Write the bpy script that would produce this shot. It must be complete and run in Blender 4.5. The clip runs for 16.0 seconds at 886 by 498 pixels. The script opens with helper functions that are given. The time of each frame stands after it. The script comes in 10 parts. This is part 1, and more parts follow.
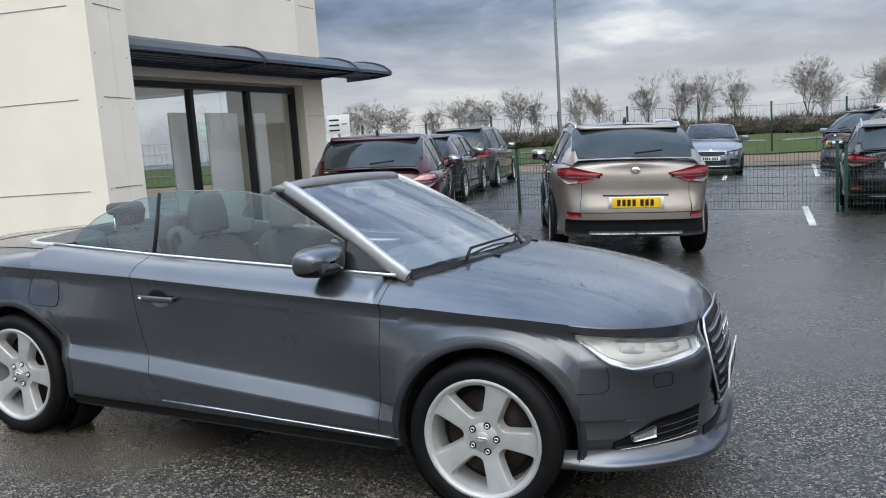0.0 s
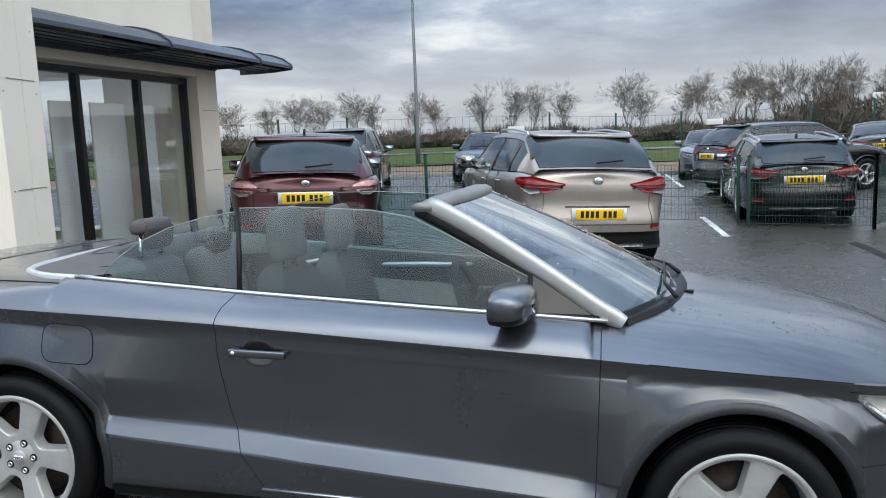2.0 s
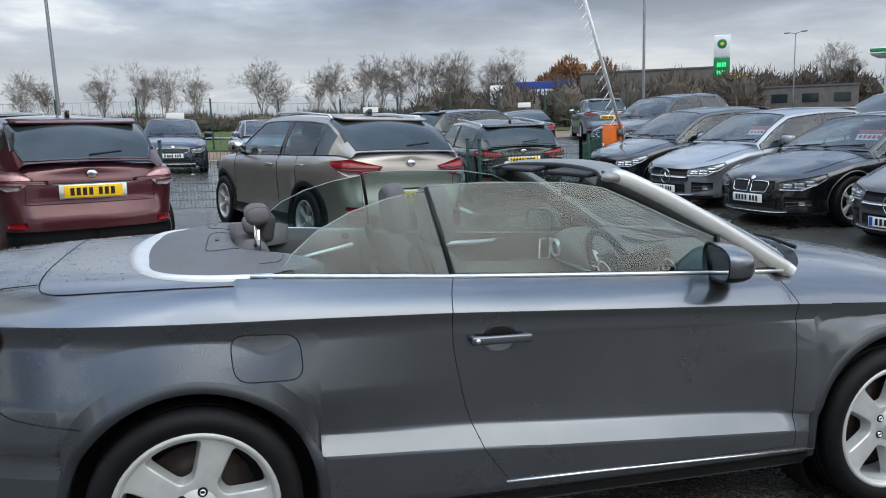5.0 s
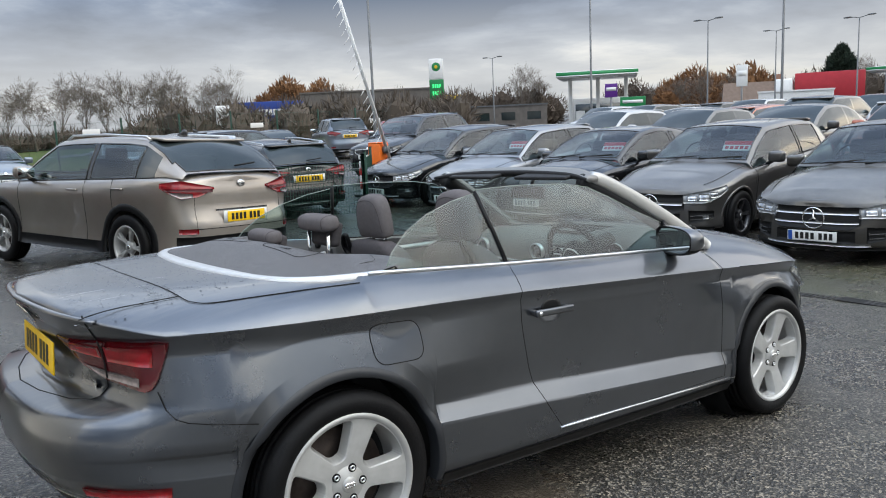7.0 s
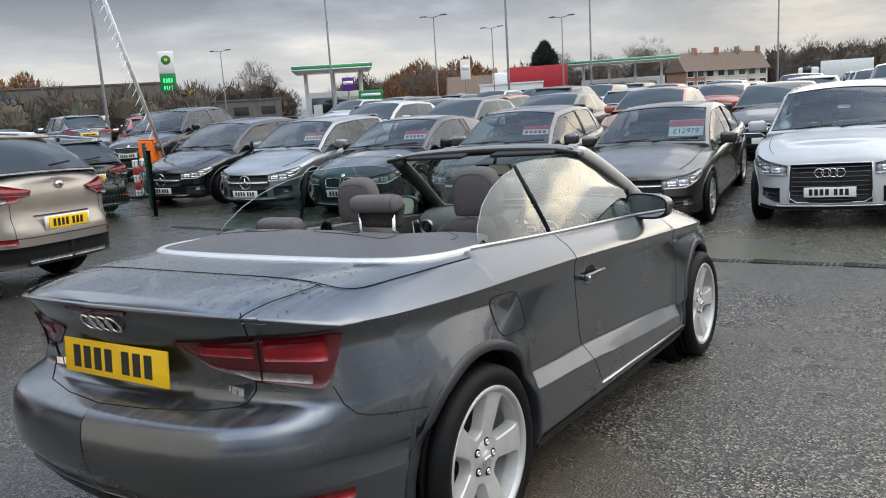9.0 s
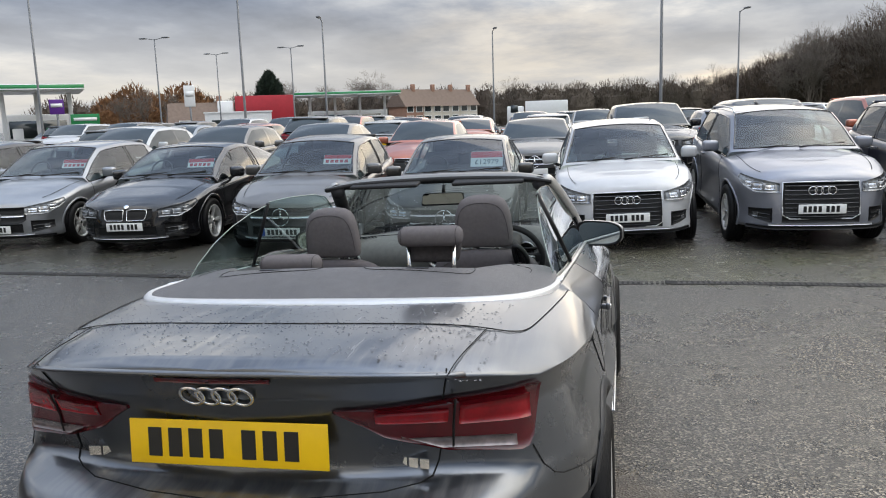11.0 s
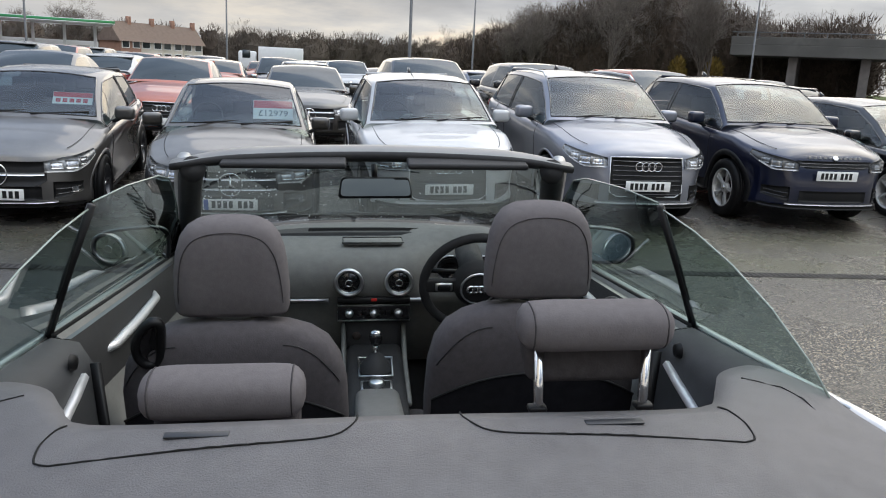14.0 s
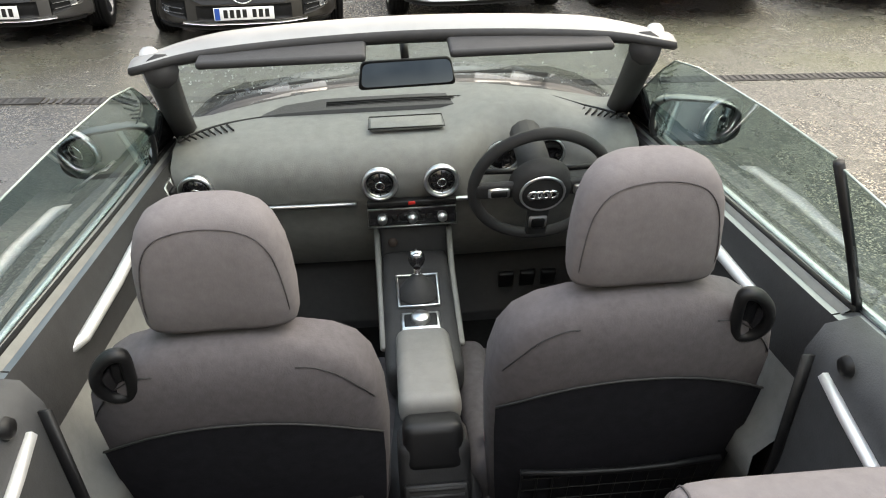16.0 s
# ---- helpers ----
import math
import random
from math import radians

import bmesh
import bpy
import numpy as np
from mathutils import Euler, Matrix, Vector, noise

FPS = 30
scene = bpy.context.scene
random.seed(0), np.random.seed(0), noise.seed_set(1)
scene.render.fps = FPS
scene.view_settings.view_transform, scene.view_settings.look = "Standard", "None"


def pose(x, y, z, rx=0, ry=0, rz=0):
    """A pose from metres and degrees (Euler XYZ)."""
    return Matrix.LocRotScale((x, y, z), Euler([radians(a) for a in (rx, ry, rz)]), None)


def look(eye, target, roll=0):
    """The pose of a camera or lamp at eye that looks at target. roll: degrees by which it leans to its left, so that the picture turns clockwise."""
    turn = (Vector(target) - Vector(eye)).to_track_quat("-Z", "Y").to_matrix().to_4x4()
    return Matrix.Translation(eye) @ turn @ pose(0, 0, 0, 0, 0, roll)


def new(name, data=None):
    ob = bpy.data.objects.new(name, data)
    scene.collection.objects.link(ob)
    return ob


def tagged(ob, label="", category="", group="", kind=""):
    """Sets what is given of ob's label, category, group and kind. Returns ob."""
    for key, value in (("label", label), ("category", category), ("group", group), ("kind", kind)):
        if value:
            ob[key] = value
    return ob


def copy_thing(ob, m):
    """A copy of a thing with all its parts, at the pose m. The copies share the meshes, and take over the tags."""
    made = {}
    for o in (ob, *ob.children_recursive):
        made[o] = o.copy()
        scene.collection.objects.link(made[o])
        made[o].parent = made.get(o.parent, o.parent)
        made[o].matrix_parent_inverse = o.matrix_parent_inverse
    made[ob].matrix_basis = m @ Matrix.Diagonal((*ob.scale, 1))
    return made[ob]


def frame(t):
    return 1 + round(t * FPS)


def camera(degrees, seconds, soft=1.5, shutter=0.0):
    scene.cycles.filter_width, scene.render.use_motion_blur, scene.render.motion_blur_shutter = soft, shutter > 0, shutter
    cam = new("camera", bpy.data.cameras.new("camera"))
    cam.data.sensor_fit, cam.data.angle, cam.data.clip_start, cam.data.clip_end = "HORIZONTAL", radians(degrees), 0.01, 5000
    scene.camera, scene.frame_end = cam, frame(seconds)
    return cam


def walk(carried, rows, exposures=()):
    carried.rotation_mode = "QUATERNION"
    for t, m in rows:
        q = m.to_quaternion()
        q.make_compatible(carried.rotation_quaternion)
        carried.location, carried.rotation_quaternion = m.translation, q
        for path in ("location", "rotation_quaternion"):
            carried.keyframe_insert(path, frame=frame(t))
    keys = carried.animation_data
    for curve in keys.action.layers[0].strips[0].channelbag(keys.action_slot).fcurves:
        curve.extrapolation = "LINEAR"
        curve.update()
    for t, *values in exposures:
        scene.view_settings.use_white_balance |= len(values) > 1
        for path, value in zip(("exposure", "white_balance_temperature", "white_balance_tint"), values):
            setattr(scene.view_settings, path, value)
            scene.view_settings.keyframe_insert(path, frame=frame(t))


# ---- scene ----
cam = camera(59.0, 16.0, soft=1.05)
PATH = [
    (0, (2.41, -3.607, 1.441), (1.613, -1.792, 1.176), -4.0),
    (0.5, (2.008, -3.522, 1.488), (1.297, -1.673, 1.208), -3.5),
    (1, (1.594, -3.467, 1.51), (0.985, -1.584, 1.22), -3.0),
    (1.5, (1.204, -3.377, 1.512), (0.706, -1.462, 1.224), -2.6),
    (2, (0.854, -3.311, 1.538), (0.48, -1.367, 1.254), -2.2),
    (2.5, (0.54, -3.28, 1.565), (0.302, -1.314, 1.285), -1.7),
    (3, (0.202, -3.174, 1.541), (0.108, -1.196, 1.256), -1.5),
    (3.5, (-0.112, -3.134, 1.547), (-0.051, -1.158, 1.243), -1.7),
    (4, (-0.462, -3.145, 1.548), (-0.238, -1.186, 1.215), -1.9),
    (6.5, (-2.153, -3.145, 1.571), (-1.125, -1.46, 1.248), -2.3),
    (7, (-2.472, -3.019, 1.587), (-1.291, -1.439, 1.262), -2.6),
    (7.5, (-2.744, -2.786, 1.58), (-1.432, -1.315, 1.243), -2.9),
    (8, (-3.015, -2.589, 1.581), (-1.591, -1.23, 1.226), -3.3),
    (10.5, (-3.579, -1.207, 1.596), (-1.707, -0.595, 1.247), -2.5),
    (11, (-3.621, -0.904, 1.611), (-1.701, -0.452, 1.28), -1.9),
    (11.5, (-3.496, -0.658, 1.608), (-1.545, -0.354, 1.289), -1.2),
    (12, (-3.284, -0.424, 1.631), (-1.316, -0.255, 1.316), -0.2),
    (12.5, (-3.048, -0.188, 1.616), (-1.074, -0.146, 1.297), 0.8),
    (13, (-2.703, -0.065, 1.582), (-0.733, -0.142, 1.245), 1.8),
    (13.5, (-2.369, 0.055, 1.572), (-0.412, -0.121, 1.199), 2.5),
    (14, (-2.070, 0.113, 1.558), (-0.135, -0.128, 1.114), 2.8),
    (14.5, (-1.795, 0.068, 1.553), (0.11, -0.195, 1.002), 2.9),
    (15, (-1.62, 0.074, 1.575), (0.239, -0.167, 0.88), 2.3),
    (15.5, (-1.52, 0.09, 1.668), (0.286, -0.108, 0.833), 1.3),
    (16, (-1.451, 0.094, 1.735), (0.288, -0.048, 0.758), 0.0),
]
walk(cam, [(t, look(eye, target, roll)) for t, eye, target, roll in PATH], [(0, -0.22, 6450, 10), (1.5, -0.18, 6400, 9), (3.5, -0.20, 6100, 8), (6.5, -0.10, 6600, 9), (8, -0.10, 6700, 9), (10.5, -0.15, 6980, 11), (11.5, -0.15, 6850, 11), (12.5, -0.33, 6400, 11), (13.5, -0.30, 6450, 11), (14, -0.16, 6900, 11), (14.5, 0.08, 6950, 9), (15.3, 0.72, 7700, 9), (16, 1.08, 8000, 10)])

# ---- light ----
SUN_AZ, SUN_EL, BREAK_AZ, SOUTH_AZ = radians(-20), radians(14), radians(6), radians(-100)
world = bpy.data.worlds.new("overcast_sky")
scene.world = world
world.use_nodes = True


def nd(tree, kind, **inputs):
    n = tree.nodes.new(kind)
    for key, value in inputs.items():
        if key in ("op", "blend", "kind"):
            continue
        n.inputs[key.replace("_", " ")].default_value = value
    return n


def mathn(tree, op, a, b=None, clamp=False):
    n = tree.nodes.new("ShaderNodeMath")
    n.operation, n.use_clamp = op, clamp
    for i, v in enumerate((a, b)):
        if v is None:
            continue
        if isinstance(v, (int, float)):
            n.inputs[i].default_value = v
        else:
            tree.links.new(v, n.inputs[i])
    return n.outputs[0]


def ramp(tree, fac, stops):
    n = tree.nodes.new("ShaderNodeValToRGB")
    el = n.color_ramp.elements
    while len(el) < len(stops):
        el.new(0.5)
    for e, (p, c) in zip(el, stops):
        e.position = p
        e.color = (*c, 1) if isinstance(c, tuple) else (c, c, c, 1)
    tree.links.new(fac, n.inputs[0])
    return n.outputs[0]


def mixc(tree, fac, a, b, blend="MIX"):
    n = tree.nodes.new("ShaderNodeMix")
    n.data_type, n.blend_type = "RGBA", blend
    for sock, v in ((n.inputs[0], fac), (n.inputs[6], a), (n.inputs[7], b)):
        if isinstance(v, (int, float)):
            sock.default_value = v
        elif isinstance(v, tuple):
            sock.default_value = (*v, 1)
        else:
            tree.links.new(v, sock)
    return n.outputs[2]


def build_sky():
    t = world.node_tree
    t.nodes.clear()
    out = t.nodes.new("ShaderNodeOutputWorld")
    bg = t.nodes.new("ShaderNodeBackground")
    t.links.new(bg.outputs[0], out.inputs[0])
    co = t.nodes.new("ShaderNodeTexCoord")
    sep = t.nodes.new("ShaderNodeSeparateXYZ")
    t.links.new(co.outputs["Generated"], sep.inputs[0])
    z = mathn(t, "MAXIMUM", sep.outputs[2], 0.0)
    den = mathn(t, "ADD", z, 0.16)
    px, py = mathn(t, "DIVIDE", sep.outputs[0], den), mathn(t, "DIVIDE", sep.outputs[1], den)
    comb = t.nodes.new("ShaderNodeCombineXYZ")
    t.links.new(px, comb.inputs[0])
    t.links.new(py, comb.inputs[1])
    n1 = nd(t, "ShaderNodeTexNoise", Scale=0.55, Detail=7.0, Roughness=0.5, Distortion=0.35)
    t.links.new(comb.outputs[0], n1.inputs["Vector"])
    n2 = nd(t, "ShaderNodeTexNoise", Scale=2.3, Detail=7.0, Roughness=0.6)
    t.links.new(comb.outputs[0], n2.inputs["Vector"])
    f = mathn(t, "ADD", mathn(t, "MULTIPLY", n1.outputs[0], 0.80), mathn(t, "MULTIPLY", n2.outputs[0], 0.20))
    cloud = ramp(t, f, [(0.39, (0.115, 0.155, 0.23)), (0.46, (0.21, 0.265, 0.365)), (0.53, (0.40, 0.46, 0.55)), (0.61, (0.95, 0.96, 0.95))])
    # thin blue gaps from the clear sky model
    sky = t.nodes.new("ShaderNodeTexSky")
    sky.sky_type, sky.sun_disc, sky.sun_elevation, sky.sun_rotation = "NISHITA", False, SUN_EL, math.pi / 2 - SUN_AZ
    gap = ramp(t, n1.outputs[0], [(0.57, 0.0), (0.70, 1.0)])
    skyc = mixc(t, 1.0, sky.outputs[0], (0.09, 0.09, 0.09), "MULTIPLY")
    col = mixc(t, mathn(t, "MULTIPLY", gap, 0.5), cloud, skyc)
    # pale band low over the horizon
    band = ramp(t, z, [(0.0, 0.7), (0.05, 0.95), (0.095, 0.55), (0.16, 0.0)])
    col = mixc(t, mathn(t, "MULTIPLY", band, 0.72), col, (0.77, 0.78, 0.78))
    # bright break low in the clouds
    dirv = t.nodes.new("ShaderNodeVectorMath")
    dirv.operation = "DOT_PRODUCT"
    t.links.new(co.outputs["Generated"], dirv.inputs[0])
    dirv.inputs[1].default_value = (math.cos(BREAK_AZ) * math.cos(0.07), math.sin(BREAK_AZ) * math.cos(0.07), math.sin(0.07))
    glow = ramp(t, dirv.outputs["Value"], [(0.93, 0.0), (0.985, 0.08), (1.0, 0.32)])
    patch_n = ramp(t, n2.outputs[0], [(0.35, 0.15), (0.62, 1.0)])
    col = mixc(t, mathn(t, "MULTIPLY", glow, patch_n), col, (1.15, 1.02, 0.80))
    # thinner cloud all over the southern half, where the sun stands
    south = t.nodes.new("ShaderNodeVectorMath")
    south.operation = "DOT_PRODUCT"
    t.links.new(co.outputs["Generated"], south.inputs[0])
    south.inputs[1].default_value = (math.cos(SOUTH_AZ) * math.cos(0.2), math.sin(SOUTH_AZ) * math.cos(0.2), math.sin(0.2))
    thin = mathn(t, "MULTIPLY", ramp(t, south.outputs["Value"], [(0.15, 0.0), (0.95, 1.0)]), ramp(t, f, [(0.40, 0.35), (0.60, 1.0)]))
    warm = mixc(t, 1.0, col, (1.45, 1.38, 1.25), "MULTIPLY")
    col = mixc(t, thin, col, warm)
    # brighter towards the zenith
    lift = mathn(t, "ADD", 1.0, mathn(t, "MULTIPLY", mathn(t, "POWER", z, 1.5), 6.2))
    mul = t.nodes.new("ShaderNodeVectorMath")
    mul.operation = "SCALE"
    t.links.new(col, mul.inputs[0])
    t.links.new(lift, mul.inputs[3])
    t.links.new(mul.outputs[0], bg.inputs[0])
    bg.inputs[1].default_value = 1.0


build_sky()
sun = new("sun", bpy.data.lights.new("sun", "SUN"))
sun.data.energy, sun.data.angle, sun.data.color = 0.9, radians(66), (1.0, 0.93, 0.82)
sun.matrix_world = look((60 * math.cos(SUN_AZ), 60 * math.sin(SUN_AZ), 60 * math.tan(SUN_EL + 0.15)), (0, 0, 0))

# ---- materials ----
MATS = {}


def mat(name, color, rough=0.5, metal=0.0, coat=0.0, spec=0.5, var=0.0, scale=6.0, bump=0.0, bscale=60.0, stain=0.0, sscale=1.2,
        dirt=None, alpha=1.0, emit=0.0, island=0.0, random=0.0, rvar=0.0, obj=True, ior=1.45, trans=0.0, coat_rough=0.05):
    """A surface: base colour with grain, stains, changes from piece to piece, and a fine relief."""
    if name in MATS:
        return MATS[name]
    m = bpy.data.materials.new(name)
    m.use_nodes = True
    t = m.node_tree
    b = t.nodes["Principled BSDF"]
    b.inputs["Roughness"].default_value = rough
    b.inputs["Metallic"].default_value = metal
    b.inputs["Coat Weight"].default_value = coat
    b.inputs["Coat Roughness"].default_value = coat_rough
    b.inputs["Specular IOR Level"].default_value = spec
    b.inputs["IOR"].default_value = ior
    b.inputs["Transmission Weight"].default_value = trans
    b.inputs["Alpha"].default_value = alpha
    b.inputs["Base Color"].default_value = (*color, 1)
    co = t.nodes.new("ShaderNodeTexCoord")
    vec = co.outputs["Object"]
    src = None
    if var or stain or rvar:
        n1 = nd(t, "ShaderNodeTexNoise", Scale=scale, Detail=6.0, Roughness=0.6)
        t.links.new(vec, n1.inputs["Vector"])
        lo, hi = tuple(c * (1 - var) for c in color), tuple(min(1.0, c * (1 + var)) for c in color)
        src = ramp(t, n1.outputs[0], [(0.3, lo), (0.7, hi)])
        if stain:
            n2 = nd(t, "ShaderNodeTexNoise", Scale=sscale, Detail=4.0, Roughness=0.55)
            t.links.new(vec, n2.inputs["Vector"])
            mask = ramp(t, n2.outputs[0], [(0.45, 0.0), (0.62, 1.0)])
            src = mixc(t, mathn(t, "MULTIPLY", mask, stain), src, dirt or tuple(c * 0.5 for c in color))
        if rvar:
            r = mathn(t, "ADD", rough - rvar / 2, mathn(t, "MULTIPLY", n1.outputs[0], rvar), True)
            t.links.new(r, b.inputs["Roughness"])
    if random:
        oi = t.nodes.new("ShaderNodeObjectInfo")
        k = mathn(t, "ADD", 1 - random / 2, mathn(t, "MULTIPLY", oi.outputs["Random"], random))
        sc = t.nodes.new("ShaderNodeVectorMath")
        sc.operation = "SCALE"
        if src is None:
            sc.inputs[0].default_value = color
        else:
            t.links.new(src, sc.inputs[0])
        t.links.new(k, sc.inputs[3])
        src = sc.outputs[0]
    if island:
        ge = t.nodes.new("ShaderNodeNewGeometry")
        k = mathn(t, "ADD", 1 - island / 2, mathn(t, "MULTIPLY", ge.outputs["Random Per Island"], island))
        sc = t.nodes.new("ShaderNodeVectorMath")
        sc.operation = "SCALE"
        if src is None:
            sc.inputs[0].default_value = color
        else:
            t.links.new(src, sc.inputs[0])
        t.links.new(k, sc.inputs[3])
        src = sc.outputs[0]
    if src is not None:
        t.links.new(src, b.inputs["Base Color"])
    if bump:
        n3 = nd(t, "ShaderNodeTexNoise", Scale=bscale, Detail=4.0, Roughness=0.6)
        t.links.new(vec, n3.inputs["Vector"])
        bp = nd(t, "ShaderNodeBump", Strength=bump, Distance=0.01)
        t.links.new(n3.outputs[0], bp.inputs["Height"])
        t.links.new(bp.outputs[0], b.inputs["Normal"])
    if emit:
        b.inputs["Emission Color"].default_value = (*color, 1)
        b.inputs["Emission Strength"].default_value = emit
    MATS[name] = m
    return m


def paint(name, color, metal=0.55, rough=0.32, streak=0.0, dust=0.25):
    """Car paint: flake under clear coat, a film of winter dust on the upward faces, and rain drops where it is wet."""
    if name in MATS:
        return MATS[name]
    m = mat(name, color, rough=rough, metal=metal, coat=1.0, coat_rough=0.06, var=0.08, scale=3.0)
    t = m.node_tree
    b = t.nodes["Principled BSDF"]
    co = t.nodes.new("ShaderNodeTexCoord")
    base = b.inputs["Base Color"].links[0].from_socket
    n2 = nd(t, "ShaderNodeTexNoise", Scale=2.2, Detail=7.0, Roughness=0.65)
    t.links.new(co.outputs["Object"], n2.inputs["Vector"])
    sep = t.nodes.new("ShaderNodeSeparateXYZ")
    geo = t.nodes.new("ShaderNodeNewGeometry")
    t.links.new(geo.outputs["Normal"], sep.inputs[0])
    up = ramp(t, sep.outputs[2], [(0.35, 0.12), (0.95, 1.0)])
    k = mathn(t, "MULTIPLY", mathn(t, "MULTIPLY", ramp(t, n2.outputs[0], [(0.3, 0.35), (0.7, 1.0)]), up), dust * 0.6)
    if streak:
        # dried run marks that follow the slope of bonnet and boot
        mp = t.nodes.new("ShaderNodeMapping")
        mp.inputs["Scale"].default_value = (1.6, 17.0, 1.6)
        t.links.new(co.outputs["Object"], mp.inputs["Vector"])
        n4 = nd(t, "ShaderNodeTexNoise", Scale=2.0, Detail=5.0, Roughness=0.62, Distortion=0.25)
        t.links.new(mp.outputs[0], n4.inputs["Vector"])
        flat = ramp(t, sep.outputs[2], [(0.80, 0.0), (0.95, 1.0)])
        k = mathn(t, "ADD", k, mathn(t, "MULTIPLY", mathn(t, "MULTIPLY", ramp(t, n4.outputs[0], [(0.42, 0.0), (0.66, 1.0)]), flat), streak), True)
    col = mixc(t, k, base, (0.30, 0.29, 0.27))
    t.links.new(col, b.inputs["Base Color"])
    t.links.new(mathn(t, "ADD", rough, mathn(t, "MULTIPLY", k, 0.5)), b.inputs["Roughness"])
    t.links.new(mathn(t, "SUBTRACT", metal, mathn(t, "MULTIPLY", k, metal), True), b.inputs["Metallic"])
    t.links.new(mathn(t, "ADD", 0.025, mathn(t, "MULTIPLY", k, 0.75 if streak else 0.22)), b.inputs["Coat Roughness"])
    return m


GREY = paint("paint_metallic_grey", (0.104, 0.113, 0.129), metal=0.93, rough=0.27, dust=0.20, streak=0.24)
# bright grey that paints the lit half of the door handle recess
RECESS_LIT = mat("recess_lit_grey", (0.30, 0.315, 0.34), rough=0.3, metal=0.9, var=0.05)
ARCH_GREY = mat("arch_trim_grey", (0.022, 0.024, 0.028), rough=0.45, metal=0.2, coat=0.15, var=0.1)
CHROME = mat("chrome", (0.80, 0.80, 0.80), rough=0.12, metal=1.0)
FRAME_SILVER = mat("frame_silver", (0.62, 0.62, 0.62), rough=0.42, metal=0.55, coat=0.2, var=0.06, scale=20)
PILLAR_SILVER = mat("pillar_silver", (0.44, 0.435, 0.42), rough=0.40, metal=0.75, coat=0.2, var=0.06, scale=20)
SATIN = mat("satin_aluminium", (0.70, 0.71, 0.72), rough=0.30, metal=1.0, var=0.05, scale=30)
ALLOY = mat("alloy_silver", (0.50, 0.50, 0.49), rough=0.42, metal=0.35, coat=0.4, var=0.08, scale=14, stain=0.25, sscale=5, dirt=(0.22, 0.21, 0.19))
DARK_ALLOY = mat("alloy_dark", (0.07, 0.07, 0.075), rough=0.35, metal=0.7, coat=0.5, var=0.1)
TYRE = mat("tyre_rubber", (0.006, 0.006, 0.0065), rough=0.55, spec=0.16, var=0.25, scale=18, stain=0.3, sscale=4, dirt=(0.011, 0.010, 0.0095), bump=0.2, bscale=90)
BLACK = mat("black_plastic", (0.007, 0.007, 0.0075), rough=0.45, spec=0.3, var=0.2, scale=20)
GLOSS = mat("gloss_black", (0.008, 0.008, 0.009), rough=0.12, coat=0.6)
LINER = mat("arch_liner", (0.008, 0.008, 0.008), rough=0.9)
RUBBER = mat("seam_shadow", (0.004, 0.004, 0.004), rough=0.9)
BRAKE = mat("brake_iron", (0.055, 0.042, 0.037), rough=0.6, metal=0.6, var=0.4, scale=20)
TINT = mat("tinted_glass_dark", (0.022, 0.030, 0.032), rough=0.05, spec=0.5, coat=0.15, var=0.2, scale=2.0)
PLATE_Y = mat("plate_yellow", (0.85, 0.52, 0.01), rough=0.35, var=0.06, scale=8)
PLATE_W = mat("plate_white", (0.78, 0.78, 0.76), rough=0.35, var=0.05, scale=8)
PLATE_B = mat("plate_blue", (0.02, 0.08, 0.35), rough=0.35)
INK = mat("plate_black", (0.012, 0.012, 0.012), rough=0.4)
RED_LENS = mat("red_lens", (0.22, 0.004, 0.008), rough=0.16, coat=0.3, var=0.35, scale=14)
PINK_LENS = mat("pink_lens", (0.46, 0.25, 0.25), rough=0.18, metal=0.3, coat=0.6, var=0.4, scale=14)
RED_DEEP = mat("red_lens_deep", (0.075, 0.004, 0.007), rough=0.2, coat=0.5, var=0.2, scale=20)
CLEAR_LENS = mat("clear_lens", (0.66, 0.67, 0.68), rough=0.2, metal=0.45, coat=0.8, var=0.35, scale=22)
LAMP_IN = mat("lamp_reflector", (0.62, 0.63, 0.65), rough=0.14, metal=0.9, var=0.3, scale=16)
LAMP_GREY = mat("lamp_bowl_grey", (0.47, 0.46, 0.43), rough=0.30, metal=0.45, var=0.3, scale=18)
LAMP_SMOKE = mat("lamp_smoked_reflector", (0.26, 0.27, 0.28), rough=0.18, metal=0.7, var=0.5, scale=24)
LAMP_DARK = mat("lamp_dark", (0.05, 0.052, 0.055), rough=0.2, metal=0.3, coat=0.6, var=0.4, scale=14)


def glass_mat(name, tint, alpha_like, face=0.07, rough=0.0, power=3.3):
    """Thin automotive glass: a tinted see-through sheet with a mirror-like face."""
    m = bpy.data.materials.new(name)
    m.use_nodes = True
    t = m.node_tree
    t.nodes.clear()
    out = t.nodes.new("ShaderNodeOutputMaterial")
    tr = t.nodes.new("ShaderNodeBsdfTransparent")
    tr.inputs[0].default_value = (*tint, 1)
    gl = t.nodes.new("ShaderNodeBsdfGlossy")
    gl.inputs["Roughness"].default_value = rough
    gl.inputs["Color"].default_value = (1, 1, 1, 1)
    fr = t.nodes.new("ShaderNodeLayerWeight")
    fr.inputs[0].default_value = 0.5
    k = mathn(t, "ADD", mathn(t, "MULTIPLY", mathn(t, "POWER", fr.outputs["Facing"], power), alpha_like), face, True)
    mx = t.nodes.new("ShaderNodeMixShader")
    t.links.new(k, mx.inputs[0])
    t.links.new(tr.outputs[0], mx.inputs[1])
    t.links.new(gl.outputs[0], mx.inputs[2])
    t.links.new(mx.outputs[0], out.inputs[0])
    MATS[name] = m
    return m


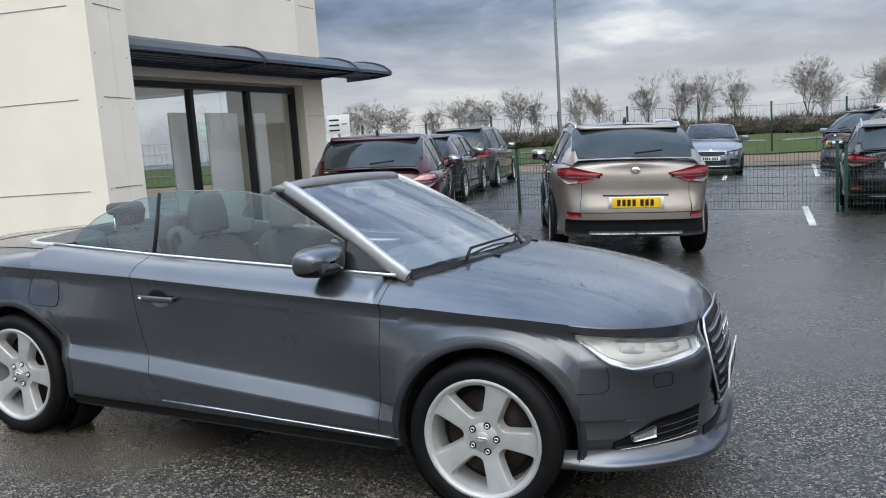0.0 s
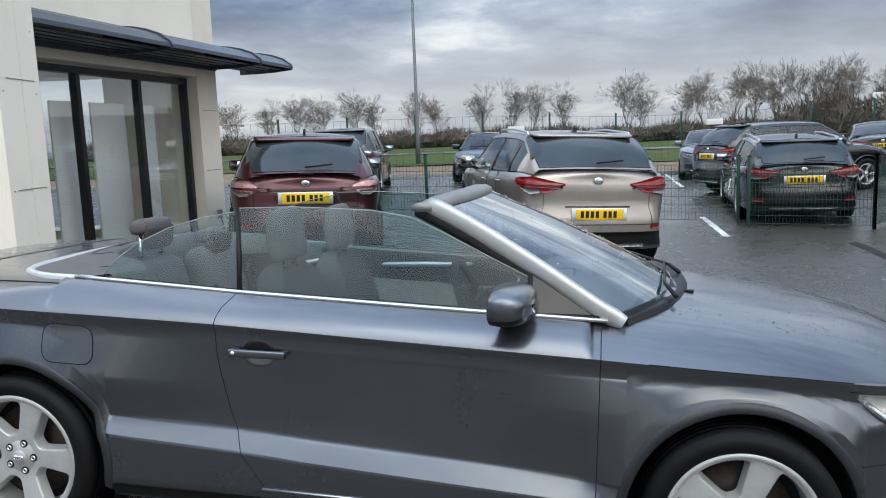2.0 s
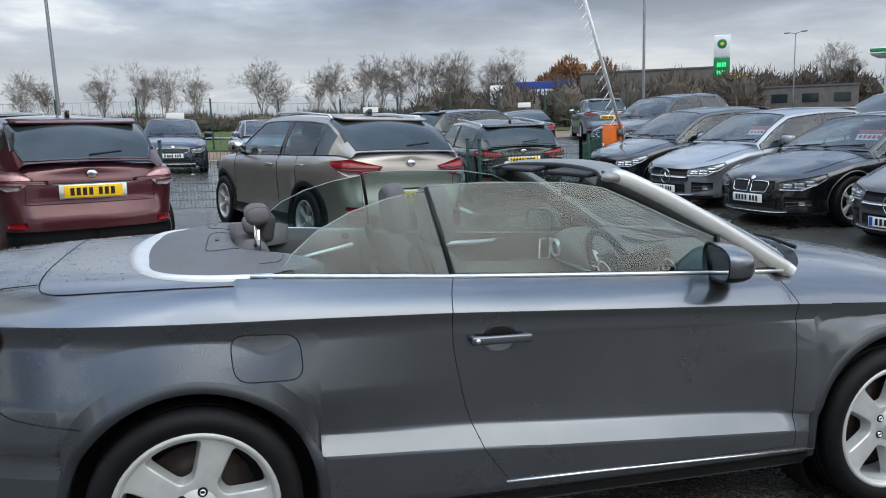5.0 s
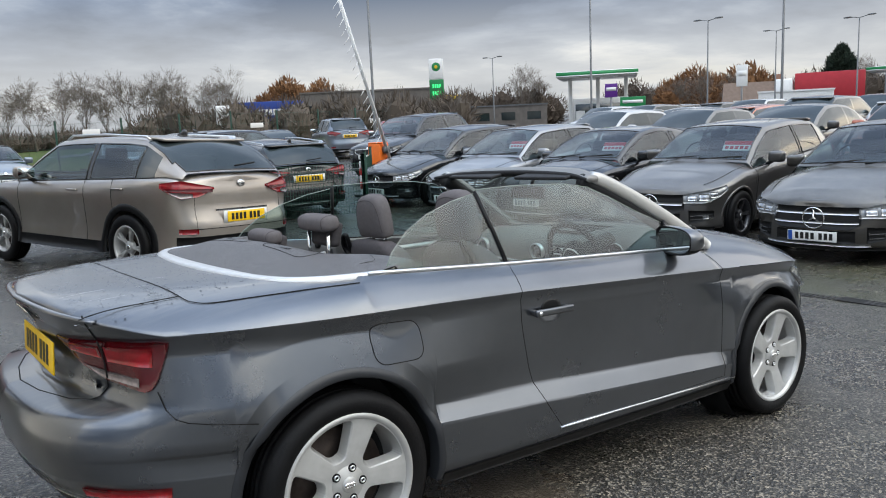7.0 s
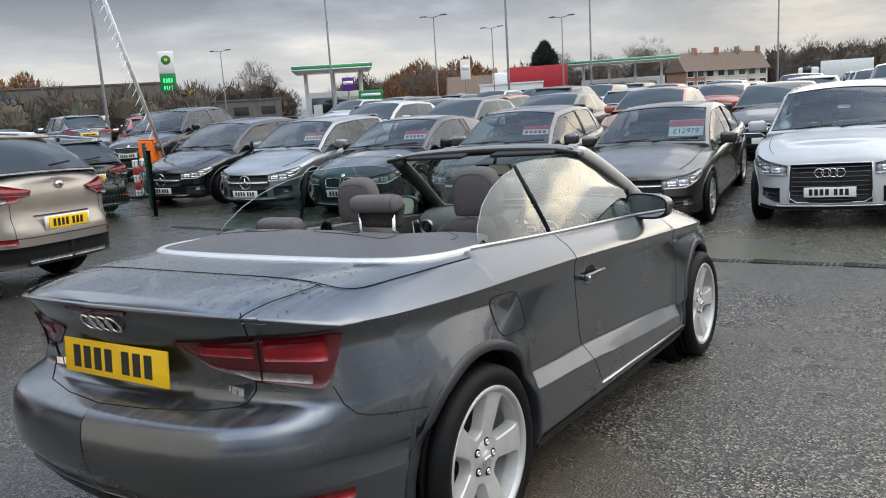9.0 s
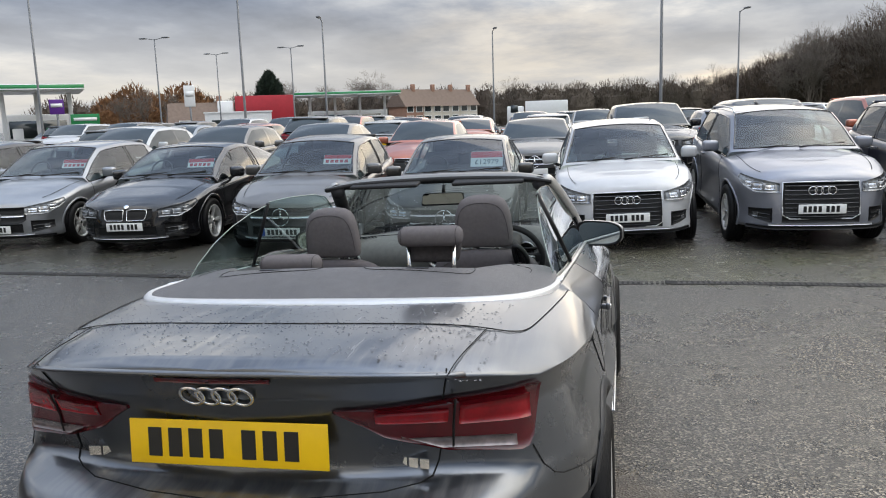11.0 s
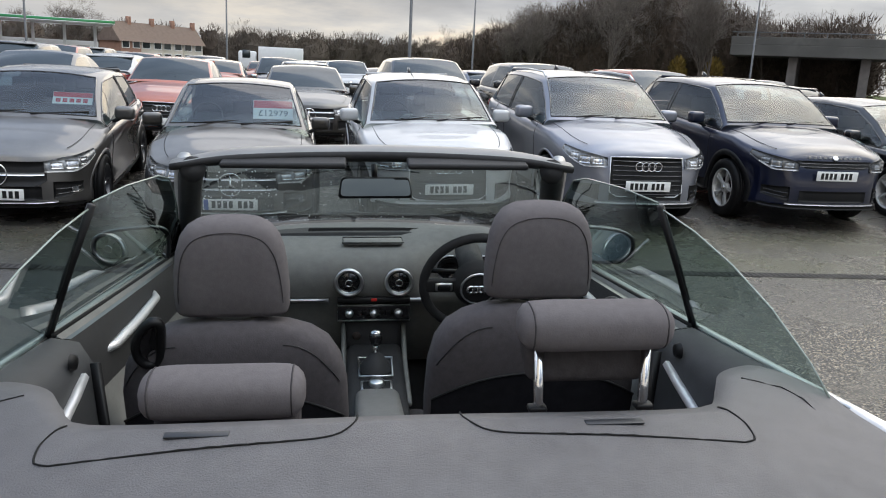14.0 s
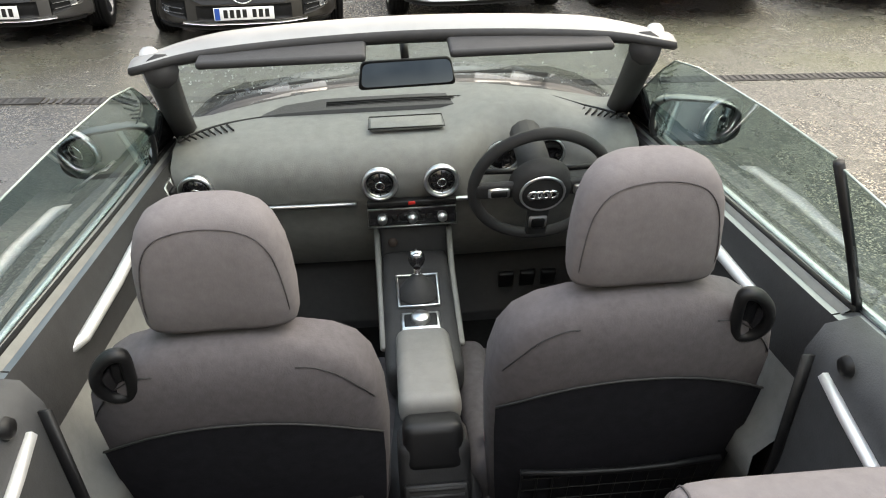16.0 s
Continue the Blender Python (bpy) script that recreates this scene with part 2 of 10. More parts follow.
GLASS = glass_mat("door_glass", (0.51, 0.66, 0.64), 1.0, 0.045, power=3.1)
SCREEN = glass_mat("windscreen_glass", (0.56, 0.64, 0.64), 0.95, 0.15)
LAMP_GLASS = glass_mat("lamp_glass", (0.94, 0.95, 0.95), 0.8, 0.05)
TAIL_CLEAR = mat("tail_clear_lens", (0.20, 0.165, 0.165), rough=0.2, metal=0.4, coat=0.5, var=0.4, scale=30)
SHOP = glass_mat("shop_glass", (0.95, 0.97, 0.97), 0.7, 0.06)
CAR_GLASS = glass_mat("car_glass", (0.50, 0.60, 0.61), 0.50, 0.06)


# ---- building blocks ----
def mesh_from(name, verts, faces, smooth=True):
    me = bpy.data.meshes.new(name)
    me.from_pydata([tuple(v) for v in verts], [], faces)
    me.validate()
    if smooth:
        me.polygons.foreach_set("use_smooth", [True] * len(me.polygons))
    return me


def part(name, bm, material, parent=None, label="", smooth=True):
    """One mesh object under a thing or a part."""
    if isinstance(bm, tuple):
        me = mesh_from(name, bm[0], bm[1], smooth)
    elif isinstance(bm, bpy.types.Mesh):
        me = bm
    else:
        me = bpy.data.meshes.new(name)
        bm.to_mesh(me)
        bm.free()
        if smooth:
            me.polygons.foreach_set("use_smooth", [True] * len(me.polygons))
    if not me.materials:
        me.materials.append(material)
    ob = new(name, me)
    if parent is not None:
        ob.parent = parent
    if label:
        ob["label"] = label
    return ob


def thing(name, label, category, m=None, group="", kind=""):
    ob = tagged(new(name), label, category, group, kind)
    if m is not None:
        ob.matrix_world = m
    return ob


def box_bm(sx, sy, sz, at=(0, 0, 0), bevel=0.0, rot=None, seg=2):
    bm = bmesh.new()
    bmesh.ops.create_cube(bm, size=1.0)
    bmesh.ops.scale(bm, vec=(sx, sy, sz), verts=bm.verts)
    if bevel:
        bmesh.ops.bevel(bm, geom=list(bm.edges), offset=bevel, segments=seg, affect="EDGES", profile=0.5)
    if rot is not None:
        bmesh.ops.transform(bm, matrix=rot.to_4x4(), verts=bm.verts)
    bmesh.ops.translate(bm, vec=at, verts=bm.verts)
    return bm


def add_box(data, lo, hi):
    """A box appended to a (verts, faces) pair."""
    v, f = data
    n = len(v)
    (x0, y0, z0), (x1, y1, z1) = lo, hi
    v += [(x0, y0, z0), (x1, y0, z0), (x1, y1, z0), (x0, y1, z0), (x0, y0, z1), (x1, y0, z1), (x1, y1, z1), (x0, y1, z1)]
    f += [(n + a, n + b, n + c, n + d) for a, b, c, d in ((0, 3, 2, 1), (4, 5, 6, 7), (0, 1, 5, 4), (1, 2, 6, 5), (2, 3, 7, 6), (3, 0, 4, 7))]


def tube(points, radius, sides=6, closed=False, caps=True, flat=1.0):
    """A tube along points; radius may be one number or one for each point."""
    pts = [Vector(p) for p in points]
    n = len(pts)
    rad = [radius] * n if isinstance(radius, (int, float)) else list(radius)
    v, f = [], []
    ref = None
    for i, p in enumerate(pts):
        a, b = pts[(i - 1) % n if closed else max(i - 1, 0)], pts[(i + 1) % n if closed else min(i + 1, n - 1)]
        d = (b - a).normalized() if (b - a).length > 1e-9 else Vector((0, 0, 1))
        if ref is None:
            ref = Vector((0, 0, 1)) if abs(d.z) < 0.9 else Vector((1, 0, 0))
        s = d.cross(ref)
        s = s.normalized() if s.length > 1e-6 else d.orthogonal().normalized()
        u = s.cross(d).normalized()
        ref = u
        for k in range(sides):
            w = 2 * math.pi * k / sides
            v.append(p + rad[i] * (math.cos(w) * s + flat * math.sin(w) * u))
    m = n if closed else n - 1
    for i in range(m):
        j = (i + 1) % n
        for k in range(sides):
            l = (k + 1) % sides
            f.append((i * sides + k, i * sides + l, j * sides + l, j * sides + k))
    if caps and not closed:
        f.append(tuple(range(sides - 1, -1, -1)))
        f.append(tuple((n - 1) * sides + k for k in range(sides)))
    return v, f


def join(*pairs):
    v, f = [], []
    for a, b in pairs:
        n = len(v)
        v += list(a)
        f += [tuple(i + n for i in q) for q in b]
    return v, f


def moved(pair, m):
    return [m @ Vector(p) for p in pair[0]], pair[1]


def lathe(profile, axis="y", seg=40):
    """A turned shape from (radius, along) pairs."""
    v, f = [], []
    for k in range(seg):
        w = 2 * math.pi * k / seg
        for r, a in profile:
            c, s = r * math.cos(w), r * math.sin(w)
            v.append((c, a, s) if axis == "y" else (c, s, a) if axis == "z" else (a, c, s))
    n = len(profile)
    for k in range(seg):
        l = (k + 1) % seg
        for i in range(n - 1):
            f.append((k * n + i, k * n + i + 1, l * n + i + 1, l * n + i))
    return v, f


def interp(x, xs, ys):
    return float(np.interp(x, xs, ys))


def smooth_curve(pts, n):
    """n points evenly along a Catmull-Rom curve through pts."""
    p = np.array(pts, float)
    p = np.vstack([2 * p[0] - p[1], p, 2 * p[-1] - p[-2]])
    out = []
    for i in range(1, len(p) - 2):
        for u in np.linspace(0, 1, 24, endpoint=False):
            a, b, c, d = p[i - 1 : i + 3]
            out.append(0.5 * (2 * b + (c - a) * u + (2 * a - 5 * b + 4 * c - d) * u * u + (3 * b - a - 3 * c + d) * u**3))
    out.append(p[-2])
    out = np.array(out)
    s = np.r_[0, np.cumsum(np.linalg.norm(np.diff(out, axis=0), axis=1))]
    t = np.linspace(0, s[-1], n)
    return np.stack([np.interp(t, s, out[:, k]) for k in range(out.shape[1])], 1)


def grid_faces(cols, rows, flip=False):
    f = []
    for i in range(cols - 1):
        for j in range(rows - 1):
            q = (i * rows + j, i * rows + j + 1, (i + 1) * rows + j + 1, (i + 1) * rows + j)
            f.append(q[::-1] if flip else q)
    return f


def rounded_poly(pts, r, n=5):
    """A polygon with its corners rounded."""
    out = []
    m = len(pts)
    for i in range(m):
        p, a, b = Vector(pts[i]), Vector(pts[i - 1]), Vector(pts[(i + 1) % m])
        da, db = a - p, b - p
        k = min(r, da.length * 0.45, db.length * 0.45)
        s, e = p + da.normalized() * k, p + db.normalized() * k
        for u in [float(w) for w in np.linspace(0, 1, n)]:
            out.append((1 - u) ** 2 * s + 2 * u * (1 - u) * p + u * u * e)
    return out


def slab(outline, depth, m=None):
    """A plate from a 2D outline, standing in the local x-y plane, depth along z."""
    n = len(outline)
    v = [Vector((p[0], p[1], 0)) for p in outline] + [Vector((p[0], p[1], depth)) for p in outline]
    f = [tuple(range(n - 1, -1, -1)), tuple(range(n, 2 * n))] + [(i, (i + 1) % n, n + (i + 1) % n, n + i) for i in range(n)]
    if m is not None:
        v = [m @ p for p in v]
    return v, f


# ---- ground ----
def soft_clamp(v, lo, hi, k=5.0):
    def sp(u):
        return math.log1p(math.exp(max(-50.0, min(50.0, u * k)))) / k
    return lo + sp(v - lo) - sp(v - hi)


def ground_z(x, y):
    """The yard falls gently to the drain in front of the parked row."""
    return -0.0476 * soft_clamp(x, -3.2, 2.4) - 0.0258 * soft_clamp(y, -1.6, 1.1) + 0.05 * min(1.0, max(0.0, (y - 1.6) / 3.0))


def on_ground(x, y, heading, lift=0.0):
    """A pose on the sloping ground; heading in degrees from +x."""
    c, s = math.cos(radians(heading)), math.sin(radians(heading))
    d = 1.2
    ax = Vector((2 * d * c, 2 * d * s, ground_z(x + d * c, y + d * s) - ground_z(x - d * c, y - d * s))).normalized()
    e = 0.75
    ay = Vector((-2 * e * s, 2 * e * c, ground_z(x - e * s, y + e * c) - ground_z(x + e * s, y - e * c))).normalized()
    az = ax.cross(ay).normalized()
    ay = az.cross(ax)
    zc = (ground_z(x + d * c, y + d * s) + ground_z(x - d * c, y - d * s)) / 2
    m = Matrix((ax, ay, az)).transposed().to_4x4()
    m.translation = (x, y, zc + lift)
    return m


# ---- cars: shared shape ----
class Shell:
    """The skin of a car: a plan curve from the nose along one side to the tail, with an inset for each height."""

    def __init__(self, plan, edge, centre, sill, arches, inset, crown, wheelbase):
        self.half = smooth_curve(plan, 400)
        self.edge, self.centre, self.sill, self.arches, self.crown, self.wb = edge, centre, sill, arches, crown, wheelbase
        self.inset = inset
        d = np.gradient(self.half, axis=0)
        d /= np.linalg.norm(d, axis=1)[:, None]
        self.normal = np.stack([-d[:, 1], d[:, 0]], 1) * -1.0
        if self.normal[200, 1] < 0:
            self.normal *= -1
        self.arc = np.r_[0, np.cumsum(np.linalg.norm(np.diff(self.half, axis=0), axis=1))]
        self.length = self.arc[-1]

    def at(self, a):
        """Plan point and outward normal at arc length a from the nose (y positive)."""
        p = np.array([np.interp(a, self.arc, self.half[:, k]) for k in (0, 1)])
        n = np.array([np.interp(a, self.arc, self.normal[:, k]) for k in (0, 1)])
        return p, n / np.linalg.norm(n)

    def arc_of_x(self, x):
        return float(np.interp(-x, -self.half[:, 0], self.arc))

    def low(self, x):
        z = self.sill(x)
        for xc, zc, r in self.arches:
            if abs(x - xc) < r:
                z = max(z, zc + math.sqrt(max(r * r - (x - xc) ** 2, 0.0)))
        return z

    def skin(self, a, z, off=0.0):
        """The point of the skin at arc length a and height z (y positive), off metres outside it."""
        p, n = self.at(a)
        q = p - n * (self.inset(p[0], abs(n[1]), z) - off)
        return Vector((q[0], max(q[1], 0.0), z))

    def side(self, x, z, off=0.0):
        return self.skin(self.arc_of_x(x), z, off)

    def columns(self, step):
        xs = [self.at(a)[0][0] for a in np.linspace(0, self.length, int(self.length / step))]
        cols = list(np.linspace(0, self.length, int(self.length / step)))
        cols = [c for c in cols if not any(abs(self.at(c)[0][0] - xc) < r * 1.06 for xc, _, r in self.arches)]
        for xc, zc, r in self.arches:
            for w in np.linspace(0, math.pi, 21):
                cols.append(self.arc_of_x(xc + r * math.cos(w) * 0.9995))
            cols += [self.arc_of_x(xc + r * 1.004), self.arc_of_x(xc - r * 1.004), self.arc_of_x(xc + r * 1.06), self.arc_of_x(xc - r * 1.06)]
        return sorted(cols)


def strip_between(shell, a0, a1, bot, top, off, n=14, m=5, rim=0.012, bulge=0.0, sign=1):
    """A panel lying on the skin between two height curves over arc lengths a0..a1, with a folded rim."""
    v = []
    for a in np.linspace(a0, a1, n):
        zb, zt = bot(a), top(a)
        for k in range(m):
            u = k / (m - 1)
            z = zb + (zt - zb) * u
            w = (a - a0) / (a1 - a0)
            o = off + bulge * (4 * u * (1 - u)) * (4 * w * (1 - w)) ** 0.5
            p = shell.skin(abs(a), z, o)
            v.append(Vector((p.x, math.copysign(p.y, a) if a != 0 else 0.0, p.z)))
    f = grid_faces(n, m, flip=True)
    border = [i * m for i in range(n)] + [(n - 1) * m + k for k in range(1, m)] + [i * m + m - 1 for i in range(n - 2, -1, -1)] + [k for k in range(m - 2, 0, -1)]
    base = len(v)
    for i in border:
        p = v[i]
        v.append(Vector((p.x - math.copysign(rim, p.x) * 0.7, p.y - (math.copysign(rim, p.y) if abs(p.y) > 0.02 else 0) * 0.7, p.z)))
    nb = len(border)
    for i in range(nb):
        j = (i + 1) % nb
        f.append((border[i], border[j], base + j, base + i))
    if sign < 0:
        v = [Vector((p.x, -p.y, p.z)) for p in v]
        f = [q[::-1] for q in f]
    return v, f


def curve_of(pts):
    xs, ys = zip(*sorted(pts))
    return lambda a: float(np.interp(a, xs, ys))


WHEELS = {}


def cast_face(rr, face):
    """The face of a five-spoke cast wheel: broad spokes round five windows with chamfered, deep sides."""
    v, f = [], []
    r_in, r_out, half = 0.058, rr - 0.016, math.pi / 5
    window = [(p.x, p.y) for p in rounded_poly([(0.086, -0.021), (0.150, -0.058), (0.202, -0.086), (0.215, -0.045), (0.220, 0.0), (0.215, 0.045), (0.202, 0.086), (0.150, 0.058), (0.086, 0.021)], 0.018, 4)]
    window = [(a[0] + (b[0] - a[0]) * k / n, a[1] + (b[1] - a[1]) * k / n) for a, b in zip(window, window[1:] + window[:1]) for n in (max(1, int(math.dist(a, b) / 0.007)),) for k in range(n)]
    mid = (0.165, 0.0)

    def depth(rad):
        return face + 0.004 + 0.026 * max(0.0, 1 - rad / rr) ** 1.3

    def edge_of(p):
        """From the window's middle through p to the bounds of the sector."""
        dx, dy = p[0] - mid[0], p[1] - mid[1]
        best = 9.0
        for s in (1, -1):
            den = dy - s * dx * math.tan(half)
            if abs(den) > 1e-9:
                t = (s * mid[0] * math.tan(half) - mid[1]) / den
                best = t if 0 < t < best else best
        for r in (r_in, r_out):
            a, b, c = dx * dx + dy * dy, 2 * (mid[0] * dx + mid[1] * dy), mid[0] ** 2 + mid[1] ** 2 - r * r
            disc = b * b - 4 * a * c
            if disc >= 0:
                for t in ((-b - math.sqrt(disc)) / (2 * a), (-b + math.sqrt(disc)) / (2 * a)):
                    best = t if 0 < t < best else best
        return mid[0] + dx * best, mid[1] + dy * best
    n = len(window)
    for s in range(5):
        c0, s0 = math.cos((2 * s + 1) * half), math.sin((2 * s + 1) * half)
        base = len(v)
        for p in window:
            e = edge_of(p)
            chain = [(e, -0.002), ((e[0] + (p[0] - e[0]) * 0.55, e[1] + (p[1] - e[1]) * 0.55), -0.0015), ((e[0] + (p[0] - e[0]) * 0.90, e[1] + (p[1] - e[1]) * 0.90), 0.0), (p, 0.005),
                     ((mid[0] + (p[0] - mid[0]) * 0.86, mid[1] + (p[1] - mid[1]) * 0.86), 0.042)]
            for q, d in chain:
                v.append((q[0] * c0 - q[1] * s0, depth(math.hypot(*q)) + d, q[0] * s0 + q[1] * c0))
        for i in range(n):
            j = (i + 1) % n
            f += [(base + i * 5 + k, base + j * 5 + k, base + j * 5 + k + 1, base + i * 5 + k + 1) for k in range(4)]
    return v, f


def wheel(parent, at, radius, width, rim_r, spokes, right, alloy=None, style="broad", turn=0.0, detail=40, lean_parts=0):
    """A wheel > tyre, rim > spokes, hub cap. Axle along y; its face towards -y on the right."""
    key = (radius, width, rim_r, spokes, style, detail)
    if key not in WHEELS:
        w, r = width / 2, radius
        prof = [(rim_r - 0.008, -w * 0.80), (rim_r + 0.006, -w * 0.93), (rim_r + (r - rim_r) * 0.5, -w * 1.0), (r - 0.022, -w * 0.93), (r - 0.006, -w * 0.82), (r - 0.001, -w * 0.62)]
        for g in (-0.4, -0.13, 0.13, 0.4):
            prof += [(r, w * (g - 0.07)), (r - 0.006, w * (g - 0.045)), (r - 0.006, w * (g + 0.045)), (r, w * (g + 0.07))]
        prof += [(r - 0.001, w * 0.62), (r - 0.02, w * 0.93), (rim_r + (r - rim_r) * 0.5, w), (rim_r, w * 0.8)]
        tyre = mesh_from("tyre", *lathe(prof, seg=detail))
        rr = rim_r
        barrel = lathe([(rr + 0.002, -w * 0.86), (rr - 0.004, -w * 0.93), (rr - 0.014, -w * 0.90), (rr - 0.022, -w * 0.80), (rr - 0.03, -w * 0.3), (rr - 0.045, w * 0.75)], seg=detail)
        # spokes: rows of the spoke's width along the radius
        v, f = [], []
        rows = 9
        face = -w * 0.82
        for s in range(spokes):
            w0 = 2 * math.pi * s / spokes
            base = len(v)
            pairs = [0.0] if style != "split" else [-0.11, 0.11]
            for dw in pairs:
                base = len(v)
                for i in range(rows):
                    u = i / (rows - 1)
                    rad = 0.030 + (rr - 0.012 - 0.030) * u
                    if style == "broad":
                        hw = 0.032 + 0.022 * u + 0.034 * max(0, (u - 0.78) / 0.22) ** 2 + 0.022 * max(0, 1 - u * 2.6)
                    elif style == "split":
                        hw = 0.011 + 0.003 * u
                    else:
                        hw = 0.016 + 0.006 * u
                    depth = face + 0.030 * (1 - u) ** 1.5 * 0.8 - 0.004 * math.sin(math.pi * u) + 0.004
                    ang = w0 + dw * u
                    c, sn = math.cos(ang), math.sin(ang)
                    for q, dd in ((-1.0, 0.034), (-0.90, 0.002), (0.0, -0.002), (0.90, 0.002), (1.0, 0.034)):
                        x, z = rad * c - q * hw * sn, rad * sn + q * hw * c
                        v.append((x, depth + dd, z))
                for i in range(rows - 1):
                    for k in range(4):
                        a = base + i * 5 + k
                        f.append((a, a + 5, a + 6, a + 1))
        hub = lathe([(0.0, face + 0.012), (0.030, face + 0.012), (0.036, face + 0.016), (0.062, face + 0.020), (0.072, face + 0.030), (0.075, face + 0.06)], seg=20)
        if style == "broad" and detail > 40:
            v, f = cast_face(rr, face)
        rim = mesh_from("rim", *join(barrel, (v, f), hub))
        rim.polygons.foreach_set("use_smooth", [not len(barrel[1]) <= i < len(barrel[1]) + len(f) for i in range(len(rim.polygons))])
        bolts = []
        for s in range(5):
            w1 = 2 * math.pi * s / 5
            bolts.append(moved(lathe([(0.0, 0.002), (0.006, 0.001), (0.0065, -0.004), (0.0095, -0.004), (0.0095, 0.02)], seg=8), Matrix.Translation((0.055 * math.cos(w1), face + 0.016, 0.055 * math.sin(w1)))))
        disc = mesh_from("brake_disc", *lathe([(0.05, 0.01), (rr * 0.72, 0.0), (rr * 0.72, 0.02), (0.05, 0.03)], seg=24))
        cap = mesh_from("hub_cap", *lathe([(0.0, face + 0.004), (0.022, face + 0.005), (0.028, face + 0.010), (0.029, face + 0.02)], seg=16))
        back = mesh_from("wheel_back", *lathe([(0.0, w * 0.25), (rr - 0.035, w * 0.25)], seg=20))
        nuts = [mesh_from("wheel_bolt", *q) for q in bolts]
        for me, mt in ((tyre, TYRE), (disc, BRAKE), (cap, CHROME if style != "broad" else ALLOY), (back, LINER), *((q, SATIN) for q in nuts)):
            me.materials.append(mt)
        rim.materials.append(ALLOY)
        WHEELS[key] = (tyre, rim, disc, cap, back, nuts)
    tyre, rim, disc, cap, back, nuts = WHEELS[key]
    if lean_parts == 2:
        ty = part("wheel", tyre, TYRE, parent)
        ty.matrix_basis = pose(*at, 0, 0, 0 if right else 180)
        part("rim", rim, ALLOY, ty)
        return ty
    wob = new("wheel")
    wob.parent = parent
    wob.matrix_basis = pose(*at, 0, 0, 0 if right else 180) @ pose(0, 0, 0, 0, -turn, 0)
    ty = part("tyre", tyre, TYRE, wob)
    ri = part("rim", rim, alloy or ALLOY, wob)
    if alloy is not None and alloy is not ALLOY:
        ri.material_slots[0].link = "OBJECT"
        ri.material_slots[0].material = alloy
    if lean_parts < 2:
        part("brake_disc", disc, BRAKE, wob)
        part("hub_cap", cap, ALLOY, wob)
    if lean_parts < 1:
        for i, me in enumerate(nuts):
            part("wheel_bolt", me, SATIN, wob)
            w1 = 2 * math.pi * i / 5
            # a flat black disc paints the shaded hole round each bolt
            part("bolt_recess", shared((key, "bolt_recess"), lambda: lathe([(0.0, 0.0), (0.0125, 0.0), (0.0145, -0.0015), (0.0155, 0.004)], seg=14), RUBBER), RUBBER, wob).matrix_basis = pose(0.055 * math.cos(w1), -width / 2 * 0.82 + 0.0165, 0.055 * math.sin(w1))
        rings_badge(wob, pose(0, -width / 2 * 0.82 + 0.003, 0, 0, 0, -90), 0.0055, 0.0082)
    # black disc added behind the spokes as the shade of the wheel well
    if lean_parts < 2:
        part("inner_disc", back, LINER, wob)
    return wob


def plate(parent, m, yellow, width=0.52, height=0.111, blue=False, name="number_plate", plain=False):
    """A number plate with its characters as plain bars; m: centre, facing +x of the pose."""
    ob = part(name, box_bm(0.006, width, height, bevel=0.0025), PLATE_Y if yellow else PLATE_W, parent)
    ob.matrix_basis = m
    x = -width * 0.40 if not blue else -width * 0.34
    step = width * 0.80 / 7.6
    for i in range(8):
        if i == 4:
            x += step * 0.55
            continue
        bars = ([], [])
        add_box(bars, (0.003, x, -height * 0.32), (0.0042, x + step * 0.66, height * 0.32))
        x += step
        if not plain:
            part("character", bars, INK, ob, "plain black bar", smooth=False)
    if blue:
        b2 = ([], [])
        add_box(b2, (0.003, -width * 0.485, -height * 0.46), (0.0041, -width * 0.40, height * 0.46))
        part("side_band", b2, PLATE_B, ob, "blue band", smooth=False)
    return ob


def ring_bm(r, thick, seg=28):
    return lathe([(r + thick * math.cos(w), thick * 0.8 * math.sin(w)) for w in np.linspace(0, 2 * math.pi, 9)], axis="x", seg=seg)


def rings_badge(parent, m, r=0.032, gap=0.049, name="badge"):
    v = join(*[moved(ring_bm(r, 0.0045), Matrix.Translation((0, (i - 1.5) * gap, 0))) for i in range(4)])
    ob = part(name, v, CHROME, parent, "four chrome rings")
    ob.matrix_basis = m
    return ob


def star_badge(parent, m, r=0.07):
    v = [ring_bm(r, 0.006)]
    for k in range(3):
        w = math.pi / 2 + k * 2 * math.pi / 3
        d, e = Vector((0, math.cos(w), math.sin(w))), Vector((0, -math.sin(w), math.cos(w)))
        v.append(([d * r, e * 0.014, Vector((0.010, 0, 0)), -e * 0.014, Vector((-0.004, 0, 0))], [(0, 1, 2), (0, 2, 3), (0, 3, 4), (0, 4, 1)]))
    ob = part("badge", join(*v), CHROME, parent, "round chrome badge")
    ob.matrix_basis = m
    return ob


def oval_badge(parent, m, w=0.06, h=0.035, material=None):
    ob = part("badge", lathe([(0.0, 0.006), (0.7, 0.006), (1.0, 0.0), (1.0, -0.01)], axis="x", seg=20), material or CHROME, parent)
    ob.matrix_basis = m @ Matrix.Diagonal((1, w, h, 1))
    return ob


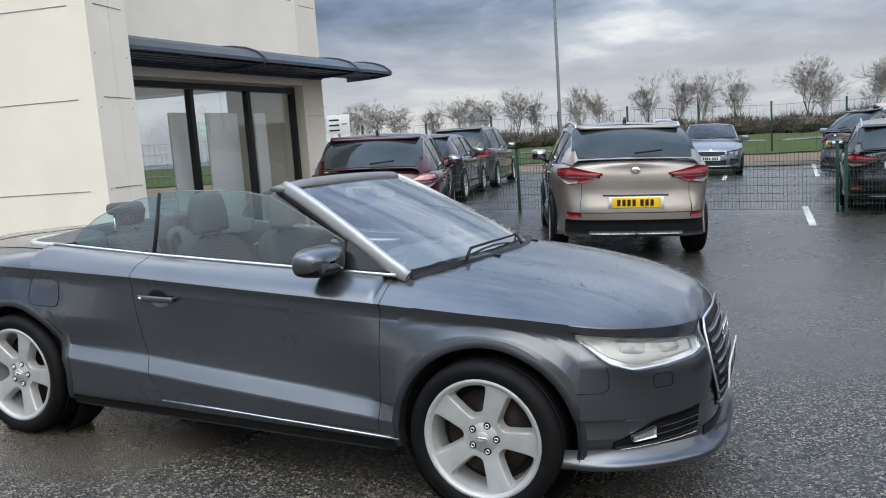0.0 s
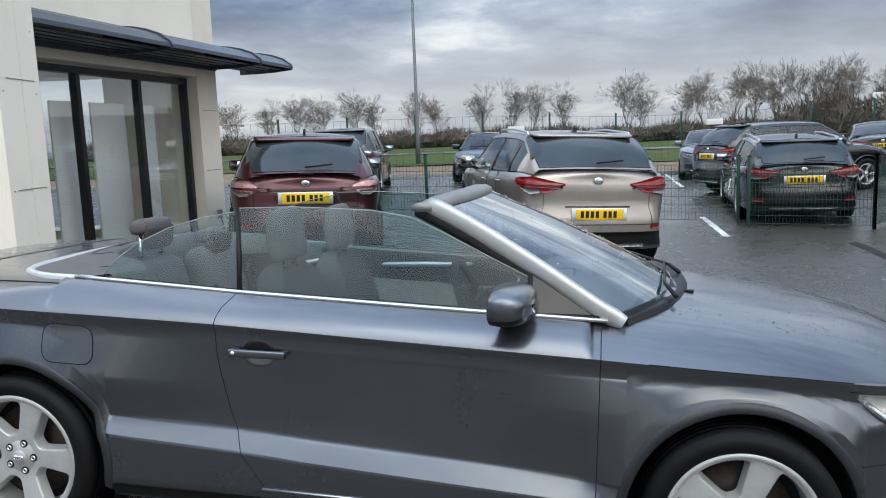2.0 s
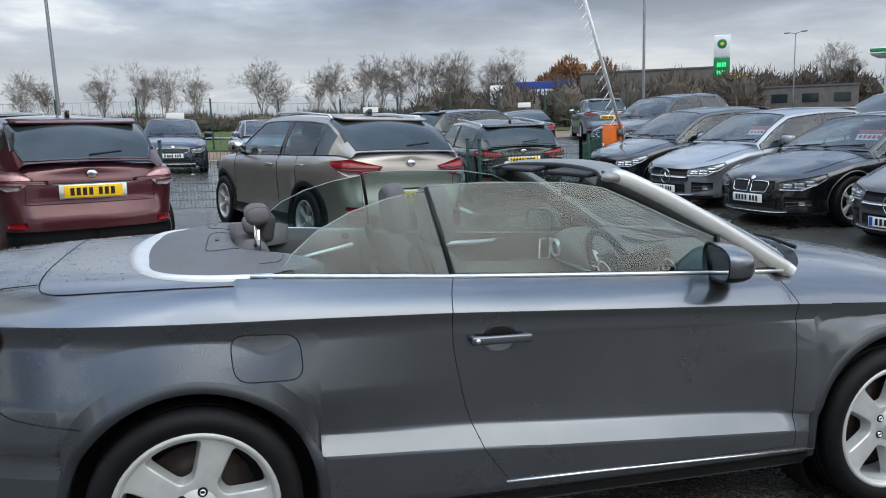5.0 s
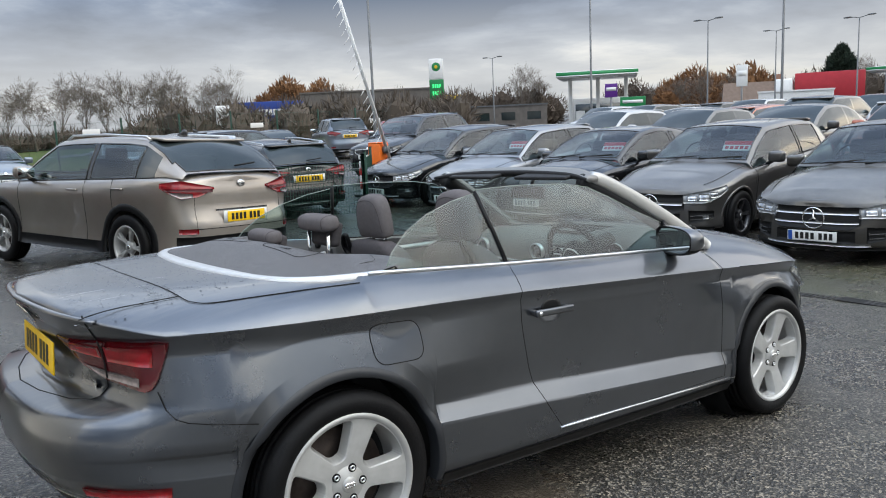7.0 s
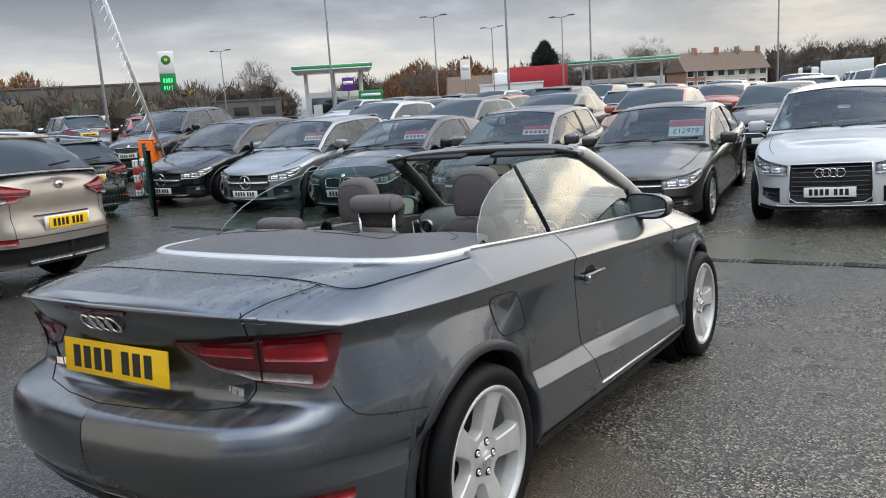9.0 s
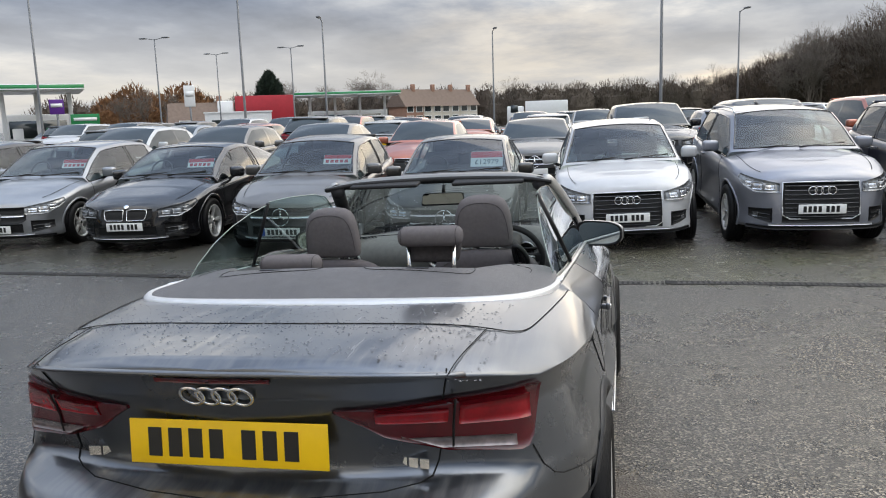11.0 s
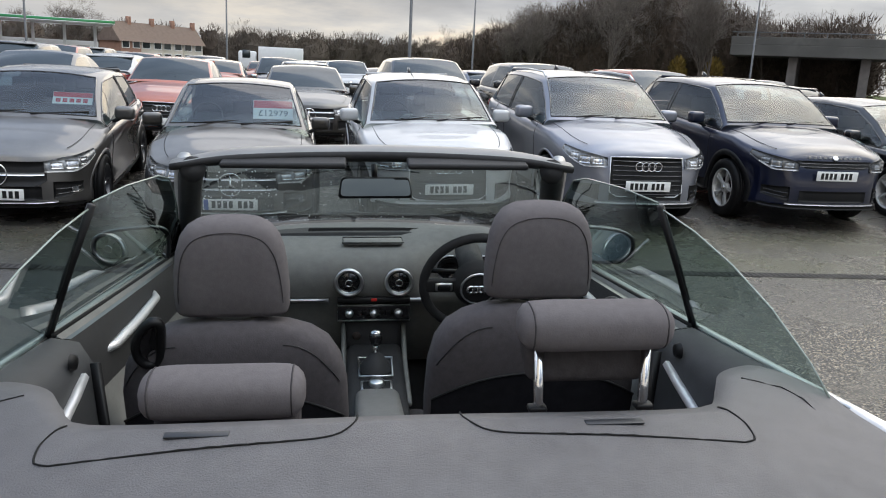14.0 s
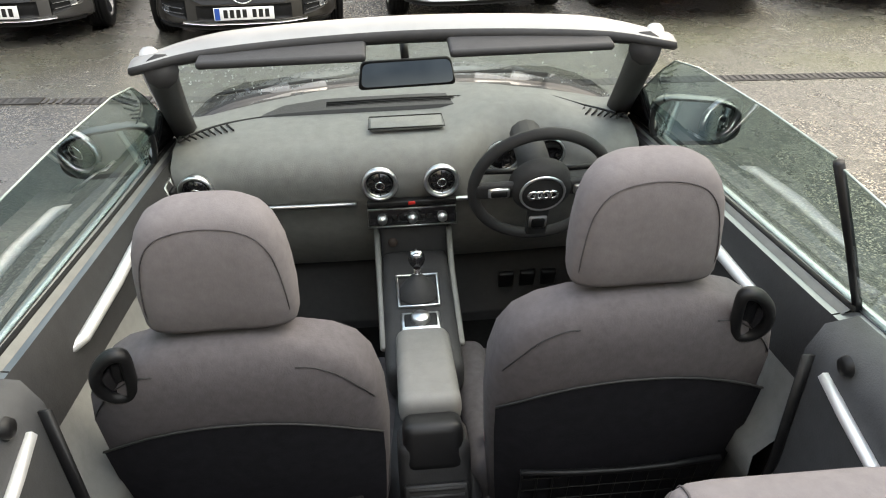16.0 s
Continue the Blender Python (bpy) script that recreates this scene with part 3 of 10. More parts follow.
# ---- ordinary parked cars ----
CABIN = mat("car_cabin_dark", (0.035, 0.034, 0.034), rough=0.8, var=0.2, scale=12)
STYLES = {
    # front x, rear x, half width, wheelbase, wheel radius, rim, cowl x z, screen top x, roof z, roof end x, rear glass base x z, shoulder z nose/mid/tail, hood z nose, tail top
    "hatch": dict(xf=2.12, xr=-2.10, w=0.88, wb=2.64, r=0.32, rim=0.225, cowl=(0.92, 0.98), st=(0.18, 1.360), re=(-1.35, 1.340), rg=(-1.98, 1.00), sh=(0.70, 0.90, 0.94), nose=0.76, sill=0.20),
    "saloon": dict(xf=2.30, xr=-2.35, w=0.905, wb=2.84, r=0.33, rim=0.235, cowl=(0.98, 0.98), st=(0.15, 1.350), re=(-0.95, 1.340), rg=(-1.65, 1.06), sh=(0.70, 0.88, 0.93), nose=0.77, sill=0.20),
    "coupe": dict(xf=2.30, xr=-2.34, w=0.91, wb=2.81, r=0.335, rim=0.24, cowl=(0.98, 0.96), st=(0.12, 1.300), re=(-0.75, 1.295), rg=(-1.75, 1.03), sh=(0.68, 0.86, 0.92), nose=0.74, sill=0.19),
    "suv": dict(xf=2.22, xr=-2.20, w=0.92, wb=2.66, r=0.36, rim=0.24, cowl=(0.98, 1.12), st=(0.28, 1.550), re=(-1.50, 1.540), rg=(-2.02, 1.16), sh=(0.86, 1.05, 1.10), nose=0.93, sill=0.27),
    "tucson": dict(xf=2.22, xr=-2.20, w=0.92, wb=2.66, r=0.355, rim=0.24, cowl=(0.98, 1.08), st=(0.28, 1.500), re=(-1.45, 1.500), rg=(-2.02, 1.17), sh=(0.86, 1.04, 1.10), nose=0.93, sill=0.28, tail=1.03, plate=0.68),
    "crossover": dict(xf=2.09, xr=-2.10, w=0.90, wb=2.60, r=0.335, rim=0.225, cowl=(0.92, 1.03), st=(0.22, 1.440), re=(-1.40, 1.430), rg=(-1.96, 1.08), sh=(0.78, 0.97, 1.00), nose=0.85, sill=0.23),
    "estate": dict(xf=2.38, xr=-2.45, w=0.91, wb=2.84, r=0.335, rim=0.235, cowl=(1.05, 0.96), st=(0.25, 1.335), re=(-1.85, 1.285), rg=(-2.30, 0.96), sh=(0.69, 0.87, 0.90), nose=0.75, sill=0.19),
    "mpv": dict(xf=2.20, xr=-2.25, w=0.91, wb=2.78, r=0.335, rim=0.225, cowl=(1.15, 1.05), st=(0.35, 1.540), re=(-1.70, 1.520), rg=(-2.18, 1.08), sh=(0.75, 0.96, 1.02), nose=0.80, sill=0.21),
    "luxury": dict(xf=2.60, xr=-2.65, w=0.96, wb=3.06, r=0.36, rim=0.25, cowl=(1.15, 1.05), st=(0.35, 1.410), re=(-0.95, 1.400), rg=(-1.70, 1.10), sh=(0.82, 0.98, 1.00), nose=0.90, sill=0.22),
}
CAR_MESHES = {}


def car_shell(style):
    p = STYLES[style]
    xf, xr, W, wb, r = p["xf"], p["xr"], p["w"], p["wb"], p["r"]
    blunt = style in ("suv", "tucson", "crossover", "luxury")
    plan = [(xf, 0), (xf - 0.02, 0.35 * W), (xf - (0.07 if blunt else 0.12), 0.62 * W), (xf - 0.26, 0.82 * W), (xf - 0.58, 0.945 * W), (xf - 1.0, 0.985 * W), (0.2, W), (-0.5, W),
            (xr + 1.0, 0.99 * W), (xr + 0.5, 0.955 * W), (xr + 0.18, 0.84 * W), (xr + 0.05, 0.62 * W), (xr + 0.01, 0.3 * W), (xr, 0)]
    s0, s1, s2 = p["sh"]
    xe = [xr, xr + 0.3, 0.0, xf - 0.9, xf - 0.35, xf]
    edge = lambda x: interp(x, xe, [s2 - 0.05, s2, s1, s1 - 0.05, s0 + 0.03, s0])  # noqa: E731
    cz = p["cowl"][1]
    tail = s2 + 0.05
    if style in ("saloon", "coupe", "luxury"):
        cx = [xr, xr + 0.15, p["rg"][0] - 0.05, p["rg"][0] + 0.6, 0.0, p["cowl"][0], xf - 0.75, xf - 0.25, xf - 0.06, xf]
        cc = [tail - 0.02, tail + 0.02, p["rg"][1], p["rg"][1], cz - 0.04, cz, cz - 0.07, p["nose"] + 0.06, p["nose"] + 0.01, p["nose"] - 0.03]
    else:
        cx = [xr, xr + 0.15, 0.0, p["cowl"][0], xf - 0.75, xf - 0.25, xf - 0.06, xf]
        cc = [tail - 0.04, tail, cz - 0.04, cz, cz - 0.06, p["nose"] + 0.07, p["nose"] + 0.01, p["nose"] - 0.03]
    centre = lambda x: interp(x, cx, cc)  # noqa: E731
    sill = lambda x: p["sill"] + 0.05 * max(0.0, (abs(x) - wb / 2 - 0.3) / 0.6)  # noqa: E731
    zs = [0.0, 0.18, 0.26, 0.36, 0.50, 0.70, 0.85, 1.0, 1.3]

    def inset(x, ny, z):
        e = edge(x)
        u = (z - 0.2) / max(e - 0.2, 0.1)
        side = interp(u, [-0.2, 0.0, 0.10, 0.22, 0.38, 0.55, 0.80, 0.93, 1.0], [0.07, 0.045, 0.012, 0.020, 0.034, 0.022, 0.004, 0.012, 0.045])
        if x > 0:
            end = interp(u, [-0.2, 0.0, 0.12, 0.35, 0.55, 0.8, 1.0], [0.10, 0.05, 0.0, -0.01, 0.0, 0.03, 0.075])
        else:
            end = interp(u, [-0.2, 0.0, 0.15, 0.45, 0.55, 0.62, 0.9, 1.0], [0.12, 0.06, 0.0, -0.02, 0.0, 0.045, 0.05, 0.075])
        k = max(0.0, min(1.0, (ny - 0.35) / 0.5))
        return side * k + end * (1 - k)

    ra = r + (0.055 if blunt else 0.045)
    arches = [(wb / 2, r, ra), (-wb / 2, r, ra)]
    return Shell(plan, edge, centre, sill, arches, inset, 3.2, wb)


def build_style(style):
    """The meshes of one kind of car, by part."""
    if style in CAR_MESHES:
        return CAR_MESHES[style]
    p = STYLES[style]
    sh = car_shell(style)
    cols = sh.columns(0.10)
    fr = [0.0, 0.06, 0.12, 0.22, 0.34, 0.46, 0.58, 0.70, 0.80, 0.88, 0.94, 1.0]
    ups = [0.03, 0.09, 0.18, 0.32, 0.5, 0.7, 0.86, 1.0]
    v = []
    for a in cols:
        pt, n = sh.at(a)
        x = pt[0]
        lo, e = sh.low(x), sh.edge(x)
        base = sh.skin(a, lo)
        v += [Vector((base.x, 0.0, lo)), Vector((base.x, base.y * 0.75, lo)), Vector((base.x, base.y - 0.03, lo))] if base.y > 0.05 else [Vector((base.x, 0.0, lo))] * 3
        for f0 in fr:
            v.append(sh.skin(a, lo + (e - lo) * f0))
        top = v[-1]
        cz = max(sh.centre(x), e)
        for u in ups:
            v.append(Vector((top.x - (0.03 * math.sin(u * 1.57) if x > p["cowl"][0] + 0.6 else 0), top.y * (1 - u), e + (cz - e) * (1 - (1 - u) ** sh.crown))))
    rows = 3 + len(fr) + len(ups)
    f = grid_faces(len(cols), rows)
    mv = [Vector((q.x, -q.y, q.z)) for q in v]
    body = mesh_from("body", *join((v, [q[::-1] for q in f]), (mv, f)))
    bm = bmesh.new()
    bm.from_mesh(body)
    bmesh.ops.remove_doubles(bm, verts=bm.verts, dist=0.0008)
    bmesh.ops.recalc_face_normals(bm, faces=bm.faces)
    bm.to_mesh(body)
    bm.free()
    body.polygons.foreach_set("use_smooth", [True] * len(body.polygons))
    out = {"shell": sh, "body": body}
    # greenhouse
    (cx, cz), (sx, sz), (ex, ez), (gx, gz) = p["cowl"], p["st"], p["re"], p["rg"]
    W = p["w"]
    stations = sorted({gx - 0.03, gx, gx + (ex - gx) * 0.25, gx + (ex - gx) * 0.5, gx + (ex - gx) * 0.75, gx + (ex - gx) * 0.92, ex, ex + 0.10, ex + 0.3, -0.62, -0.55, -0.3, 0.0 if sx > 0.12 else sx - 0.12,
                       sx - 0.06, sx, sx + (cx - sx) * 0.08, sx + (cx - sx) * 0.3, sx + (cx - sx) * 0.55, sx + (cx - sx) * 0.8, cx - 0.02, cx + 0.02})
    top_x = [gx - 0.03, gx, gx + (ex - gx) * 0.5, gx + (ex - gx) * 0.9, ex, ex + 0.25, (ex + sx) / 2, sx - 0.15, sx, sx + (cx - sx) * 0.5, cx, cx + 0.02]
    mid = (gz + ez) / 2 + (0.05 if style not in ("saloon", "coupe") else 0.03)
    top_z = [gz - 0.02, gz, mid, ez - 0.015, ez, ez + 0.025, max(ez, sz) + 0.035, sz + 0.02, sz, (sz + cz) / 2 + 0.035, cz, cz - 0.02]
    vv = []
    R = 11
    for x in stations:
        zb = sh.edge(x) + 0.015
        yb = sh.side(x, sh.edge(x)).y - 0.03
        zt = max(interp(x, top_x, top_z), zb + 0.004)
        h = zt - zb
        full = max(p["st"][1] - zb, 0.2)
        lean = 0.17 * min(1.0, h / full)
        yt = yb - lean
        rr = min(0.07, h * 0.45)
        for k in range(5):
            u = k / 4
            vv.append(Vector((x, yb - lean * (u ** 1.25), zb + (h - rr) * u)))
        vv.append(Vector((x, yt - 0.022, zt - rr * 0.45)))
        vv.append(Vector((x, yt - 0.06, zt - rr * 0.14)))
        for u in (0.2, 0.45, 0.72, 1.0):
            y = (yt - 0.06) * (1 - u)
            vv.append(Vector((x + 0.05 * (1 - (1 - u) ** 2) * (1 if x > sx else -0.6 if x < ex else 0), y, zt - rr * 0.14 + (0.03 + rr * 0.14) * (1 - (1 - u) ** 2) * (1 if h > 0.2 else h / 0.2))))
    cells = {}
    n = len(stations)
    framed = style in ("suv", "tucson", "crossover", "estate", "mpv")
    low_cut = gx + (ex - gx) * 0.30
    for i in range(n - 1):
        xm = (stations[i] + stations[i + 1]) / 2
        for j in range(R - 1):
            q = (i * R + j, i * R + j + 1, (i + 1) * R + j + 1, (i + 1) * R + j)
            if j < 4:
                if -0.62 <= xm <= -0.55:
                    key = "pillar_trim"
                elif xm > cx - 0.05 or xm < gx + (ex - gx) * 0.25:
                    key = "roof"
                elif style in ("hatch", "coupe") and xm < ex - 0.02 or xm < gx + (ex - gx) * (0.5 if style != "estate" else 0.6):
                    key = "roof"
                elif xm > -0.58:
                    key = "front_side_window"
                elif xm < ex + 0.02 and style in ("suv", "tucson", "crossover", "estate", "mpv"):
                    key = "quarter_window"
                else:
                    key = "rear_side_window"
            elif j < 6:
                key = "rear_window" if framed and j == 5 and low_cut < xm < ex - 0.01 else "roof"
            else:
                key = "windscreen" if xm > sx + 0.01 and xm < cx else "rear_window" if gx < xm < ex - 0.01 else "roof"
            cells.setdefault(key, []).append(q)
    mirror = [Vector((q.x, -q.y, q.z)) for q in vv]

    def compact(verts, faces):
        used = sorted({i for q in faces for i in q})
        at = {i: k for k, i in enumerate(used)}
        return [verts[i] for i in used], [tuple(at[i] for i in q) for q in faces]

    for key, faces in cells.items():
        l, rgt = compact(vv, [q[::-1] for q in faces]), compact(mirror, faces)
        if key in ("roof", "windscreen", "rear_window"):
            me = mesh_from(key, *join(l, rgt))
            b2 = bmesh.new()
            b2.from_mesh(me)
            bmesh.ops.remove_doubles(b2, verts=b2.verts, dist=0.0005)
            b2.to_mesh(me)
            b2.free()
            me.polygons.foreach_set("use_smooth", [True] * len(me.polygons))
            out[key] = [me]
        else:
            out[key] = [mesh_from(key, *l), mesh_from(key, *rgt)]
    CAR_MESHES[style] = out
    return out


def slot(ob, material):
    ob.material_slots[0].link = "OBJECT"
    ob.material_slots[0].material = material
    return ob


def shared(key, maker, material):
    """A mesh made once and shared between alike cars."""
    if key not in CAR_MESHES:
        pair = maker()
        me = mesh_from(key[1], *pair)
        me.materials.append(material)
        CAR_MESHES[key] = me
    return CAR_MESHES[key]


def car(style, m, colour, label, face="plain", alloy=None, spokes=("five", 5), plate_front=True, blue=False, cladding=False, price=False, rails=False, group="", rear_lamp="wide", light_band=False, category="car", far=False):
    """A parked car: body, roof, panes, wheels, lamps, grille, mirrors, handles and plates."""
    p = STYLES[style]
    src = build_style(style)
    sh = src["shell"]
    top = thing("parked_car", label, category, m, group)
    body = slot(part("body", src["body"], colour, top), colour) if src["body"].materials else part("body", src["body"], colour, top)
    slot(body, colour)
    for key in ("roof", "pillar_trim", "windscreen", "rear_window", "front_side_window", "rear_side_window", "quarter_window"):
        for me in src.get(key, []):
            mt = colour if key == "roof" else GLOSS if key == "pillar_trim" else TINT if far or key in ("rear_window", "quarter_window") else CAR_GLASS
            ob = part(key, me, mt, top)
            if key != "pillar_trim":
                slot(ob, mt)
    W, wb, r = p["w"], p["wb"], p["r"]
    under = ([], [])
    add_box(under, (p["xr"] + 0.35, -W * 0.62, p["sill"] - 0.03), (p["xf"] - 0.35, W * 0.62, p["sill"] + 0.42))
    part("underbody", shared((style, "underbody"), lambda: under, LINER), LINER, top)
    for x in (wb / 2, -wb / 2):
        for s in (-1, 1):
            wheel(top, (x, s * (W - 0.115), r), r, 0.215, p["rim"], spokes[1], s < 0, alloy, spokes[0], detail=28 if not far else 16, lean_parts=2 if far else 1)
    xf, xr = p["xf"], p["xr"]
    s0, s1, s2 = p["sh"]
    L = sh.length

    def strip(name, key, a0, a1, bot, topc, material, off=0.006, both=True, label="", parent=None, **kw):
        for sg in ((1, -1) if both else (1,)):
            me = shared((style, name, key, sg), lambda: strip_between(sh, a0, a1, curve_of(bot), curve_of(topc), off, sign=sg, **kw), material)
            part(name, me, material, parent or top, label)

    aF = 0.62 * W
    # headlamps wrap round the corner
    h0, h1 = 0.50 * W, 0.50 * W + 0.62
    zt = s0 + 0.015
    strip("headlamp", "h" + face, h0, h1, [(h0, zt - 0.155), (h0 + 0.28, zt - 0.165), (h0 + 0.46, zt - 0.10), (h1, zt - 0.02)], [(h0, zt - 0.05), (h0 + 0.2, zt - 0.015), (h1, zt + 0.035)], LAMP_SMOKE if face in ("rings", "star") else LAMP_DARK, off=0.010, bulge=0.012)
    if far != 2:
        strip("daylight_strip", "hl", h0 + 0.02, h0 + 0.47, [(h0, zt - 0.148), (h0 + 0.28, zt - 0.156), (h0 + 0.47, zt - 0.085)], [(h0, zt - 0.134), (h0 + 0.26, zt - 0.142), (h0 + 0.47, zt - 0.066)], CLEAR_LENS, off=0.022, rim=0.006)
        for i, (u0, u1, dz0, dz1) in enumerate(((0.06, 0.17, -0.118, -0.058), (0.20, 0.32, -0.122, -0.040), (0.34, 0.44, -0.092, -0.022))):
            strip("reflector", "hr%d%s" % (i, face), h0 + u0, h0 + u1, [(h0, zt + dz0), (h1, zt + dz0)], [(h0, zt + dz1), (h1, zt + dz1)], LAMP_IN if face in ("rings", "star") else LAMP_SMOKE, off=0.020, bulge=0.010, rim=0.004, n=6, m=5)
    # grille and lower openings
    gw = {"star": 0.52, "kidney": 0.42, "rings": 0.46, "plain": 0.46, "narrow": 0.52}[face] * W
    gb, gt = {"star": (0.25, 0.02), "kidney": (0.16, 0.01), "rings": (0.44, 0.02), "plain": (0.13, 0.02), "narrow": (0.10, 0.015)}[face]
    zf = p["nose"] - 0.075
    strip("grille", "g" + face, -gw, gw, [(-gw, zf - gb + 0.05), (-gw * 0.8, zf - gb), (gw * 0.8, zf - gb), (gw, zf - gb + 0.05)], [(-gw, zf - gt), (gw, zf - gt)], BLACK, off=0.008, both=False, n=17)
    bars = {"star": 2 if style == "saloon" else 1, "kidney": 0, "rings": 8, "plain": 2, "narrow": 2}[face]
    thick = 0.0045 if face != "star" else 0.009 if style == "saloon" else 0.014
    for i in range(bars if far != 2 else 0):
        z = zf - gt - (gb - gt) * ((i + 0.7) / (bars + 0.4) if bars > 1 else 0.5)
        me = shared((style, "grille_bar", face, i), lambda: strip_between(sh, -gw * 0.95, gw * 0.95, lambda a: z - thick, lambda a: z + thick, 0.018, n=15, m=3, rim=0.014), SATIN if face == "star" else LAMP_DARK)
        part("grille_bar", me, SATIN, top)
    if face == "kidney":
        for sg in (1, -1):
            for b0, b1 in ((0.03, gw * 0.82),):
                pts = [sh.skin(abs(a), z, 0.022) for a, z in [(b0, zf - gb + 0.01), (b0, zf - gt - 0.005), ((b0 + b1) / 2, zf - gt), (b1 * 0.96, zf - gt - 0.01), (b1, zf - gt - 0.04), (b1 * 0.92, zf - gb + 0.025), (b1 * 0.84, zf - gb + 0.008), (b0 + 0.02, zf - gb + 0.004)]]
                me = shared((style, "grille_frame", sg), lambda: tube([(q.x, sg * q.y, q.z) for q in pts], 0.006, 6, closed=True), CHROME)
                part("grille_frame", me, CHROME, top, "chrome kidney frame")
    elif face in ("rings", "plain"):
        pts = [(-gw, zf - gb + 0.05), (-gw * 0.8, zf - gb), (gw * 0.8, zf - gb), (gw, zf - gb + 0.05), (gw, zf - gt), (0.5 * gw, zf - gt + 0.004), (0, zf - gt + 0.006), (-0.5 * gw, zf - gt + 0.004), (-gw, zf - gt)]

        def fr_maker():
            q = []
            for a, z in pts:
                s = sh.skin(abs(a), z, 0.012)
                q.append((s.x, math.copysign(s.y, a), s.z))
            return tube(q, 0.008, 6, closed=True)
        part("grille_frame", shared((style, "grille_frame", face), fr_maker, SATIN), SATIN, top)
    z0 = p["sill"] + 0.10
    lw = 0.46 * W
    strip("lower_intake", "li", -lw, lw, [(-lw, z0), (lw, z0)], [(-lw, z0 + 0.13), (lw, z0 + 0.13)], BLACK, off=0.004, both=False)
    f0, f1 = 0.58 * W, 0.58 * W + 0.34
    if far != 2:
        strip("side_intake", "si", f0, f1, [(f0, z0 + 0.0), (f1, z0 + 0.05)], [(f0, z0 + 0.17), (f1, z0 + 0.15)], BLACK, off=0.004)
    if not far:
        for k in range(2):
            strip("intake_slat", "is%d" % k, f0 + 0.02, f1 - 0.04, [(f0, z0 + 0.045 + 0.05 * k), (f1, z0 + 0.075 + 0.035 * k)], [(f0, z0 + 0.055 + 0.05 * k), (f1, z0 + 0.083 + 0.035 * k)], LAMP_DARK, off=0.016, n=8, m=3)
        if face in ("rings", "star", "kidney"):
            strip("fog_lamp", "fl", f0 + 0.17, f0 + 0.25, [(f0, z0 + 0.055), (f1, z0 + 0.055)], [(f0, z0 + 0.115), (f1, z0 + 0.115)], LAMP_SMOKE, off=0.014, n=6, m=4, bulge=0.008)
        bright = shared((style, "lower_strip"), lambda: strip_between(sh, -0.62 * W, 0.62 * W, lambda a: p["sill"] + 0.066, lambda a: p["sill"] + 0.084, 0.016, n=21, m=3, rim=0.012), SATIN)
        part("lower_strip", bright, SATIN, top, "bright strip along the bumper")
    lip = shared((style, "front_lip"), lambda: strip_between(sh, -0.95 * W, 0.95 * W, lambda a: p["sill"] + 0.02, lambda a: p["sill"] + 0.055, 0.022, n=25, m=3, rim=0.03), BLACK)
    if far != 2:
        part("front_lip", lip, BLACK, top)
    # badge and plates
    fb = sh.skin(0.0, zf - (gb + gt) / 2 + 0.02, 0.02)
    if face == "star":
        star_badge(top, pose(fb.x + 0.012, 0, zf - (gb + gt) / 2, 0, 0, 0), 0.112)
    elif face == "rings":
        rings_badge(top, pose(sh.skin(0.0, zf - gt - 0.09, 0.034).x, 0, zf - gt - 0.09), 0.046, 0.070)
    else:
        oval_badge(top, pose(sh.skin(0.0, zf + 0.03, 0.0).x - 0.0, 0, zf + 0.02, 0, -35, 0), 0.04, 0.035)
    if plate_front:
        zp = zf - gb + (0.12 if face == "rings" else -0.075)
        q = sh.skin(0.0, zp, 0.03)
        plate(top, pose(q.x, 0, zp), False, blue=blue, plain=bool(far))
    # tail
    r0, r1 = L - 0.62 * W - (0.42 if rear_lamp == "wide" else 0.34), L - (0.40 if rear_lamp == "wide" else 0.58) * W
    zr = p.get("tail", s2 - 0.05)
    strip("tail_lamp", "t" + rear_lamp + str(light_band), r0, r1, [(r0, zr - 0.03), (r0 + 0.24, zr - 0.15), (r1 - 0.18, zr - 0.125), (r1, zr - 0.05)], [(r0, zr + 0.02), (r0 + 0.24, zr + 0.045), (r1, zr - 0.03)], PINK_LENS if light_band else RED_LENS, off=0.012, bulge=0.014)
    if far != 2:
        strip("tail_lamp_strip", "ts", r0 + 0.06, r1 - 0.03, [(r0, zr - 0.055), (r1, zr - 0.085)], [(r0, zr - 0.035), (r1, zr - 0.05)], CLEAR_LENS if light_band else RED_DEEP, off=0.026, rim=0.008)
    low = style in ("saloon", "coupe", "luxury")
    zp = p.get("plate", zr - 0.16 if not low else zr - 0.12)
    q = sh.skin(L, zp, 0.02)
    plate(top, pose(q.x - 0.004, 0, zp, 0, 0, 180), True, plain=bool(far))
    q = sh.skin(L, zr + 0.0, 0.012)
    oval_badge(top, pose(q.x - 0.004, 0, zr + 0.0, 0, 0, 180), 0.055, 0.04)
    if not far and style in ("tucson", "crossover", "suv", "estate"):
        for sg in (1, -1):
            def hatch_seam(sg=sg):
                q = [sh.skin(L - 0.66 * W, z, 0.0015) for z in np.linspace(zp - 0.11, sh.edge(p["xr"] + 0.05) - 0.01, 12)]
                return tube([(w.x, sg * w.y, w.z) for w in q], 0.003, 4)
            part("tailgate_seam", shared((style, "tailgate_seam", sg), hatch_seam, RUBBER), RUBBER, top)

        def low_seam():
            q = [(sh.skin(L - abs(u) * 0.66 * W, zp - 0.11, 0.0015), u) for u in np.linspace(-1, 1, 17)]
            return tube([(w.x, math.copysign(w.y, u), w.z) for w, u in q], 0.0035, 4)
        part("tailgate_seam", shared((style, "tailgate_seam", 0), low_seam, RUBBER), RUBBER, top)
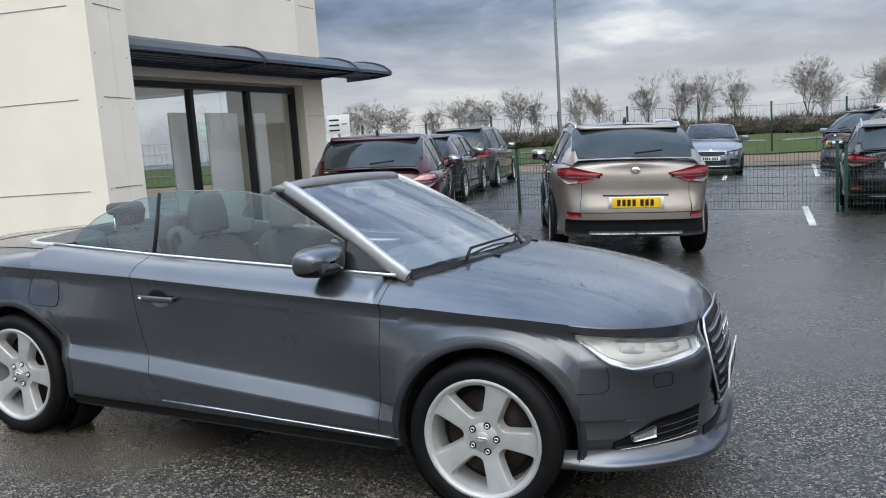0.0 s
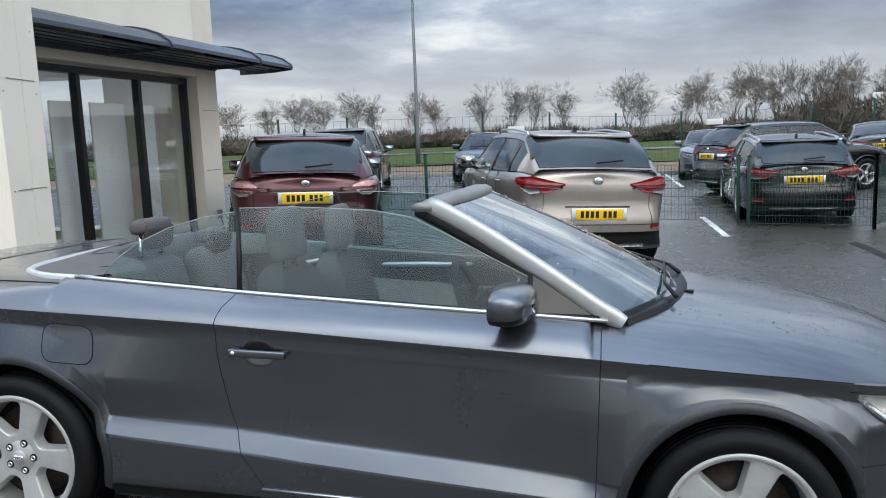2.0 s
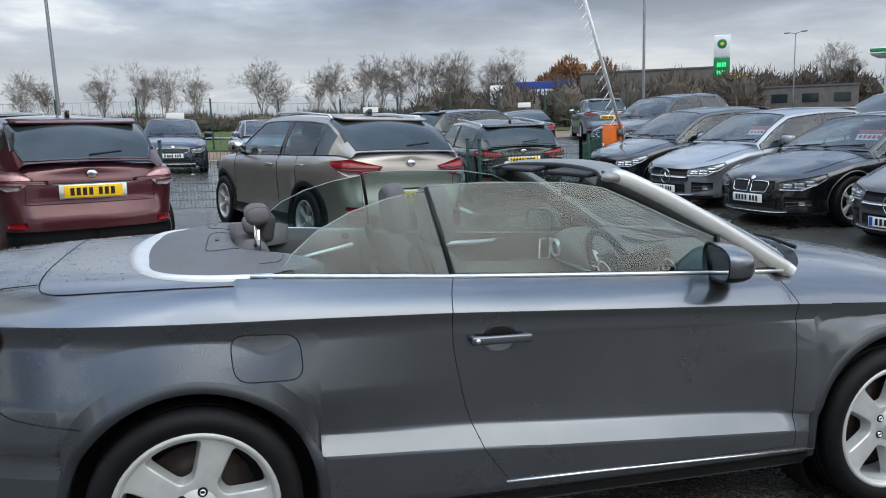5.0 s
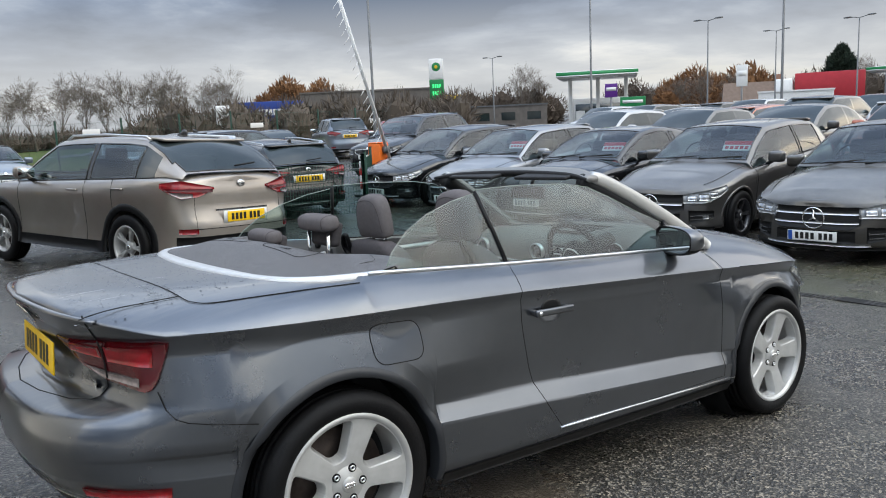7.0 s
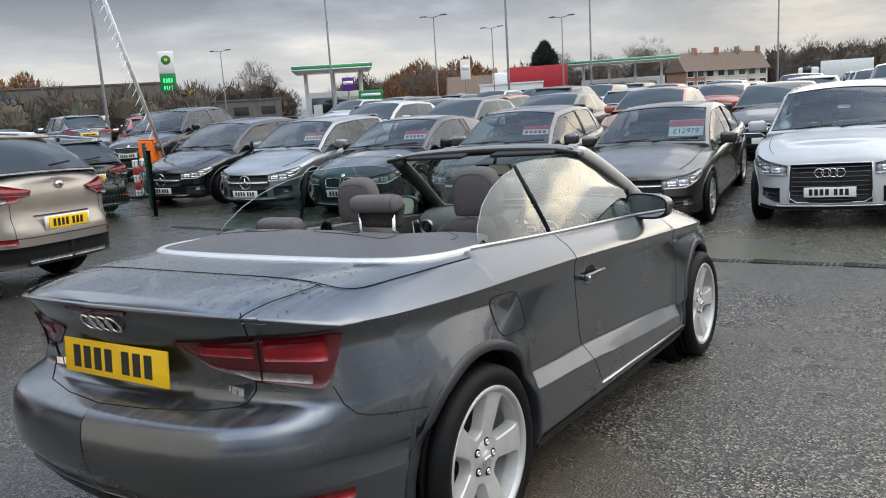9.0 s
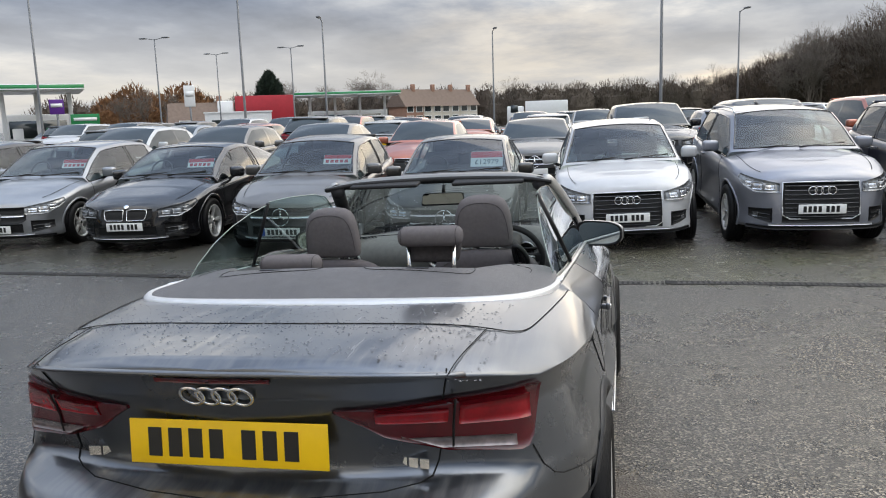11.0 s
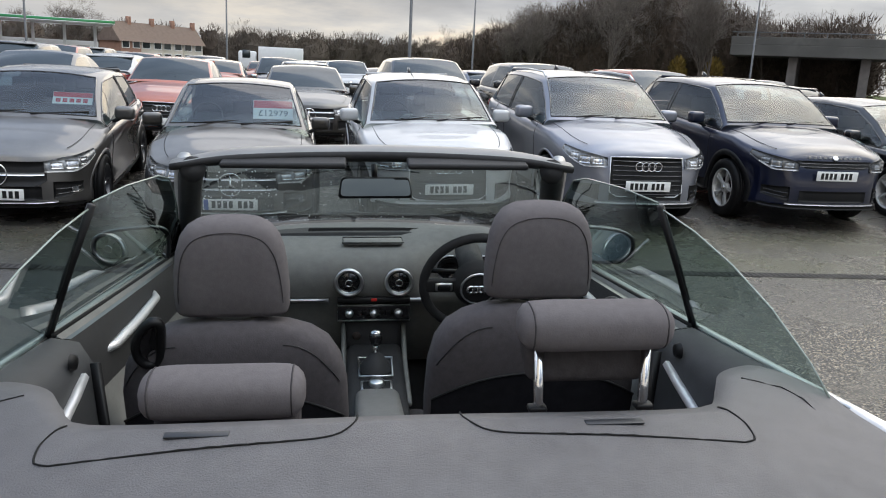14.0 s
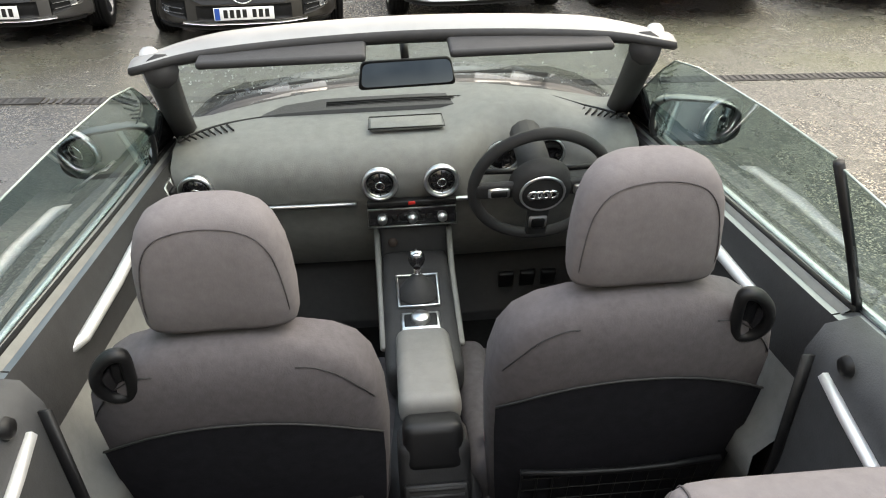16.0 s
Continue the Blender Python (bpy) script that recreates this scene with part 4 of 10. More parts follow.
        q = sh.skin(L, zp + 0.075, 0.006)
        part("plate_trim", shared((style, "plate_trim"), lambda: strip_between(sh, L - 0.36, L, lambda a: zp + 0.066, lambda a: zp + 0.084, 0.010, n=8, m=3), LAMP_DARK), LAMP_DARK, top)
        part("plate_trim", shared((style, "plate_trim", 2), lambda: strip_between(sh, L - 0.36, L, lambda a: zp + 0.066, lambda a: zp + 0.084, 0.010, n=8, m=3, sign=-1), LAMP_DARK), LAMP_DARK, top)
        b = ([], [])
        add_box(b, (-0.006, -0.30, -0.066), (0.0, 0.30, 0.066))
        q = sh.skin(L, zp, 0.012)
        part("plate_backing", shared((style, "plate_backing"), lambda: b, PLATE_W), PLATE_W, top).matrix_basis = pose(q.x + 0.002, 0, zp)
        for sg in (1, -1):
            me = shared((style, "lower_lens", sg), lambda: strip_between(sh, r0 + 0.12, r0 + 0.36, curve_of([(r0 + 0.12, zr - 0.082), (r0 + 0.24, zr - 0.142), (r0 + 0.36, zr - 0.128)]), curve_of([(r0 + 0.12, zr - 0.070), (r0 + 0.36, zr - 0.090)]), 0.026, n=9, m=3, sign=sg, rim=0.006), TAIL_CLEAR)
            part("lower_lens", me, TAIL_CLEAR, top, "clear lower lens")
        sx, sz = p["re"]
        fin = [(-0.10, 0.0), (0.09, 0.0), (-0.07, 0.075), (-0.10, 0.07)]
        part("roof_aerial", shared((style, "roof_aerial"), lambda: slab(fin, 0.028, pose(sx + 0.30, 0.014, sz + 0.045, 90, 0, 0)), GLOSS), GLOSS, top)
        part("skid_plate", shared((style, "skid_plate"), lambda: strip_between(sh, L - 0.55 * W, L, lambda a: p["sill"] + 0.05, lambda a: p["sill"] + 0.085, 0.018, n=10, m=3), LAMP_SMOKE), LAMP_SMOKE, top)
        part("skid_plate", shared((style, "skid_plate", 2), lambda: strip_between(sh, L - 0.55 * W, L, lambda a: p["sill"] + 0.05, lambda a: p["sill"] + 0.085, 0.018, n=10, m=3, sign=-1), LAMP_SMOKE), LAMP_SMOKE, top)
    if style not in ("saloon", "coupe", "luxury"):
        gxx, gzz = p["rg"]
        v = tube([(gxx - 0.03, 0.0, gzz + 0.045), (gxx - 0.01, -0.30, gzz + 0.075)], 0.010, 5)
        part("rear_wiper", shared((style, "rear_wiper"), lambda: v, BLACK), BLACK, top)
        sx, sz = p["re"]
        v2 = slab(rounded_poly([(-0.60, 0), (0.60, 0), (0.56, 0.24), (-0.56, 0.24)], 0.05, 4), 0.026, Matrix(((0, -1, 0, sx + 0.08), (1, 0, 0, 0), (0, -0.13, 1, sz + 0.012), (0, 0, 0, 1))))
        slot(part("spoiler", shared((style, "spoiler"), lambda: v2, BLACK), colour, top), colour)
    if far == 2:
        return top
    zb = p["sill"]
    vt = 0.21 if cladding else 0.14
    me = shared((style, "rear_valance", 1, cladding), lambda: strip_between(sh, L - 0.9 * W, L, lambda a: zb + 0.02, lambda a: zb + vt, 0.006, n=14, m=4), BLACK)
    part("rear_valance", me, BLACK, top)
    me = shared((style, "rear_valance", 2, cladding), lambda: strip_between(sh, L - 0.9 * W, L, lambda a: zb + 0.02, lambda a: zb + vt, 0.006, n=14, m=4, sign=-1), BLACK)
    part("rear_valance", me, BLACK, top)
    for sg in (1, -1):
        me = shared((style, "reflector", sg, cladding), lambda: strip_between(sh, L - 0.80 * W - 0.06, L - 0.80 * W + 0.14, lambda a: zb + vt + 0.03, lambda a: zb + vt + 0.085, 0.008, n=6, m=3, sign=sg), RED_LENS)
        part("reflector", me, RED_LENS, top)
    # trims, seams, handles, mirrors
    ra = sh.arches[0][2]
    for sg in (1, -1):
        for xc in (wb / 2, -wb / 2):
            def arch(xc=xc):
                v = []
                nn = 19
                for w in np.linspace(-0.25, math.pi + 0.25, nn):
                    for rad, o in ((ra - 0.012, -0.02), (ra - 0.008, 0.010), (ra + (0.055 if cladding else 0.016), 0.010), (ra + (0.062 if cladding else 0.02), 0.0)):
                        x, z = xc + rad * math.cos(w), r + rad * math.sin(w)
                        z = max(z, p["sill"])
                        s = sh.side(x, min(z, sh.edge(x) - 0.01), o)
                        v.append(Vector((x, sg * s.y, z)))
                f = grid_faces(nn, 4, flip=sg > 0)
                return v, f
            me = shared((style, "arch_trim", cladding, sg, xc), arch, BLACK)
            ob = part("arch_trim", me, BLACK, top)
            if not cladding:
                slot(ob, colour)

        def sillm():
            a0, a1 = sh.arc_of_x(wb / 2 - ra - 0.02), sh.arc_of_x(-wb / 2 + ra + 0.02)
            return strip_between(sh, a0, a1, lambda a: p["sill"] - 0.01, lambda a: p["sill"] + (0.12 if cladding else 0.05), 0.006, n=12, m=3, sign=sg)
        part("sill_trim", shared((style, "sill_trim", cladding, sg), sillm, BLACK), BLACK, top)
        for k, x in enumerate((wb / 2 - ra - 0.06, -0.58, -wb / 2 + ra * 0.55)):
            if far or k == 2 and style == "coupe":
                continue

            def seam(x=x, k=k):
                pts = []
                zlo = p["sill"] + 0.07 if k < 2 else p["r"] + ra * 0.85
                for z in np.linspace(zlo, sh.edge(x) + 0.01, 9):
                    s = sh.side(x, min(z, sh.edge(x)), 0.0005)
                    pts.append((s.x, sg * s.y, z))
                return tube(pts, 0.0035, 4)
            part("door_seam", shared((style, "door_seam", k, sg), seam, RUBBER), RUBBER, top)
        for k, x in enumerate((-0.36, -1.22) if style != "coupe" else (-0.36,)):
            z = sh.edge(x) - 0.10
            s = sh.side(x, z, 0.018)
            v = tube([(x - 0.10, sg * (s.y - 0.012), z), (x - 0.07, sg * s.y, z + 0.003), (x + 0.07, sg * s.y, z + 0.003), (x + 0.10, sg * (s.y - 0.012), z)], 0.013, 6)
            slot(part("door_handle", shared((style, "door_handle", k, sg), lambda: v, BLACK), colour, top), colour)
        mx, mz = p["cowl"][0] - 0.42, sh.edge(p["cowl"][0] - 0.4) + 0.115
        my = sh.side(mx, sh.edge(mx)).y
        b = box_bm(0.13, 0.22, 0.15, bevel=0.045, seg=3)
        bmesh.ops.transform(b, matrix=pose(mx, sg * (my + 0.10), mz, 0, 0, -10 * sg), verts=b.verts)
        key = (style, "mirror", sg)
        if key not in CAR_MESHES:
            me = bpy.data.meshes.new("mirror")
            b.to_mesh(me)
            me.polygons.foreach_set("use_smooth", [True] * len(me.polygons))
            me.materials.append(BLACK)
            CAR_MESHES[key] = me
        b.free()
        mo = slot(part("mirror", CAR_MESHES[key], colour, top), colour)
        g = part("mirror_glass", shared((style, "mirror_glass", sg), lambda: slab([(-0.09, -0.055), (0.09, -0.055), (0.09, 0.055), (-0.09, 0.055)], 0.004, pose(mx - 0.067, sg * (my + 0.10), mz, 90, 0, -90 - 10 * sg)), MIRROR), MIRROR, mo)
        arm = shared((style, "mirror_arm", sg), lambda: tube([(mx, sg * (my - 0.04), mz - 0.11), (mx, sg * (my + 0.05), mz - 0.06)], 0.025, 6), BLACK)
        part("mirror_arm", arm, BLACK, mo)
        if rails:
            pts = [(x, sg * (W - 0.32), interp(x, [p["re"][0], 0, p["st"][0]], [p["re"][1], p["st"][1] + 0.03, p["st"][1]]) + h) for x, h in ((p["st"][0] - 0.1, 0.0), (p["st"][0] - 0.22, 0.035), (-0.6, 0.05), (p["re"][0] + 0.1, 0.035), (p["re"][0] + 0.02, 0.0))]
            part("roof_rail", shared((style, "roof_rail", sg), lambda: tube(pts, 0.014, 6), SATIN), SATIN, top)
    # bonnet shut lines
    for sg in (1, -1):
        def bon():
            pts = []
            for x in np.linspace(p["cowl"][0] + 0.02, xf - 0.30, 10):
                e, c = sh.edge(x), max(sh.centre(x), sh.edge(x))
                u = 0.16
                y = sh.side(x, e).y * (1 - u)
                pts.append((x, sg * y, e + (c - e) * (1 - (1 - u) ** sh.crown) + 0.001))
            return tube(pts, 0.003, 4)
        part("bonnet_seam", shared((style, "bonnet_seam", sg), bon, RUBBER), RUBBER, top)
    # screen surround and wipers
    (cx, cz), (sx, sz) = p["cowl"], p["st"]
    if far:
        return top
    part("front_wiper", shared((style, "front_wiper", 1), lambda: tube([(cx + 0.05, 0.05, cz + 0.02), (cx - 0.06, 0.62, cz + 0.05)], 0.009, 5), BLACK), BLACK, top)
    part("front_wiper", shared((style, "front_wiper", 2), lambda: tube([(cx + 0.06, -0.45, cz + 0.02), (cx - 0.02, 0.02, cz + 0.05)], 0.009, 5), BLACK), BLACK, top)
    # black edges of the panes
    for key in ("windscreen", "rear_window", "front_side_window", "rear_side_window"):
        for i, me in enumerate(src.get(key, [])):
            def seal(me=me):
                b = bmesh.new()
                b.from_mesh(me)
                left = {e for e in b.edges if e.is_boundary}
                loops = []
                while left:
                    e = left.pop()
                    start, at, pts = e.verts[0], e.verts[1], [e.verts[0].co.copy()]
                    while at is not start:
                        pts.append(at.co.copy())
                        nxt = [q for q in at.link_edges if q in left]
                        if not nxt:
                            break
                        left.discard(nxt[0])
                        at = nxt[0].other_vert(at)
                    loops.append(pts)
                b.free()
                return tube(max(loops, key=len), 0.010, 4, closed=True)
            part("window_seal", shared((style, "window_seal", key, i), seal, GLOSS), GLOSS, top)
    # what shows through the glass
    rx = p["rg"][0] + 0.25
    # dark tray from screen to rear glass, added to hide the painted deck
    part("dashboard", shared((style, "dashboard"), lambda: slab(rounded_poly([(rx, -0.60), (cx - 0.02, -0.56), (cx + 0.0, 0.56), (rx, 0.60)], 0.12), 0.012, Matrix.Translation((0, 0, cz - 0.012))), CABIN), CABIN, top)

    def seat_mesh():
        b = box_bm(0.16, 0.50, 0.30, (0, 0, 0.13), bevel=0.06, seg=3)
        h = box_bm(0.10, 0.26, 0.19, (-0.05, 0, 0.37), bevel=0.04, seg=3)
        ms = []
        for q in (b, h):
            q.verts.ensure_lookup_table()
            ms.append(([w.co.copy() for w in q.verts], [tuple(w.index for w in fc.verts) for fc in q.faces]))
            q.free()
        return join(*ms)
    k = (sz - cz - 0.06) / 0.47
    for sx2, yy in ((-0.28, 0.36), (-0.28, -0.36), (-1.05, 0.33), (-1.05, -0.33)):
        if style == "coupe" and sx2 < -1:
            continue
        o = part("seat", shared((style, "seat"), seat_mesh, CABIN), CABIN, top)
        o.matrix_basis = pose(sx2, yy, cz, 0, -16, 0) @ Matrix.Diagonal((1, 1, k if sx2 > -1 else k * 0.9, 1))
    o = part("steering_wheel", shared((style, "steering_wheel"), lambda: tube([(0, 0.17 * math.cos(a), 0.17 * math.sin(a)) for a in np.linspace(0, 2 * math.pi, 25)[:-1]], 0.014, 6, closed=True), CABIN), CABIN, top)
    o.matrix_basis = pose(cx - 0.62, -0.36, cz + 0.02, 0, -28, 0)
    return top


# ---- the grey convertible ----
TILT = Matrix(((0.99887, -0.00061, 0.04751, 0), (-0.00061, 0.99967, 0.02578, 0), (-0.04751, -0.02578, 0.99854, 0), (0, 0, 0, 1)))
HERO_WB, HERO_R, ARCH = 2.595, 0.317, 0.372
CREASE_X = [-2.2, -1.85, -1.5, -0.9, -0.5, 0.14, 0.83, 1.22, 1.45, 1.75, 1.95, 2.15]
CREASE_Z = [0.955, 0.885, 0.885, 0.879, 0.872, 0.850, 0.827, 0.808, 0.797, 0.770, 0.755, 0.745]
BELT_X, BELT_Z = [-1.5, -1.09, -0.45, 0.17, 0.86, 1.2], [1.0, 0.992, 0.963, 0.944, 0.925, 0.915]
DOOR_X0, DOOR_X1, OPEN_X0, OPEN_X1 = -0.50, 0.84, -1.16, 0.80


def low_crease(x):
    """The lower crease, falling to the front."""
    return interp(x, [-1.0, 0.9], [0.452, 0.346])


QUARTER_X, QUARTER_W = (list(map(float, q)) for q in smooth_curve([(-2.2, 0.2), (-2.0, 0.35), (-1.85, 0.65), (-1.68, 0.95), (-1.45, 1.02), (-1.2, 0.95), (-0.85, 0.50), (-0.55, 0.12), (-0.3, 0.0), (0.3, 0.0), (0.55, 0.08), (0.95, 0.55), (1.25, 0.85), (1.5, 0.92), (1.7, 0.88), (2.0, 0.5), (2.2, 0.3)], 120).T)


def hero_shell():
    plan = [(2.145, 0), (2.14, 0.22), (2.105, 0.40), (2.03, 0.53), (1.90, 0.665), (1.74, 0.765), (1.55, 0.825), (1.30, 0.862), (0.85, 0.878), (0.2, 0.884), (-0.5, 0.884),
            (-1.0, 0.882), (-1.35, 0.876), (-1.62, 0.842), (-1.80, 0.785), (-1.96, 0.685), (-2.08, 0.50), (-2.13, 0.28), (-2.15, 0)]
    edge = lambda x: interp(x, CREASE_X, CREASE_Z)  # noqa: E731
    centre = lambda x: interp(x, [-2.16, -2.10, -1.9, -1.7, -1.3, -1.1, 0.8, 1.0, 1.25, 1.5, 1.75, 1.92, 2.04, 2.11, 2.15],  # noqa: E731
                              [0.955, 0.975, 0.985, 0.99, 1.0, 1.0, 0.985, 0.985, 0.968, 0.942, 0.905, 0.868, 0.832, 0.795, 0.755])
    sill = lambda x: interp(x, [-2.2, -1.75, -1.6, 1.6, 1.8, 2.2], [0.30, 0.27, 0.225, 0.225, 0.215, 0.20])  # noqa: E731

    def inset(x, ny, z):
        cr = edge(x)
        lc = low_crease(x)
        wq = interp(x, QUARTER_X, QUARTER_W)
        fade = interp(x, [-1.35, -0.97, 0.78, 0.93], [0.15, 1.0, 1.0, 0.10])
        wf = interp(x, [1.35, 1.75], [0.0, 1.0])
        zk = [0.18, 0.225, 0.27, lc - 0.012, lc, lc + 0.055, lc + 0.075, 0.64, min(0.76, cr - 0.080), cr - 0.060, cr - 0.034, cr - 0.006, cr]
        side = interp(z, zk, [0.060, 0.036 - 0.030 * wf, 0.018 + 0.020 * wf, 0.012, 0.014, 0.014 + 0.034 * fade, 0.016 + 0.046 * fade - 0.026 * wq, 0.058 - 0.060 * wq + 0.010 * wf, 0.052 - 0.016 * wq + 0.010 * wf, 0.048 + 0.009 * wq, 0.049, 0.038, 0.037])
        if x > 0:
            end = interp(z, [0.16, 0.20, 0.235, 0.25, 0.30, 0.40, 0.455, 0.50, 0.56, 0.62, 0.70, 0.76], [0.05, -0.012, -0.010, 0.006, 0.012, 0.006, 0.0, 0.0, 0.010, 0.026, 0.058, 0.080])
        else:
            end = interp(z, [0.25, 0.30, 0.38, 0.46, 0.55, 0.61, 0.645, 0.66, 0.70, 0.80, 0.86, 0.93, 0.97], [0.13, 0.07, 0.012, -0.035, -0.045, -0.035, -0.005, 0.10, 0.130, 0.114, 0.088, 0.042, 0.035])
        k = max(0.0, min(1.0, (ny - 0.38) / 0.58))
        k = k * k * (3 - 2 * k)
        return side * k + end * (1 - k)

    return Shell(plan, edge, centre, sill, [(HERO_WB / 2, HERO_R, ARCH), (-HERO_WB / 2, HERO_R, ARCH)], inset, 5.0, HERO_WB)


HS = hero_shell()


def hero_top(x, u):
    """The upper surface outside the cockpit: u from 0 at the crease to 1 on the centre line."""
    e, c = HS.edge(x), max(HS.centre(x), HS.edge(x))
    q = HS.side(x, e)
    pw = interp(x, [-2.15, -1.74, -1.45, -1.16, -1.0, 0.8, 1.6, 2.1], [4.0, 7.0, 9.5, 13.0, 5.0, 4.2, 3.2, 2.4])
    return Vector((x, q.y * (1 - u), e + (c - e) * (1 - (1 - u) ** pw)))


def deck_z(x, y):
    """Height of the bonnet or rear deck at a place."""
    q = HS.side(x, HS.edge(x)).y
    return hero_top(x, max(0.0, 1 - abs(y) / max(q, 0.05))).z


SEAM_Z = [0.29, 0.332, 0.467, 0.539, 0.739, 0.863, 0.916, 0.985]
SEAM_DX = [0.20, 0.14, 0.085, 0.055, 0.008, 0.0, 0.005, 0.05]


def hero_body(car_ob):
    cols = sorted(HS.columns(0.045) + [HS.arc_of_x(v) for v in (DOOR_X0, DOOR_X1, OPEN_X0, OPEN_X1, OPEN_X0 - 0.01, OPEN_X1 + 0.01)])
    n_rows = 24

    def heights(x):
        """The rows of a column: they follow the two creases."""
        lc, cr, s0 = low_crease(x), HS.edge(x), HS.sill(x)
        key = [s0, 0.25, 0.272, 0.29, lc - 0.012, lc - 0.006, lc, lc + 0.028, lc + 0.055, lc + 0.062, lc + 0.075, 0.56, 0.61, 0.645, 0.660, 0.68, 0.70, 0.76, cr - 0.075, cr - 0.060, cr - 0.034, cr - 0.018, cr - 0.006, cr]
        key = sorted(max(s0, min(cr, k)) for k in key)
        for i in range(1, len(key)):
            key[i] = max(key[i], key[i - 1] + 0.0012)
        k = (cr - s0) / (key[-1] - s0)
        return [s0 + (q - s0) * k for q in key]
    ups = [0.02, 0.05, 0.09, 0.14, 0.20, 0.30, 0.42, 0.56, 0.70, 0.85, 1.0]
    verts, info = [], []
    for a in cols:
        p, n = HS.at(a)
        x0 = p[0]
        lo, e = HS.low(x0), HS.edge(x0)
        base = HS.skin(a, lo)
        col = [Vector((base.x, 0, lo)), Vector((base.x, base.y * 0.7, lo)), Vector((base.x, max(base.y - 0.02, 0), lo))]
        s0 = HS.sill(x0)
        for z0 in heights(x0):
            z = lo + (z0 - s0) * (e - lo) / (e - s0)
            # the rear door seam leans: bend the columns near it
            w = max(0.0, 1 - abs(x0 - DOOR_X0) / 0.34) if abs(n[1]) > 0.8 else 0.0
            dx = interp(z, SEAM_Z, SEAM_DX) * w
            q = HS.skin(HS.arc_of_x(x0 + dx) if w else a, z)
            col.append(Vector((q.x, q.y, z)))
        inside = OPEN_X0 <= x0 <= OPEN_X1
        zb = interp(x0, BELT_X, BELT_Z)
        edge = col[-1]
        if inside:
            yb = interp(x0, [-1.2, -1.0, 0.5, 0.85], [0.725, 0.725, 0.722, 0.712])
            w = max(0.0, 1 - abs(x0 - DOOR_X0) / 0.34)
            prof = [(edge.y - 0.012, e + 0.02), (edge.y - 0.045, e + 0.052), ((edge.y + yb) / 2 - 0.02, e + (zb - e) * 0.76), (yb + 0.012, zb - 0.004), (yb - 0.01, zb), (yb - 0.055, zb - 0.004),
                    (yb - 0.075, zb - 0.05), (yb - 0.085, zb - 0.25), (yb - 0.09, 0.55), (yb - 0.12, 0.26), (0, 0.24)]
            for y, z in prof:
                dx = interp(z, SEAM_Z, SEAM_DX) * w
                col.append(Vector((x0 + dx, y, z)))
        else:
            for u in ups:
                t = hero_top(x0, u)
                col.append(Vector((edge.x, edge.y * (1 - u), t.z)))
        verts += col
        info.append(x0)
    rows = 3 + n_rows + len(ups)
    regions = {}
    n_side = 3 + n_rows
    for i in range(len(cols) - 1):
        xm = (info[i] + info[i + 1]) / 2
        am = (cols[i] + cols[i + 1]) / 2
        for j in range(rows - 1):
            q = (i * rows + j, i * rows + j + 1, (i + 1) * rows + j + 1, (i + 1) * rows + j)
            zc = sum(verts[k].z for k in q) / 4
            yc = sum(verts[k].y for k in q) / 4
            key = "body"
            if j < 2:
                key = "underside"
            elif OPEN_X0 <= xm <= OPEN_X1 and j >= n_side + 5:
                key = "tub"
            elif abs(xm - OPEN_X0) < 0.006 and j >= n_side + 4 or abs(xm - OPEN_X1) < 0.006 and j >= n_side + 4:
                key = "tub"
            elif DOOR_X0 < xm < DOOR_X1 and zc > 0.285 and j < n_side + 5:
                key = "door"
            elif xm > 1.70 and zc < 0.615 or xm > 1.58 and zc < 0.50:
                key = "front_bumper"
            elif OPEN_X1 <= xm < 1.14 - 0.26 * (abs(yc) / 0.695) ** 2.2 and j >= n_side + 3:
                key = "tub"
            elif xm > OPEN_X1 + 0.01 and j >= n_side + 3:
                key = "bonnet"
            elif xm < -1.57 and zc < 0.60 or am > HS.length - 0.95 and zc < 0.665:
                key = "rear_bumper"
            elif am > HS.length - 0.56 and j < n_side + 2 or xm < -1.74 and j >= n_side + 3 and yc < 0.66:
                key = "boot_lid"
            elif OPEN_X0 - 0.02 > xm > -1.74 and j >= n_side + 3:
                key = "roof_cover"
            regions.setdefault(key, []).append(q)
    mirror = [Vector((p.x, -p.y, p.z)) for p in verts]

    def side_of(i, j):
        """On which side of a pressed crease a face of row j lies, for the vertex i."""
        x, r = info[i // rows], i % rows
        if r == n_side - 1 and -1.78 < x < 1.35 or r == 9 and -0.99 < x < 0.82:
            return 1 if j >= r else -1
        return 0
    total = {}
    for key, faces in regions.items():
        if key in ("underside", "tub"):
            continue
        for q in faces:
            a, b, c, d = (verts[i] for i in q)
            nrm = (d - b).cross(c - a)
            for i in q:
                s = (i, side_of(i, q[0] % rows))
                total[s] = total.get(s, Vector((0, 0, 0))) + nrm

    def corner_normals(faces, flip):
        out = []
        for q in faces:
            for i in q if flip else q[::-1]:
                n = total[(i, side_of(i, q[0] % rows))].copy()
                if verts[i].y < 1e-4:
                    n.y = 0.0
                if flip:
                    n.y = -n.y
                out.append(n.normalized() if n.length > 1e-12 else Vector((0, 0, 1)))
        return out

    def compact(vv, faces):
        used = sorted({i for q in faces for i in q})
        at = {i: k for k, i in enumerate(used)}
        return [vv[i] for i in used], [tuple(at[i] for i in q) for q in faces]

    made = {}
